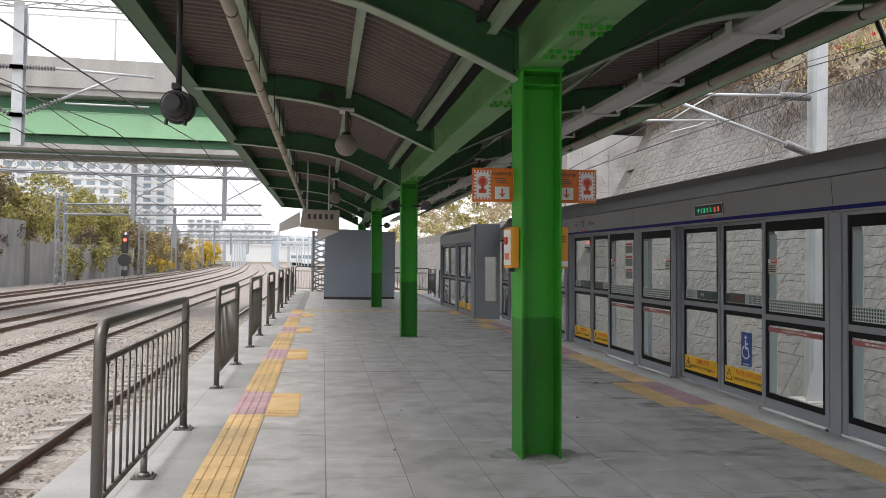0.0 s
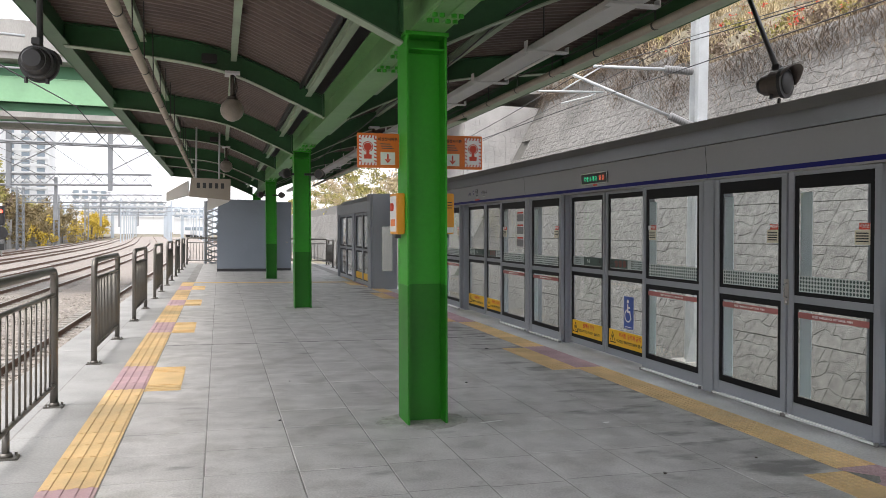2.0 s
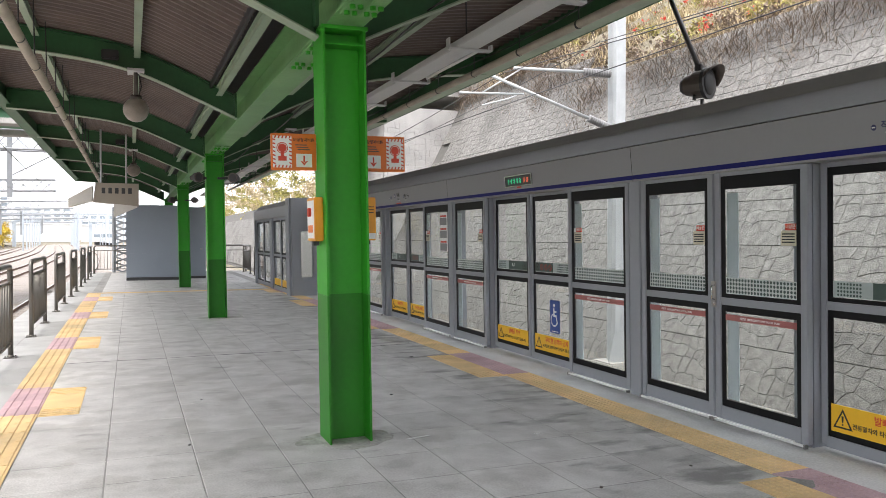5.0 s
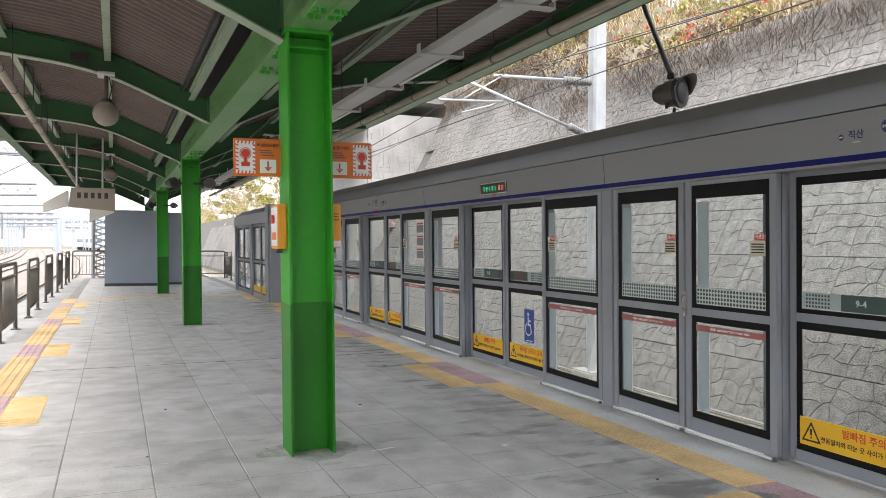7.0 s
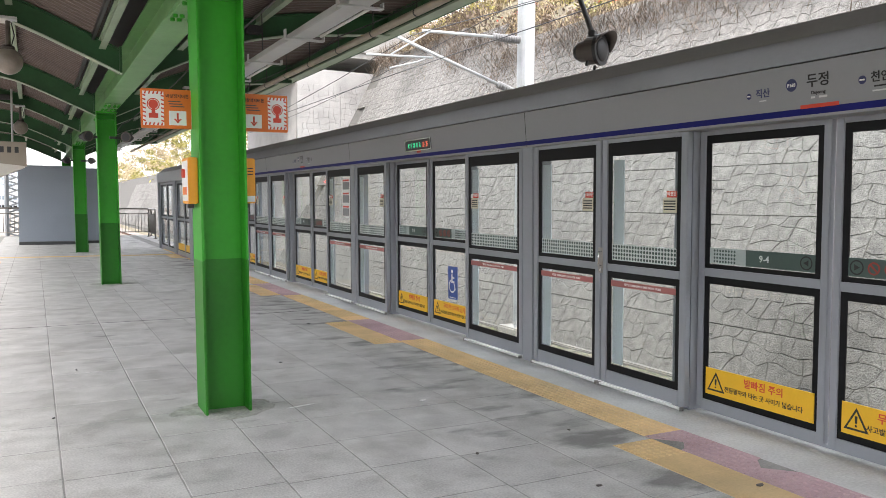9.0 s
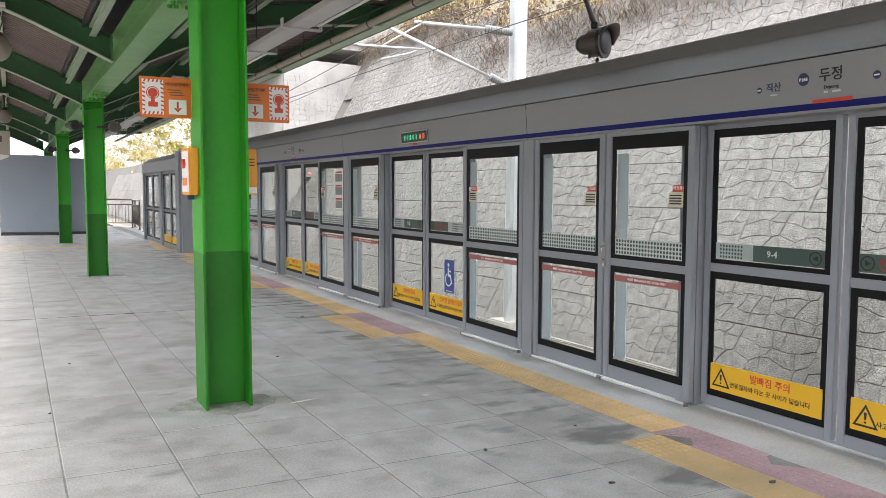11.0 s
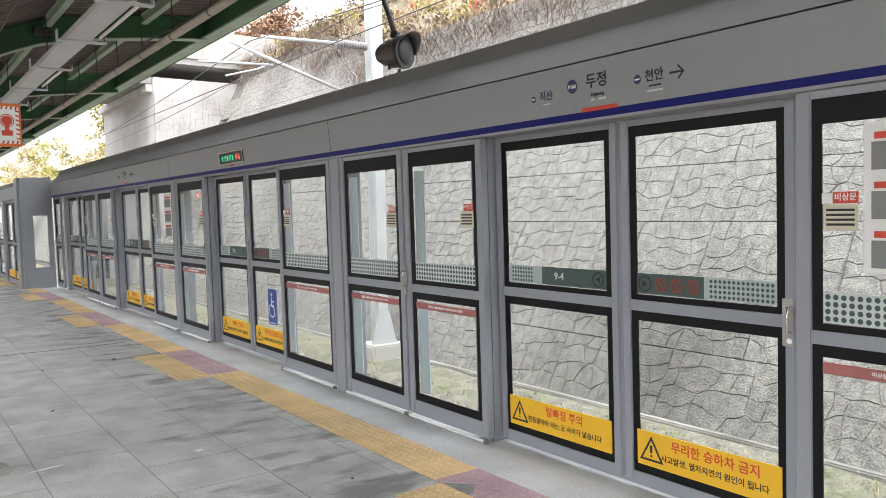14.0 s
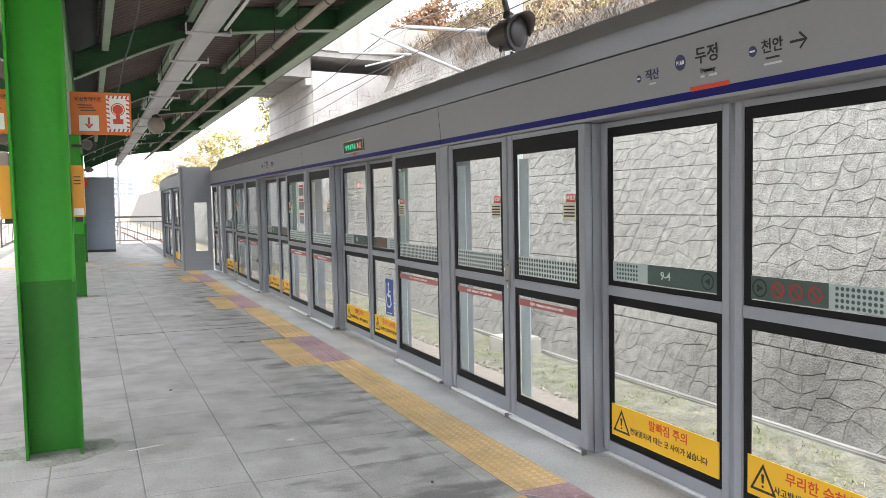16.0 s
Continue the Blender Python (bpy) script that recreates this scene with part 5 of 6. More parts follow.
# ---- left side: portals, masts, signal, walls, trees, towers ----
pg = thing("catenary_portal", "galvanised lattice portal with hanging posts over the tracks", "portal")
part("boom", lattice(bmesh.new(), (-26, 21, 8.2), (1.0, 21, 8.2), 0.5, 34, 0.035), M["galv"], pg)
for x in (-7.62, -13.2):
    dp = part("drop_post", boxes((x - 0.13, x + 0.13, 20.87, 20.89, 4.22, 7.95), (x - 0.13, x + 0.13, 21.11, 21.13, 4.22, 7.95), (x - 0.008, x + 0.008, 20.89, 21.11, 4.22, 7.95)), M["galv"], pg)
for x, side in ((-7.62, 1), (-7.62, -1)):
    arm = part("arm_bracket", boxes((x - 0.16, x + 0.16, 20.8, 20.86, 6.2, 6.3), (x - 0.16, x + 0.16, 20.8, 20.86, 4.95, 5.05)), M["galv"], pg)
    for nm, bm, m in (("insulator", insulator(bmesh.new(), (x + side * 0.15, 20.83, 6.25), (x + side * 0.95, 20.83, 6.25)), M["psd_dark"]), ("tube", tube(bmesh.new(), (x + side * 0.95, 20.83, 6.25), (x + side * 3.4, 20.83, 6.15), 0.035, 8), M["galv"]), ("insulator", insulator(bmesh.new(), (x + side * 0.15, 20.83, 5.0), (x + side * 1.1, 20.83, 5.45)), M["psd_dark"]), ("tube", tube(bmesh.new(), (x + side * 1.1, 20.83, 5.45), (x + side * 2.5, 20.83, 6.1), 0.035, 8), M["galv"]), ("tube", tube(bmesh.new(), (x + side * 1.2, 20.83, 5.35), (x + side * 3.3, 20.83, 5.35), 0.025, 8), M["galv"])):
        part(nm, bm, m, arm, smooth=True)

p2 = thing("catenary_portal", "galvanised lattice portal with hanging posts over the tracks", "portal")
part("boom", lattice(bmesh.new(), (-34, 62, 8.25), (4, 62, 8.25), 1.35, 30, 0.085), M["far_steel"], p2)
for x in (-14.2, -7.4):
    part("drop_post", boxes((x - 0.16, x + 0.16, 61.9, 61.94, 4.2, 9.0), (x - 0.16, x + 0.16, 62.2, 62.24, 4.2, 9.0), (x - 0.01, x + 0.01, 61.94, 62.2, 4.2, 9.0)), M["far_steel"], p2)
    part("brace", tube(bmesh.new(), (x + 0.2, 62.1, 5.8), (x + 4.0, 62.1, 8.0), 0.05, 6), M["far_steel"], p2)
for x in (-33.5, 3.8):
    part("leg", lattice(bmesh.new(), (x, 62, GROUND), (x, 62, 8.9), 0.7, 14, 0.07), M["far_steel"], p2)


def lattice_mast(x, y, h, reach):
    m = thing("lattice_mast", "pale lattice mast with a lattice arm over the tracks", "mast", "lineside lattice masts", at=(x, y, GROUND))
    part("mast_leg", lattice(bmesh.new(), (0, 0, 0), (0, 0, h), 0.7, 16, 0.07), M["far_steel"], m)
    part("arm", lattice(bmesh.new(), (0.35, 0, h - 1.4), (reach, 0, h - 1.0), 0.9, 18, 0.07), M["far_steel"], m)
    part("hanging_post", boxes((reach * 0.55, reach * 0.55 + 0.25, -0.1, 0.1, h - 4.6, h - 1.0)), M["far_steel"], m)
    return m


lattice_mast(-22.2, 71, 8.0, 17)
lattice_mast(-22.5, 103, 7.6, 16)
lattice_mast(-23.5, 130, 7.6, 16)
lattice_mast(-26.0, 175, 8.0, 18)
lattice_mast(-31.0, 225, 8.0, 18)
lattice_mast(0.26, 33.6, 3.95, 0.9)

for x, y, z in ((-7.3, -30, 5.6), (-5.0, -30, 4.6), (-9.5, -30, 5.9), (-2.7, -30, 5.5), (-2.9, -30, 4.35), (-7.3, -30, 4.5), (-11.3, -30, 4.5), (-13.0, -30, 6.6)):
    bm = bmesh.new()
    for k in range(5):
        path_tube(bm, [(x + bend(y + 50 * (k + t)), y + 50 * (k + t), z - 0.8 * 4 * t * (1 - t)) for t in np.linspace(0, 1, 9)], 0.013, 4)
    solid("overhead_wire", bm, M["dark"], "thin black overhead wire along the tracks", "wire", "overhead wires", smooth=True)

sg = thing("railway_signal", "railway signal post with a lit red lamp and black discs", "signal", at=(-19.0, 80, GROUND))
part("pole", tube(bmesh.new(), (0, 0, 0), (0, 0, 5.0), 0.09, 8), M["galv"], sg, smooth=True)
part("lamp_head", boxes((-0.3, 0.3, -0.2, 0.1, 2.9, 4.7), bevel=0.08), M["dark"], sg)
part("lamp", tube(bmesh.new(), (0, -0.26, 4.2), (0, -0.2, 4.2), 0.16, 14), M["signal_red"], sg, "lit red lamp")
part("round_plate", tube(bmesh.new(), (0, -0.30, 2.2), (0, -0.22, 2.2), 0.62, 20), M["dark"], sg)
part("number_plate", boxes((-0.3, 0.3, -0.2, -0.12, 0.6, 1.2)), M["dark"], sg)

# far left retaining walls and bank
# both run on unseen south of y=60, added to block low western sky
wl_ = solid("wall_west", boxes((-27.0, -25.4, -25, 72, GROUND - 0.4, 4.2), (-27.0, -25.0, 72.01, 110, GROUND - 0.4, 2.4), (-30, -28.5, 110.01, 190, GROUND - 0.4, 1.6)), M["concrete_dark"], "stained concrete retaining wall beyond the tracks", "retaining wall", kind="structure")
bm = bmesh.new()
gr = []
for j in range(38):
    y = -27 + 9 * j
    gr.append([bm.verts.new((-26.2 - 40 * i / 8 + bend(y) * (1 if y > 100 else 0) * 0.6, y, (2.2 if y < 110 else 0.6) + (6.0 if y < 120 else 3.0) * math.sin(min(1, i / 5) * 1.5) + 0.6 * noise.noise((i * 0.8, y * 0.06, 3)))) for i in range(9)])
for j in range(37):
    for i in range(8):
        bm.faces.new((gr[j][i], gr[j][i + 1], gr[j + 1][i + 1], gr[j + 1][i]))
solid("bank", bm, M["soil"], "dry overgrown bank behind the far wall", "bank", kind="structure", smooth=True)


def tree(x, y, z, h, material, label, spread=0.42, leaf=0.11, count=2600):
    """Tapered trunk with limbs and a crown of many small leaves in lumps."""
    rnd_ = random.Random(int(x * 31 + y * 17))
    t = thing("tree", label, "tree", "trackside trees", at=(x, y, z))
    bm = tube(bmesh.new(), (0, 0, -0.3), (0.03 * h, 0, h * 0.55), h * 0.03, 8, h * 0.016)
    for k in range(7):
        a = rnd_.uniform(0, 6.28)
        z0 = h * rnd_.uniform(0.25, 0.5)
        tube(bm, (0.03 * h * z0 / h, 0, z0), (math.cos(a) * h * 0.26, math.sin(a) * h * 0.26, z0 + h * rnd_.uniform(0.18, 0.36)), h * 0.011, 6, h * 0.004)
    part("trunk", bm, M["bronze"], t)
    rng = np.random.default_rng(int(abs(x * 13 + y * 7)))
    v, q = leaves(rng, (0, 0, h * 0.64), h * spread, count, leaf, (0.85, 0.85, 0.75))
    me = bpy.data.meshes.new("crown")
    me.from_pydata(v.tolist(), [], [tuple(f_) for f_ in q.tolist()])
    me.materials.append(material)
    new("crown", me).parent = t
    return t


rnd = random.Random(21)
GL, YL, RL = "tree with thin yellow-green autumn crown", "small tree with bright yellow autumn crown", "small tree with rust-red autumn crown"
for k in range(20):
    y = 52 + k * 7.0
    tree(-29.5 + rnd.uniform(-3, 2) - (0 if y < 110 else (y - 110) * 0.08), y, 3.0 if y < 105 else 0.5, rnd.uniform(4.5, 7.0), M["greenleaf"] if k % 3 else M["darkleaf"], GL, leaf=0.2, count=2200)
for x, y, h in ((-29.5, 205, 7.0), (-29.5, 214, 6.4), (-31, 226, 6.8), (-31.5, 238, 6.2)):
    tree(x, y, GROUND, h, M["yellowleaf"], YL, leaf=0.22, count=1800)
foliage("bank_scrub", "brown and green scrub covering the far bank", M["darkleaf"], [((-27 - rnd.uniform(0, 16), rnd.uniform(42, 130), rnd.uniform(3.4, 6.5)), rnd.uniform(1.2, 2.4), 420, 0.17, (1, 1.6, 0.7)) for _ in range(60)], "scrub")
foliage("hanging_bushes", "pale yellow-green bushes hanging over the far wall", M["greenleaf"], [((-24.6 + rnd.uniform(-1.6, 0.5), y_, z_), rnd.uniform(1.3, 2.2), 420, 0.16, (0.6, 1.3, 1.0)) for y_, z_ in ((rnd.uniform(72, 103), rnd.uniform(0.2, 7.6)) for _ in range(44))], "bushes")
foliage("olive_bushes", "olive green bushes along the far wall", M["darkleaf"], [((-25.0 - 0.03 * (y_ - 120) + rnd.uniform(-1.6, 0.5), y_, z_), rnd.uniform(1.5, 2.4), 420, 0.2, (0.6, 1.3, 1.0)) for y_, z_ in ((rnd.uniform(106, 165), rnd.uniform(-0.4, 4.6)) for _ in range(36))], "bushes")
foliage("bank_vines", "bare brown vines hanging on the far wall", M["vine"], [((-25.5, rnd.uniform(44, 112), rnd.uniform(1.5, 4.4)), rnd.uniform(0.8, 1.7), 300, 0.13, (0.3, 1.6, 0.9)) for _ in range(50)], "vines")
for x, y, z, h, m, lab in ((14.5, 52, 4.2, 6.0, M["greenleaf"], GL), (17.0, 60, 4.2, 7.0, M["greenleaf"], GL), (19.0, 39, 9.2, 3.6, M["redleaf"], RL), (21.0, 42, 9.4, 3.4, M["redleaf"], RL), (17.5, 26, 8.8, 3.0, M["greenleaf"], GL)):
    tree(x, y, z, h, m, lab, leaf=0.13)

# picket fence and pale house on the slope's top
fn = thing("picket_fence", "white steel picket fence along the top of the slope", "fence")
for k in range(120):
    y = 14 + k * 0.28
    p = slope_point(y, 6.2)
    part("picket", boxes((p[0] - 0.02, p[0] + 0.02, y - 0.035, y + 0.035, p[2] - 0.2, p[2] + 1.5)), M["white"], fn)
for a in range(14, 47, 4):
    p, q = slope_point(a, 6.2), slope_point(a + 3.99, 6.2)
    if abs(p[2] - q[2]) < 0.01:
        part("fence_rail", boxes((p[0] + 0.021, p[0] + 0.05, a, a + 3.99, p[2] + 1.1, p[2] + 1.16)), M["white"], fn)


def tower(x, y, w, d, floors, label):
    t = thing("apartment_building", label, "apartment building", "far apartment towers", at=(x, y, GROUND))
    hgt = floors * 2.9
    part("wall", boxes((-w / 2, w / 2, 0, d, 0, hgt), (-w * 0.1, w * 0.1, d * 0.3, d * 0.7, hgt, hgt + 4)), M["tower"], t)
    n = int(w / 4.2)
    win = boxes((-1.4, 1.4, -0.12, -0.02, 0, 1.5)).copy()
    wm = mesh_of(win, "window", M["tower_win"])
    bal = mesh_of(boxes((-1.8, 1.8, -0.5, -0.02, -0.9, -0.15)), "balcony", M["tower"])
    for f_ in range(3, floors):
        for k in range(n):
            for nm, me in (("window", wm), ("balcony", bal)):
                o = new(nm, me)
                o.parent = t
                o.location = (-w / 2 + (k + 0.5) * w / n, 0, f_ * 2.9 + 1.0)
    return t


tower(-93, 290, 46, 14, 24, "pale grey high-rise apartment block beyond the bank")
tower(-71, 330, 16, 14, 24, "pale grey high-rise apartment block beyond the bank")
tower(30, 75, 16, 10, 7, "pale building behind the slope")
for x_, y_, w_, n_ in ((-40, 430, 26, 6), (-14, 470, 22, 5), (14, 500, 26, 7), (-66, 450, 18, 8)):
    tower(x_, y_, w_, 12, n_, "low pale building in the haze along the tracks")

# far distance: hills, footbridge and masts in a haze-tinted colour, and a standing train
bm = bmesh.new()
prev = None
for k in range(61):
    x = -900 + 30 * k
    h_ = 26 + 22 * noise.noise((x * 0.004, 2.0, 0)) + 8 * noise.noise((x * 0.02, 5.0, 0))
    row = [bm.verts.new((x, 900, -5)), bm.verts.new((x, 930, h_))]
    if prev:
        bm.faces.new((prev[0], row[0], row[1], prev[1]))
    prev = row
solid("backdrop", bm, M["hill"], "hills on the horizon with haze painted into their pale colour", "hills", kind="structure")
fb = thing("footbridge", "lattice footbridge far along the tracks, coloured blue-grey for haze", "footbridge", at=(-24, 240, GROUND))
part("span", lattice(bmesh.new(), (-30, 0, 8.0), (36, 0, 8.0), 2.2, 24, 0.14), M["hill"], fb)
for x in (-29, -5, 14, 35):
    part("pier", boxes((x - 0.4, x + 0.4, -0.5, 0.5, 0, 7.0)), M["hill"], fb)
ft = thing("distant_train", "distant pale grey commuter train standing on the tracks", "train", at=(-4.2, 230, GROUND))
for k in range(3):
    x_, y_ = -0.45 * k * k - 1.6 * k, 20.5 * k
    part("car_body", boxes((x_ - 1.5, x_ + 1.5, y_, y_ + 19.5, 1.0, 4.2), bevel=0.2), M["tower"], ft)
    part("window_band", boxes((x_ - 1.3, x_ + 1.3, y_ - 0.03, y_ - 0.005, 2.5, 3.5)), M["tower_win"], ft)
    part("underframe", boxes((x_ - 1.1, x_ + 1.1, y_ + 1, y_ + 18.5, 0.1, 1.0)), M["dark"], ft)
for k in range(9):
    y = 165 + k * 17
    for x in (-14.0, -4.5, 3.5):
        p = thing("far_mast", "thin mast far along the tracks, coloured pale for haze", "mast", "distant masts", at=(x + bend(y) * 0.9, y, GROUND))
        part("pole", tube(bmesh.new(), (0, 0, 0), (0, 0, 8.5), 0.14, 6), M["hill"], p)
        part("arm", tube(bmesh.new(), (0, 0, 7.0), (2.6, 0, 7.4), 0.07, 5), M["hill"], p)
foliage("lineside_shrubs", "yellow and olive shrubs along the far tracks", M["yellowleaf"], [((-24 - 0.08 * (y_ - 120) + rnd.uniform(-3, 2), y_, 0.6), rnd.uniform(1.5, 2.6), 260, 0.22, (1, 1.6, 0.8)) for y_ in range(120, 260, 6)], "shrubs")

# ---- things on and over the platform ----
def railing(y0, extra=False, L=1.89):
    """A tubular frame with rounded top corners, thin bars, and bolted feet."""
    r = thing("railing", "grey-brown tubular steel railing panel bolted to the platform", "railing", "edge railings", at=(-0.77, y0, 0))
    R = 0.1
    pts = [(0, 0, 0.01), (0, 0, 1.07 - R)] + [(0, R - R * math.cos(a), 1.07 - R + R * math.sin(a)) for a in np.linspace(0.3, 1.57, 5)]
    pts += [(0, L - y_, z_) for _, y_, z_ in pts[::-1]]
    part("frame_tube", path_tube(bmesh.new(), pts, 0.03, 12), M["bar"], r, smooth=True)
    part("upper_rail", tube(bmesh.new(), (0, 0.02, 0.88), (0, L - 0.02, 0.88), 0.017, 8), M["bar"], r, smooth=True)
    part("lower_rail", tube(bmesh.new(), (0, 0.02, 0.17), (0, L - 0.02, 0.17), 0.017, 8), M["bar"], r, smooth=True)
    for k in range(15):
        y = L * (k + 1) / 16
        part("bar", tube(bmesh.new(), (0, y, 0.17), (0, y, 0.88), 0.009, 6), M["bar"], r, smooth=True)
    for y in (0, L, *((1.07,) if extra else ())):
        part("foot_plate", boxes((-0.07, 0.07, y - 0.055, y + 0.055, 0, 0.012), bevel=0.003), M["bar"], r)
        part("foot_collar", tube(bmesh.new(), (0, y, 0.012), (0, y, 0.035), 0.042, 12, 0.034), M["bar"], r, smooth=True)
        for s in (-1, 1):
            part("bolt", tube(bmesh.new(), (s * 0.05, y + s * 0.035, 0.012), (s * 0.05, y + s * 0.035, 0.03), 0.009, 6), M["steel"], r)
    if extra:
        part("middle_leg", tube(bmesh.new(), (0, 1.07, 0.02), (0, 1.07, 0.17), 0.022, 8), M["bar"], r, smooth=True)
    return r


railing(3.43, True, 2.50)
base_r = railing(7.95)
for k in range(2, 7):
    copy_thing(base_r, pose(-0.77, 4.02 + 3.93 * k, 0))
for x0 in (-0.77, 3.0):
    copy_thing(base_r, pose(x0, 32.0, 0, 0, 0, -90))
copy_thing(base_r, pose(4.72, 26.5, 0))
copy_thing(base_r, pose(4.72, 29.5, 0))

# cabin at the far end
cb = thing("cabin", "blue-grey panelled equipment cabin on the platform", "cabin", at=(0.40, 26.5, 0))
part("body", boxes((0.02, 1.62, 0.02, 3.4, 0.10, 2.44)), M["cabin"], cb)
for k in range(3):
    part("panel", boxes((0.0, 1.64, 0.0, 0.019, 0.10 + 0.78 * k, 0.10 + 0.78 * (k + 1) - 0.008)), M["cabin"], cb)
part("plinth", boxes((0.0, 1.64, 0.0, 3.4, 0.0, 0.09)), M["dark"], cb)
cb2 = thing("cabin", "dark blue-grey equipment cabin with a flush door", "cabin", at=(2.06, 27.2, 0))
part("body", boxes((0.0, 0.85, 0.02, 3.0, 0.08, 2.42)), M["cabin"], cb2)
part("door", boxes((0.06, 0.79, 0.0, 0.018, 0.12, 2.05)), M["cabin"], cb2)
part("door_handle", boxes((0.66, 0.74, -0.03, 0.0, 0.98, 1.02)), M["steel"], cb2)
part("plinth", boxes((0.0, 0.85, 0.0, 3.0, 0.0, 0.079)), M["dark"], cb2)

# hanging display housing: shaded front painted tan, sunlit hoods painted off-white
tv = thing("display_housing", "off-white hooded display housing hung under the canopy", "display", at=(0.25, 17.5, 2.05))
part("case", prism(bmesh.new(), [(-0.45, 0.10), (0.45, 0.02), (0.45, 0.50), (-0.40, 0.50)], 0, 0.42), M["tan"], tv)
part("hood", prism(bmesh.new(), [(-0.92, -0.02), (-0.46, 0.12), (-0.46, 0.44), (-0.92, 0.16)], 0.0, 0.40), M["boxwhite"], tv)
part("hood", prism(bmesh.new(), [(-0.05, -0.22), (0.42, 0.0), (0.42, 0.018), (-0.05, 0.08)], 0.02, 0.40), M["boxwhite"], tv)
for k in range(5):
    part("vent_slot", boxes((-0.28 + k * 0.13, -0.21 + k * 0.13, -0.003, 0.0, 0.28, 0.40)), M["dark"], tv)
for x in (-0.3, 0.2):
    part("hanger", tube(bmesh.new(), (x, 0.2, 0.5), (x, 0.2, 1.66), 0.02, 8), M["galv"], tv)


def globe_lamp(x, y, z):
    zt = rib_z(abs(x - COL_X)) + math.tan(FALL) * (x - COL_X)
    g = thing("globe_lamp", "dusty frosted globe lamp on a short stem, unlit", "lamp", "globe lamps", at=(x, y, z))
    part("globe", ball(bmesh.new(), (0, 0, 0), 0.14, seg=24, rings=16), M["globe"], g, "dusty frosted globe", True)
    part("collar", tube(bmesh.new(), (0, 0, 0.10), (0, 0, 0.16), 0.075, 16, 0.06), M["bronze"], g, smooth=True)
    part("stem", tube(bmesh.new(), (0, 0, 0.16), (0, 0, zt - z - 0.03), 0.025, 10), M["bronze"], g, smooth=True)
    part("bracket", boxes((-0.09, 0.09, -0.12, 0.16, zt - z - 0.03, zt - z - 0.001)), M["tray"], g)
    part("cable", path_tube(bmesh.new(), [(0.03, 0, 0.16), (0.06, 0.02, 0.28), (0.03, 0.05, zt - z - 0.03)], 0.006, 5), M["dark"], g, smooth=True)


globe_lamp(0.60, 9.18, 2.87)
globe_lamp(3.2, 13.55, 2.80)
globe_lamp(0.60, 17.92, 2.87)


def floodlight(x, y, z, top, yaw, label, tilt=0, body="bronze"):
    """A drum housing with a hooded lens on a hanging pole."""
    g = thing("lineside_lamp", label, "lamp", "hanging platform lamps", at=(x, y, z))
    m = pose(0, 0, 0, 0, tilt, yaw)
    def put(bm):
        bm.transform(m)
        return bm
    part("drum", put(tube(tube(bmesh.new(), (0, -0.02, 0), (0, 0.07, 0), 0.115, 24), (0, 0.07, 0), (0, 0.15, 0), 0.10, 24, 0.085)), M[body], g, smooth=False)
    part("rear_cap", put(tube(bmesh.new(), (0, 0.15, 0), (0, 0.19, 0), 0.08, 20, 0.06)), M["dark"], g)
    part("rim", put(tube(bmesh.new(), (0, -0.05, 0), (0, -0.02, 0), 0.132, 24)), M["dark"], g)
    part("lens", put(ball(bmesh.new(), (0, -0.05, 0), 0.10, sy=0.35, seg=20, rings=10)), M["dark"], g, smooth=True)
    hood = bmesh.new()
    n = 14
    a = [hood.verts.new((0.132 * math.cos(t), -0.05, 0.132 * math.sin(t))) for t in np.linspace(0.1, math.pi - 0.1, n)]
    b = [hood.verts.new((0.145 * math.cos(t), -0.05 - 0.11 * math.sin(t), 0.145 * math.sin(t))) for t in np.linspace(0.1, math.pi - 0.1, n)]
    for i in range(n - 1):
        hood.faces.new((a[i], a[i + 1], b[i + 1], b[i]))
    ho = part("hood", put(hood), M[body], g, smooth=True)
    so = ho.modifiers.new("thickness", "SOLIDIFY")
    so.thickness = 0.006
    part("clamp", put(boxes((-0.03, 0.03, 0.02, 0.08, 0.12, 0.17), bevel=0.005)), M["dark"], g)
    part("pole", tube(bmesh.new(), (0, 0.05, 0.13), Vector(top) - Vector((x, y, z)), 0.022, 10), M["dark"], g, smooth=True)
    for s in (-1, 1):
        part("wing_nut", put(tube(bmesh.new(), (s * 0.07, 0.04, -0.15), (s * 0.07, 0.04, -0.11), 0.015, 6)), M["dark"], g)


floodlight(5.03, 4.86, 2.71, (5.12, 5.42, 3.6), 24, "brown hooded lamp on a slanting pole below the eave", 8)
floodlight(-0.80, 5.5, 2.58, (-0.80, 5.5, 3.87), 178, "round black lamp seen from behind on a hanging pole", body="dark")

for x, yaw in ((1.60, 30), (2.24, -30)):
    for y in (13.3, 22.05):
        s = thing("loudspeaker", "small round black loudspeaker bracketed to a column head", "loudspeaker", "loudspeakers", at=(x, y, 2.42))
        m = pose(0, 0, 0, 0, 0, yaw)
        bm = tube(bmesh.new(), (0, -0.09, 0), (0, 0.0, 0), 0.086, 20, 0.078)
        bm.transform(m)
        part("horn", bm, M["dark"], s, smooth=False)
        bm = ring(bmesh.new(), Matrix.Translation((0, -0.093, 0)) @ facing_south(0, 0, 0), 0.066, 0.084)
        bm.transform(m)
        part("rim", bm, M["bronze"], s)
        bm = tube(bmesh.new(), (0, 0.0, 0), (0, 0.12, 0), 0.05, 12, 0.04)
        bm.transform(m)
        part("driver", bm, M["dark"], s)
        part("bracket", boxes((min(0, COL_X - x) * 0.9 if x > COL_X else 0.0, 0.0 if x > COL_X else (COL_X0 - x), 0.10, 0.13, -0.02, 0.02)), M["dark"], s)


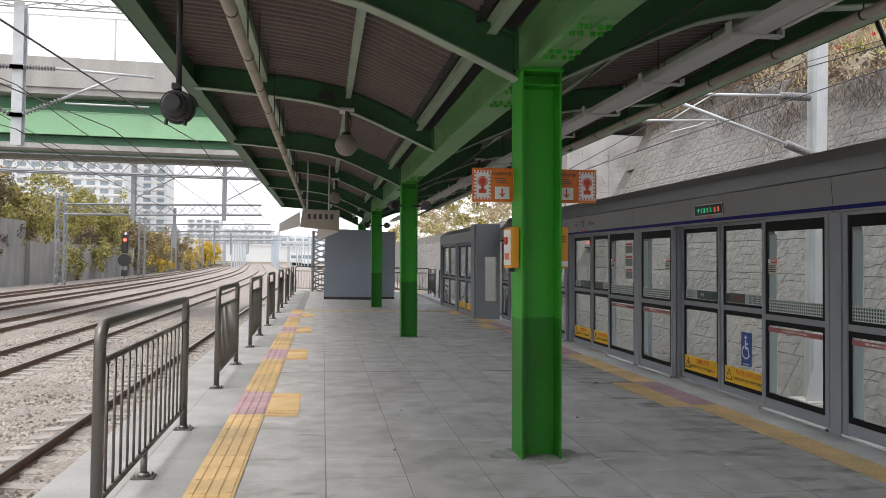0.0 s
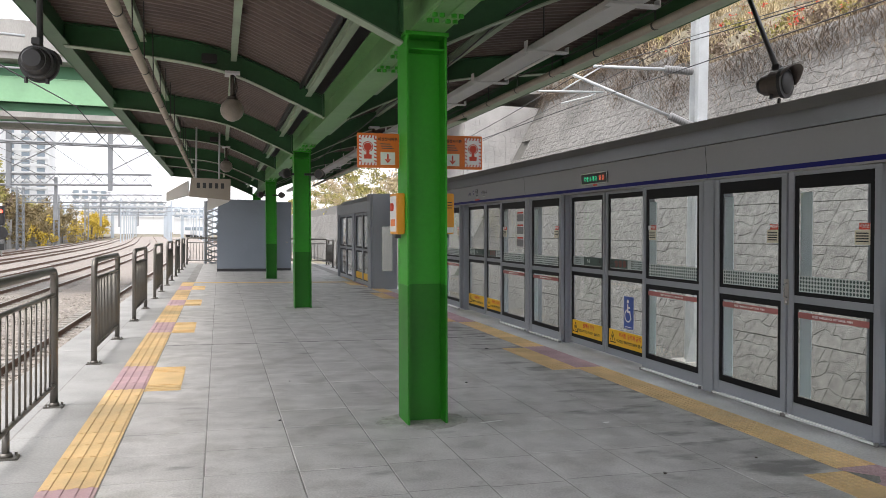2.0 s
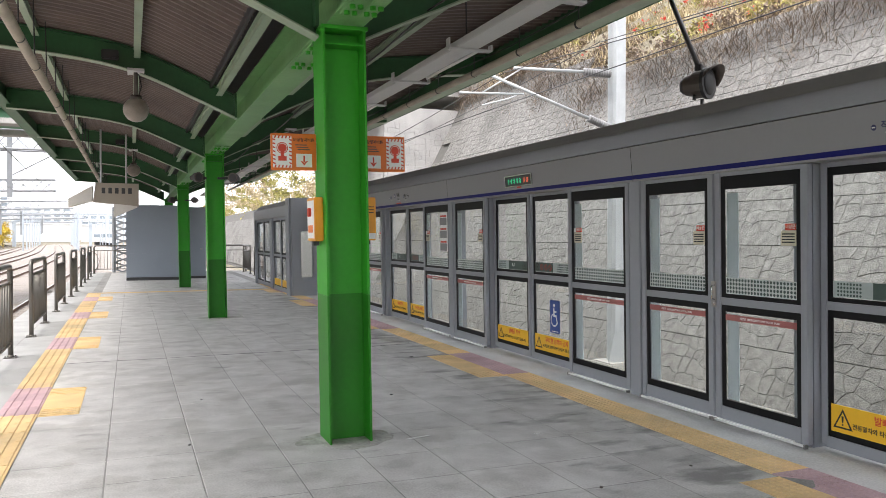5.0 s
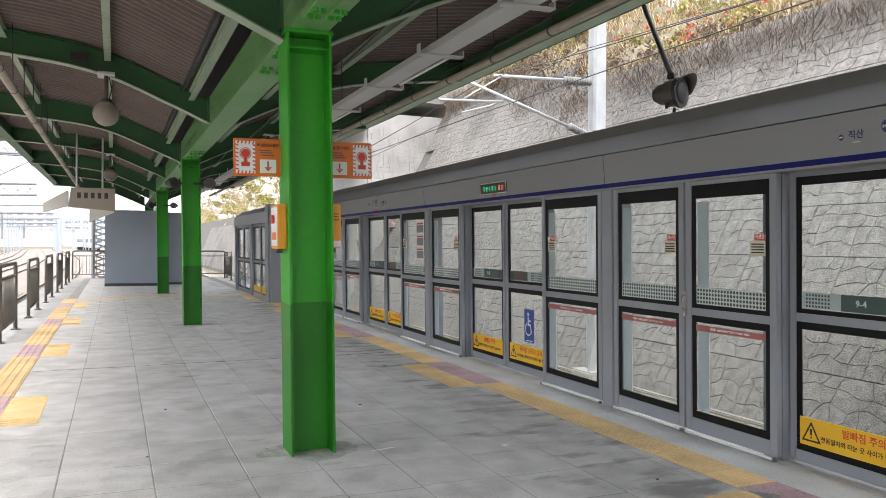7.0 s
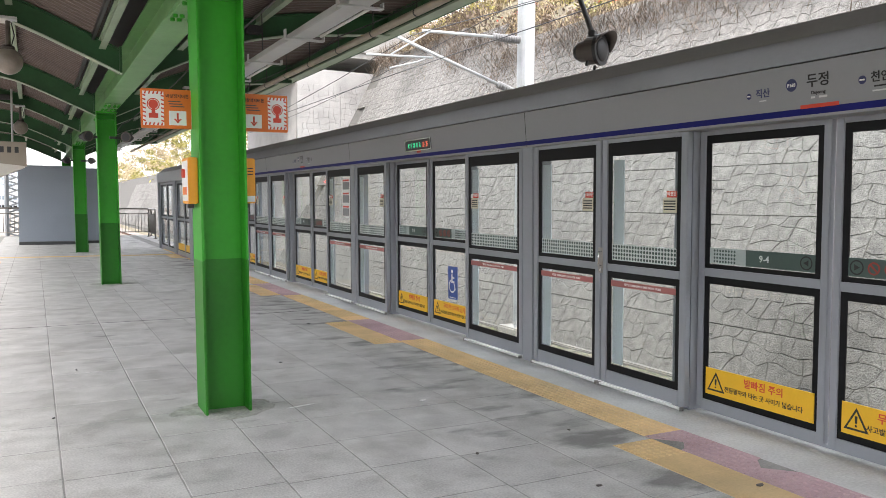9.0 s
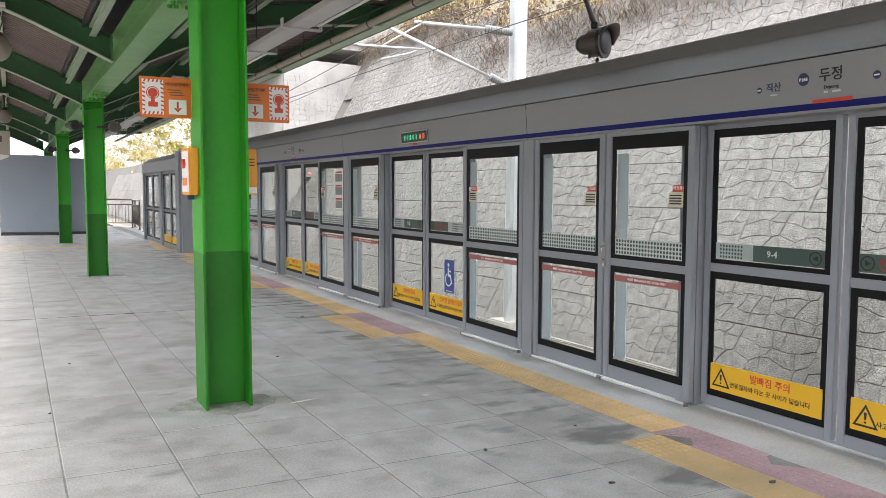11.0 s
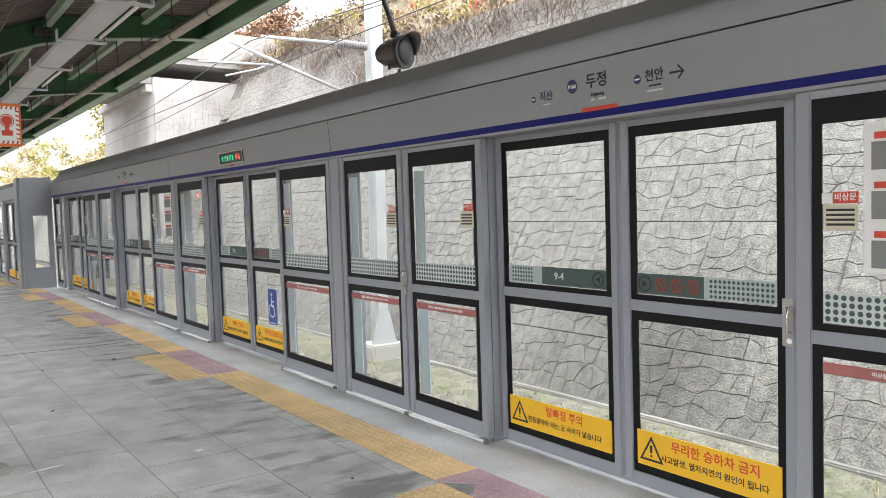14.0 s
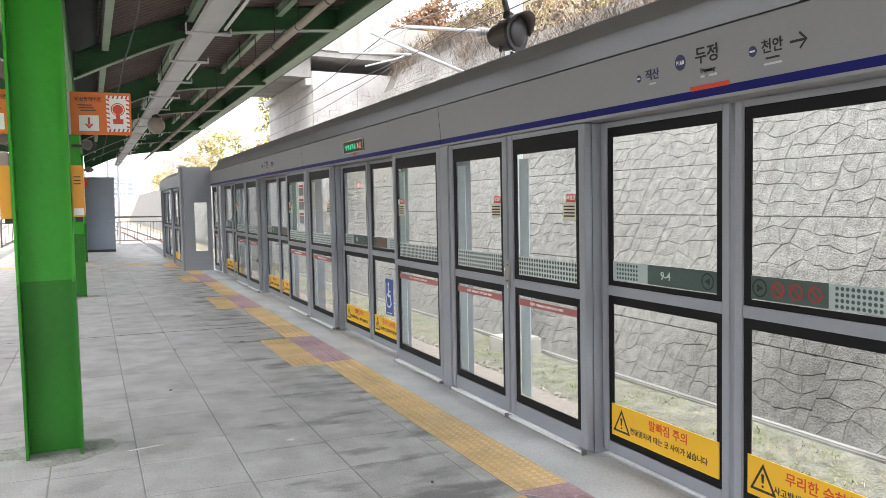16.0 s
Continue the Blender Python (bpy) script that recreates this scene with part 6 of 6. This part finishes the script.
def alarm_board(x0, x1, outer):
    """Projecting emergency-stop board: hatched panel at the outer end, words and arrow at the column's end."""
    y0, z0, z1 = 4.98, 1.885, 2.14
    b = thing("alarm_sign", "orange emergency stop button sign board on the column", "sign", "emergency stop signs", at=((x0 + x1) / 2, y0, z0))
    h = (x1 - x0) / 2
    H_ = z1 - z0
    part("board", boxes((-h, h, 0, 0.03, 0, H_), bevel=0.003), M["orange"], b)
    o = -1 if outer < 0 else 1
    cx = o * (h - 0.076)
    pn = part("hatched_panel", boxes((cx - 0.065, cx + 0.065, -0.003, -0.0005, 0.018, H_ - 0.018)), M["white"], b, "white panel with red hatched edge")
    st = bmesh.new()
    n = 11
    def bars(m, ln):
        k = int(ln / 0.024)
        for i in range(k):
            u = -ln / 2 + (i + 0.25) * ln / k
            poly(st, m, [(u, -0.009), (u + 0.010, -0.009), (u + 0.016, 0.009), (u + 0.006, 0.009)], 0.0)
    hh = H_ - 0.036
    for dz in (0.027, H_ - 0.027):
        bars(facing_south(cx, -0.0042, dz), 0.125)
    for s in (-1, 1):
        bars(facing_south(cx + s * 0.056, -0.0042, H_ / 2) @ Matrix.Rotation(math.pi / 2, 4, "Z"), hh - 0.03)
    part("hatching", st, M["red"], pn)
    bt = bmesh.new()
    disc(bt, facing_south(cx, -0.0042, H_ * 0.60), 0.030, 22, 0.0)
    ring(bt, facing_south(cx, -0.0042, H_ * 0.60), 0.034, 0.040, 22, 0.0)
    poly(bt, facing_south(cx, -0.0046, H_ * 0.34), [(-0.010, 0.045), (0.010, 0.045), (0.012, 0.01), (0.030, 0.008), (0.028, -0.022), (-0.028, -0.022), (-0.030, 0.008), (-0.012, 0.01)], 0.0)
    part("button_mark", bt, M["red"], pn)
    tx = -o * 0.070
    part("lettering", text_bm("비상정지버튼", 0.027, facing_south(tx, -0.0012, H_ - 0.045)), M["ink"], b)
    for k in range(3):
        part("caption_bar", boxes((tx - 0.06 + 0.008 * k, tx + 0.02 + 0.012 * k, -0.0015, -0.0005, H_ - 0.082 - 0.016 * k, H_ - 0.075 - 0.016 * k)), M["bronze"], b)
    aw = part("arrow_panel", boxes((tx - 0.055, tx + 0.055, -0.003, -0.0005, 0.022, 0.115)), M["white"], b)
    ar = bmesh.new()
    m = facing_south(tx, -0.0042, 0.068)
    poly(ar, m, [(-0.006, 0.034), (0.006, 0.034), (0.006, -0.012), (-0.006, -0.012)], 0.0)
    poly(ar, m, [(-0.026, -0.004), (0.0, -0.034), (0.026, -0.004), (0.014, -0.004), (0.0, -0.016), (-0.014, -0.004)], 0.0004)
    part("arrow", ar, M["red"], aw)
    part("side_plate", boxes((-o * h - 0.014 if o > 0 else -o * h, -o * h if o > 0 else -o * h + 0.03, -0.001, 0.031, 0, H_)), M["tray"], b)


alarm_board(1.470, 1.784, -1)
alarm_board(2.10, 2.440, 1)
for x0, x1, s in ((1.722, 1.783, -1), (2.087, 2.155, 1)):
    a = thing("alarm_box", "amber emergency stop button box fixed to the column", "alarm box", "emergency stop boxes", at=((x0 + x1) / 2, 4.79, 1.39))
    h = (x1 - x0) / 2
    part("case", boxes((-h, h, 0.0, 0.24, 0, 0.30), bevel=0.006), M["amber"], a)
    fx = s * h
    fp = part("face_label", boxes((min(fx, fx + s * 0.003), max(fx, fx + s * 0.003), 0.02, 0.22, 0.02, 0.28)), M["white"], a, "white face label")
    part("button", tube(bmesh.new(), (fx + s * 0.003, 0.12, 0.20), (fx + s * 0.02, 0.12, 0.20), 0.03, 14), M["red"], a, "red push button")
    part("label_band", boxes((min(fx + s * 0.0031, fx + s * 0.005), max(fx + s * 0.0031, fx + s * 0.005), 0.05, 0.19, 0.06, 0.11)), M["orange"], fp)
    lines = bmesh.new()
    for k in range(3 if s > 0 else 0):
        box(lines, -0.018, 0.018, -0.001, -0.0002, 0.19 + k * 0.02, 0.196 + k * 0.02)
    if s > 0:
        part("caption_bars", lines, M["ink"], a)
        part("white_tag", boxes((-h + 0.01, h - 0.005, -0.0015, -0.0003, 0.01, 0.05)), M["white"], a)
    part("mount", boxes((-0.02, 0.02, 0.1, 0.14, -0.03, 0.0)), M["dark"], a)

# junction boxes on ribs
for x, y in ((0.42, 9.12), (3.3, 9.12), (0.42, 17.85)):
    j = solid("junction_box", boxes((x - 0.12, x + 0.06, y - 0.02, y + 0.1, rib_z(abs(x - COL_X)) + 0.06, rib_z(abs(x - COL_X)) + 0.16), bevel=0.01), M["dark"], "small black junction box fixed to a rib", "junction box", "junction boxes")

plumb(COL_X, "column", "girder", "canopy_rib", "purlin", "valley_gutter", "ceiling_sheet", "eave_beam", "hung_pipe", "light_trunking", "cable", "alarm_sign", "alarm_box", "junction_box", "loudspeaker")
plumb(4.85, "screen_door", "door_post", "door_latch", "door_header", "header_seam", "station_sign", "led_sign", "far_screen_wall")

# ---- paving, tactile tiles and wall panels ----
SLAB_X, TY = (-0.148, 0.39, 0.92, 1.455, 1.92, 2.375, 2.90, 3.44, 3.992), 0.525
pavers = [paver_mesh("paver", b - a - 0.005, TY - 0.007, M["floor"]) for a, b in zip(SLAB_X, SLAB_X[1:])]
edge_paver = paver_mesh("edge_slab", 0.47, 0.993, M["edge"])
near, rest = [], []
for k in range(8):
    y = -14.53 + (0.03 if k % 2 else 0.0)
    while y < 32.0:
        (near if 1.4 < y < 24 else rest).append((k, y))
        y += TY
near.sort(key=lambda p: p[1])
rest += near[280:]
near = near[:280]
for k, y in near:
    o = new("paver", pavers[k])
    o.parent = floor
    o.location = (SLAB_X[k], y, random.uniform(-0.001, 0.001))
bm = bmesh.new()
for k, y in rest:
    box(bm, SLAB_X[k], SLAB_X[k + 1] - 0.005, y, y + TY - 0.007, -0.02, 0.0)
o = part("far_pavers", bm, M["floor"], floor)
o["kind"] = "stuff"
solid("joint_bed", boxes((PLAT_L + 0.01, 4.72, PLAT_Y0, PLAT_Y1, -0.021, -0.0022)), M["joint"], "dark mortar bed between the paving slabs", "mortar", kind="structure")
# pale edge strips: railing side, and door side with daylight in its colour
for k in range(48):
    y = -14.976 + k * 0.998
    for x0 in (PLAT_L + 0.0, PLAT_L + 0.47 + 0.005):
        o = new("edge_slab", edge_paver)
        o.parent = floor
        o.location = (x0 - 0.0, y, -0.001)
solid("door_strip", boxes((4.395, 5.0, PLAT_Y0, 18.1, -0.018, -0.001), (4.395, 4.9, 18.101, PLAT_Y1, -0.018, -0.001)), M["door_strip"], "concrete strip in front of the screen doors, lightened for daylight through them", "strip", kind="structure")
solid("side_strip", boxes((3.992, 4.085, PLAT_Y0, PLAT_Y1, -0.0185, -0.0015)), M["floor"], "narrow grey paving strip beside the tactile tiles", "strip", kind="structure")


def dot_tile(name, material, n=6):
    bm = boxes((0, 0.2985, 0, 0.2985, -0.012, 0.003))
    for i in range(n):
        for j in range(n):
            cx, cy = 0.3 * (i + 0.5) / n, 0.3 * (j + 0.5) / n
            lo = [bm.verts.new((cx + 0.017 * math.cos(a), cy + 0.017 * math.sin(a), 0.003)) for a in np.linspace(0, 2 * math.pi, 7)[:-1]]
            hi = [bm.verts.new((cx + 0.011 * math.cos(a), cy + 0.011 * math.sin(a), 0.0085)) for a in np.linspace(0, 2 * math.pi, 7)[:-1]]
            for k in range(6):
                bm.faces.new((lo[k], lo[(k + 1) % 6], hi[(k + 1) % 6], hi[k]))
            bm.faces.new(hi)
    return mesh_of(bm, name, material)


def bar_tile(name, material, across=False):
    bm = boxes((0, 0.2985, 0, 0.2985, -0.012, 0.003))
    for i in range(4):
        c = 0.3 * (i + 0.5) / 4
        if across:
            box(bm, 0.01, 0.287, c - 0.017, c + 0.017, 0.003, 0.008)
        else:
            box(bm, c - 0.017, c + 0.017, 0.004, 0.293, 0.003, 0.008)
    return mesh_of(bm, name, material)


T = {"yd": dot_tile("dot_tile", M["yellow"]), "pd": dot_tile("dot_tile", M["pink"]), "yb": bar_tile("bar_tile", M["yellow"]), "pb": bar_tile("bar_tile", M["pink"]), "ya": bar_tile("bar_tile", M["yellow"], True)}
LT = {"yd": "worn yellow dotted tactile tile", "pd": "faded pink dotted tactile tile", "yb": "worn yellow ribbed tactile tile", "pb": "faded pink ribbed tactile tile", "ya": "plain worn yellow tile"}
flat = boxes((0, 0.2985, 0, 0.2985, -0.012, 0.004))
T["yp"] = mesh_of(flat, "plain_tile", M["yellow"])
LT["yp"] = "plain worn yellow tile"


def lay(kind, x, y):
    o = new("tactile_tile", T[kind])
    o.parent = floor
    o.location = (x, y, 0.0)
    o["label"] = LT[kind]


for k in range(-19, 78):
    y = -0.16 + 0.3 * k
    if k in (6, 8, 10):
        continue
    near_door = any(abs(y + 0.15 - c) < w for c, w in ((2.18, 0.98), (7.42, 0.82), (11.8, 0.82), (16.1, 0.82), (20.2, 0.82)))
    lay("pd" if near_door else "yd", 4.092, y)
for c in (2.33, 7.42, 11.8, 16.1, 20.2):
    for k in range(5):
        lay("yd" if k in (0, 4) else "yp", 3.79, c - 0.75 + 0.3 * k)
for k in range(-26, 62):
    y = 2.0 + 0.3 * k
    ph = (y + 0.15 - 6.40) % 3.95
    lay("pb" if ph < 1.25 else "yb", -0.455, y)
for b in range(4):
    for k in range(4):
        lay("ya" if k in (0, 3) else "yp", -0.152, 6.40 + 3.95 * b + 0.3 * k)

for k in range(15):
    lay("yd", -0.455 + 0.3 * k, 20.62)

# three pink tiles with a piece broken out of one side
bm = bmesh.new()
ring = [(0, 0), (0.2985, 0), (0.2985, 0.2985), (0, 0.2985), (0, 0.262), (0.135, 0.118), (0.04, 0.012)]
up = [bm.verts.new((x_, y_, 0.003)) for x_, y_ in ring]
lo = [bm.verts.new((x_, y_, -0.012)) for x_, y_ in ring]
bm.faces.new(up)
for k in range(len(ring)):
    bm.faces.new((lo[k], lo[(k + 1) % len(ring)], up[(k + 1) % len(ring)], up[k]))
for i in range(6):
    for j in range(6):
        cx, cy = 0.3 * (i + 0.5) / 6, 0.3 * (j + 0.5) / 6
        if cx + abs(cy - 0.13) < 0.16:
            continue
        tube(bm, (cx, cy, 0.003), (cx, cy, 0.008), 0.014, 6)
broken = mesh_of(bm, "broken_tile", M["pink"])
for k, turn in ((10, 0), (8, 180), (6, 0)):
    o = new("tactile_tile", broken)
    o.parent = floor
    o.matrix_world = Matrix.Translation((4.092 + (0.2985 if turn else 0), -0.16 + 0.3 * k + (0.2985 if turn else 0), 0)) @ Matrix.Rotation(math.radians(turn), 4, "Z")
    o["label"] = "cracked pink dotted tile with a broken-out piece"

# cement patches round the column feet, an expansion joint, litter
for y in COL_Y[2:5]:
    rr = random.Random(int(y * 10))
    bm = bmesh.new()
    pts = [((0.27 + rr.uniform(-0.09, 0.09)) * math.cos(a) * 1.2, (0.26 + rr.uniform(-0.08, 0.08)) * math.sin(a)) for a in np.linspace(0, 2 * math.pi, 27)[:-1]]
    up = [bm.verts.new((x * 0.97, y_ * 0.97, 0.0045)) for x, y_ in pts]
    lo = [bm.verts.new((x, y_, 0.0008)) for x, y_ in pts]
    bm.faces.new(up)
    for i in range(len(pts)):
        bm.faces.new((lo[i], lo[(i + 1) % len(pts)], up[(i + 1) % len(pts)], up[i]))
    o = part("cement_patch", bm, M["patch"])
    o.location = (COL_X + 0.02, y + 0.16, 0)
    tagged(o, "greenish cement patch round a column foot", "patch", "column foot patches", "structure")
bm = path_tube(bmesh.new(), [(x_, 9.14 + 0.03 * x_ + 0.01 * math.sin(x_ * 5), -0.0015) for x_ in np.linspace(-0.14, 3.95, 16)], 0.005, 6)
solid("expansion_joint", bm, M["dark"], "dark expansion joint across the paving", "joint", kind="structure")
rr = random.Random(77)
for x, y, m, lab, ln in ((4.02, 2.23, "bronze", "small brown dry leaf on the tactile tiles", 0.05), (2.42, 4.72, "white", "thin white paper strip on the paving", 0.22), (3.25, 4.5, "white", "scrap of white paper on the paving", 0.05), (3.6, 8.2, "dark", "dark scrap on the paving", 0.07), (0.9, 5.1, "dark", "dark speck of litter on the paving", 0.03), (0.6, 3.2, "dark", "dark speck of litter on the paving", 0.025), (2.7, 6.2, "dark", "dark speck of litter on the paving", 0.03), (3.0, 3.3, "bronze", "small brown dry leaf on the paving", 0.035), (3.3, 2.6, "bronze", "small brown dry leaf on the paving", 0.04), (2.9, 8.0, "dark", "dark speck of litter on the paving", 0.03), (1.1, 6.6, "dark", "dark speck of litter on the paving", 0.03), (3.75, 3.45, "bronze", "small brown dry leaf on the paving", 0.03)):
    bm = bmesh.new()
    w = 0.3 * ln if ln < 0.1 else 0.012
    a = [bm.verts.new((ln / 2 * math.cos(t), w * math.sin(t), 0.002 + 0.006 * rr.random() * (ln < 0.1))) for t in np.linspace(0, 2 * math.pi, 9)[:-1]]
    c_ = [bm.verts.new((v_.co.x, v_.co.y, 0.0006)) for v_ in a]
    bm.faces.new(a)
    for i in range(8):
        bm.faces.new((c_[i], c_[(i + 1) % 8], a[(i + 1) % 8], a[i]))
    o = part("litter", bm, M[m])
    o.matrix_world = pose(x, y, 0.008 if x > 3.79 else 0.0, 0, 0, rr.uniform(0, 90) if ln < 0.1 else 12)
    tagged(o, lab, "litter", "litter on the platform")

# panels of the retaining wall, four casts used in turn
casts = [mesh_of(wall_panel_mesh(s), "wall_panel", M["wall"]) for s in (3, 8, 15, 27, 31)]
tilt = math.atan(LEAN)
step = 0.985 * math.cos(tilt)
for j in range(10):
    z = WZ + 0.02 + j * step
    for i in range(22):
        y = -9.6 + 2.01 * i + (0.95 if j % 2 else 0)
        if z + 0.25 > wall_top(y + 1.0) or y + 2.0 > 33.05:
            continue
        o = new("wall_panel", casts[(i * 3 + j * 2 + (i * j) % 3) % 5])
        o.parent = wall_e
        o.matrix_world = Matrix.Translation((WX + LEAN * (z - WZ), y, z)) @ Matrix.Rotation(tilt, 4, "Y")
cast_p = mesh_of(wall_panel_mesh(9), "wall_panel", M["abut"])
for j in range(8):
    for i in range(3):
        o = new("wall_panel", cast_p)
        o.parent = ab
        o.matrix_world = Matrix.Translation((AX + 2.01 * i, AY + 0.07, GROUND + 0.1 + 0.985 * j)) @ Matrix(((0, 1, 0, 0), (1, 0, 0, 0), (0, 0, 1, 0), (0, 0, 0, 1)))
far_lean = 2.3 / (4.2 - GROUND + 0.4)
for j in range(5):
    z = GROUND + 0.05 + 0.985 * math.cos(math.atan(far_lean)) * j
    for i in range(24):
        o = new("wall_panel", casts[(i * 2 + j * 3) % 5])
        o.parent = wall_far
        o.matrix_world = Matrix.Translation((10.3 + far_lean * (z - GROUND + 0.4) - 0.075, 55 + 2.01 * i + (0.9 if j % 2 else 0), z)) @ Matrix.Rotation(math.atan(far_lean), 4, "Y")
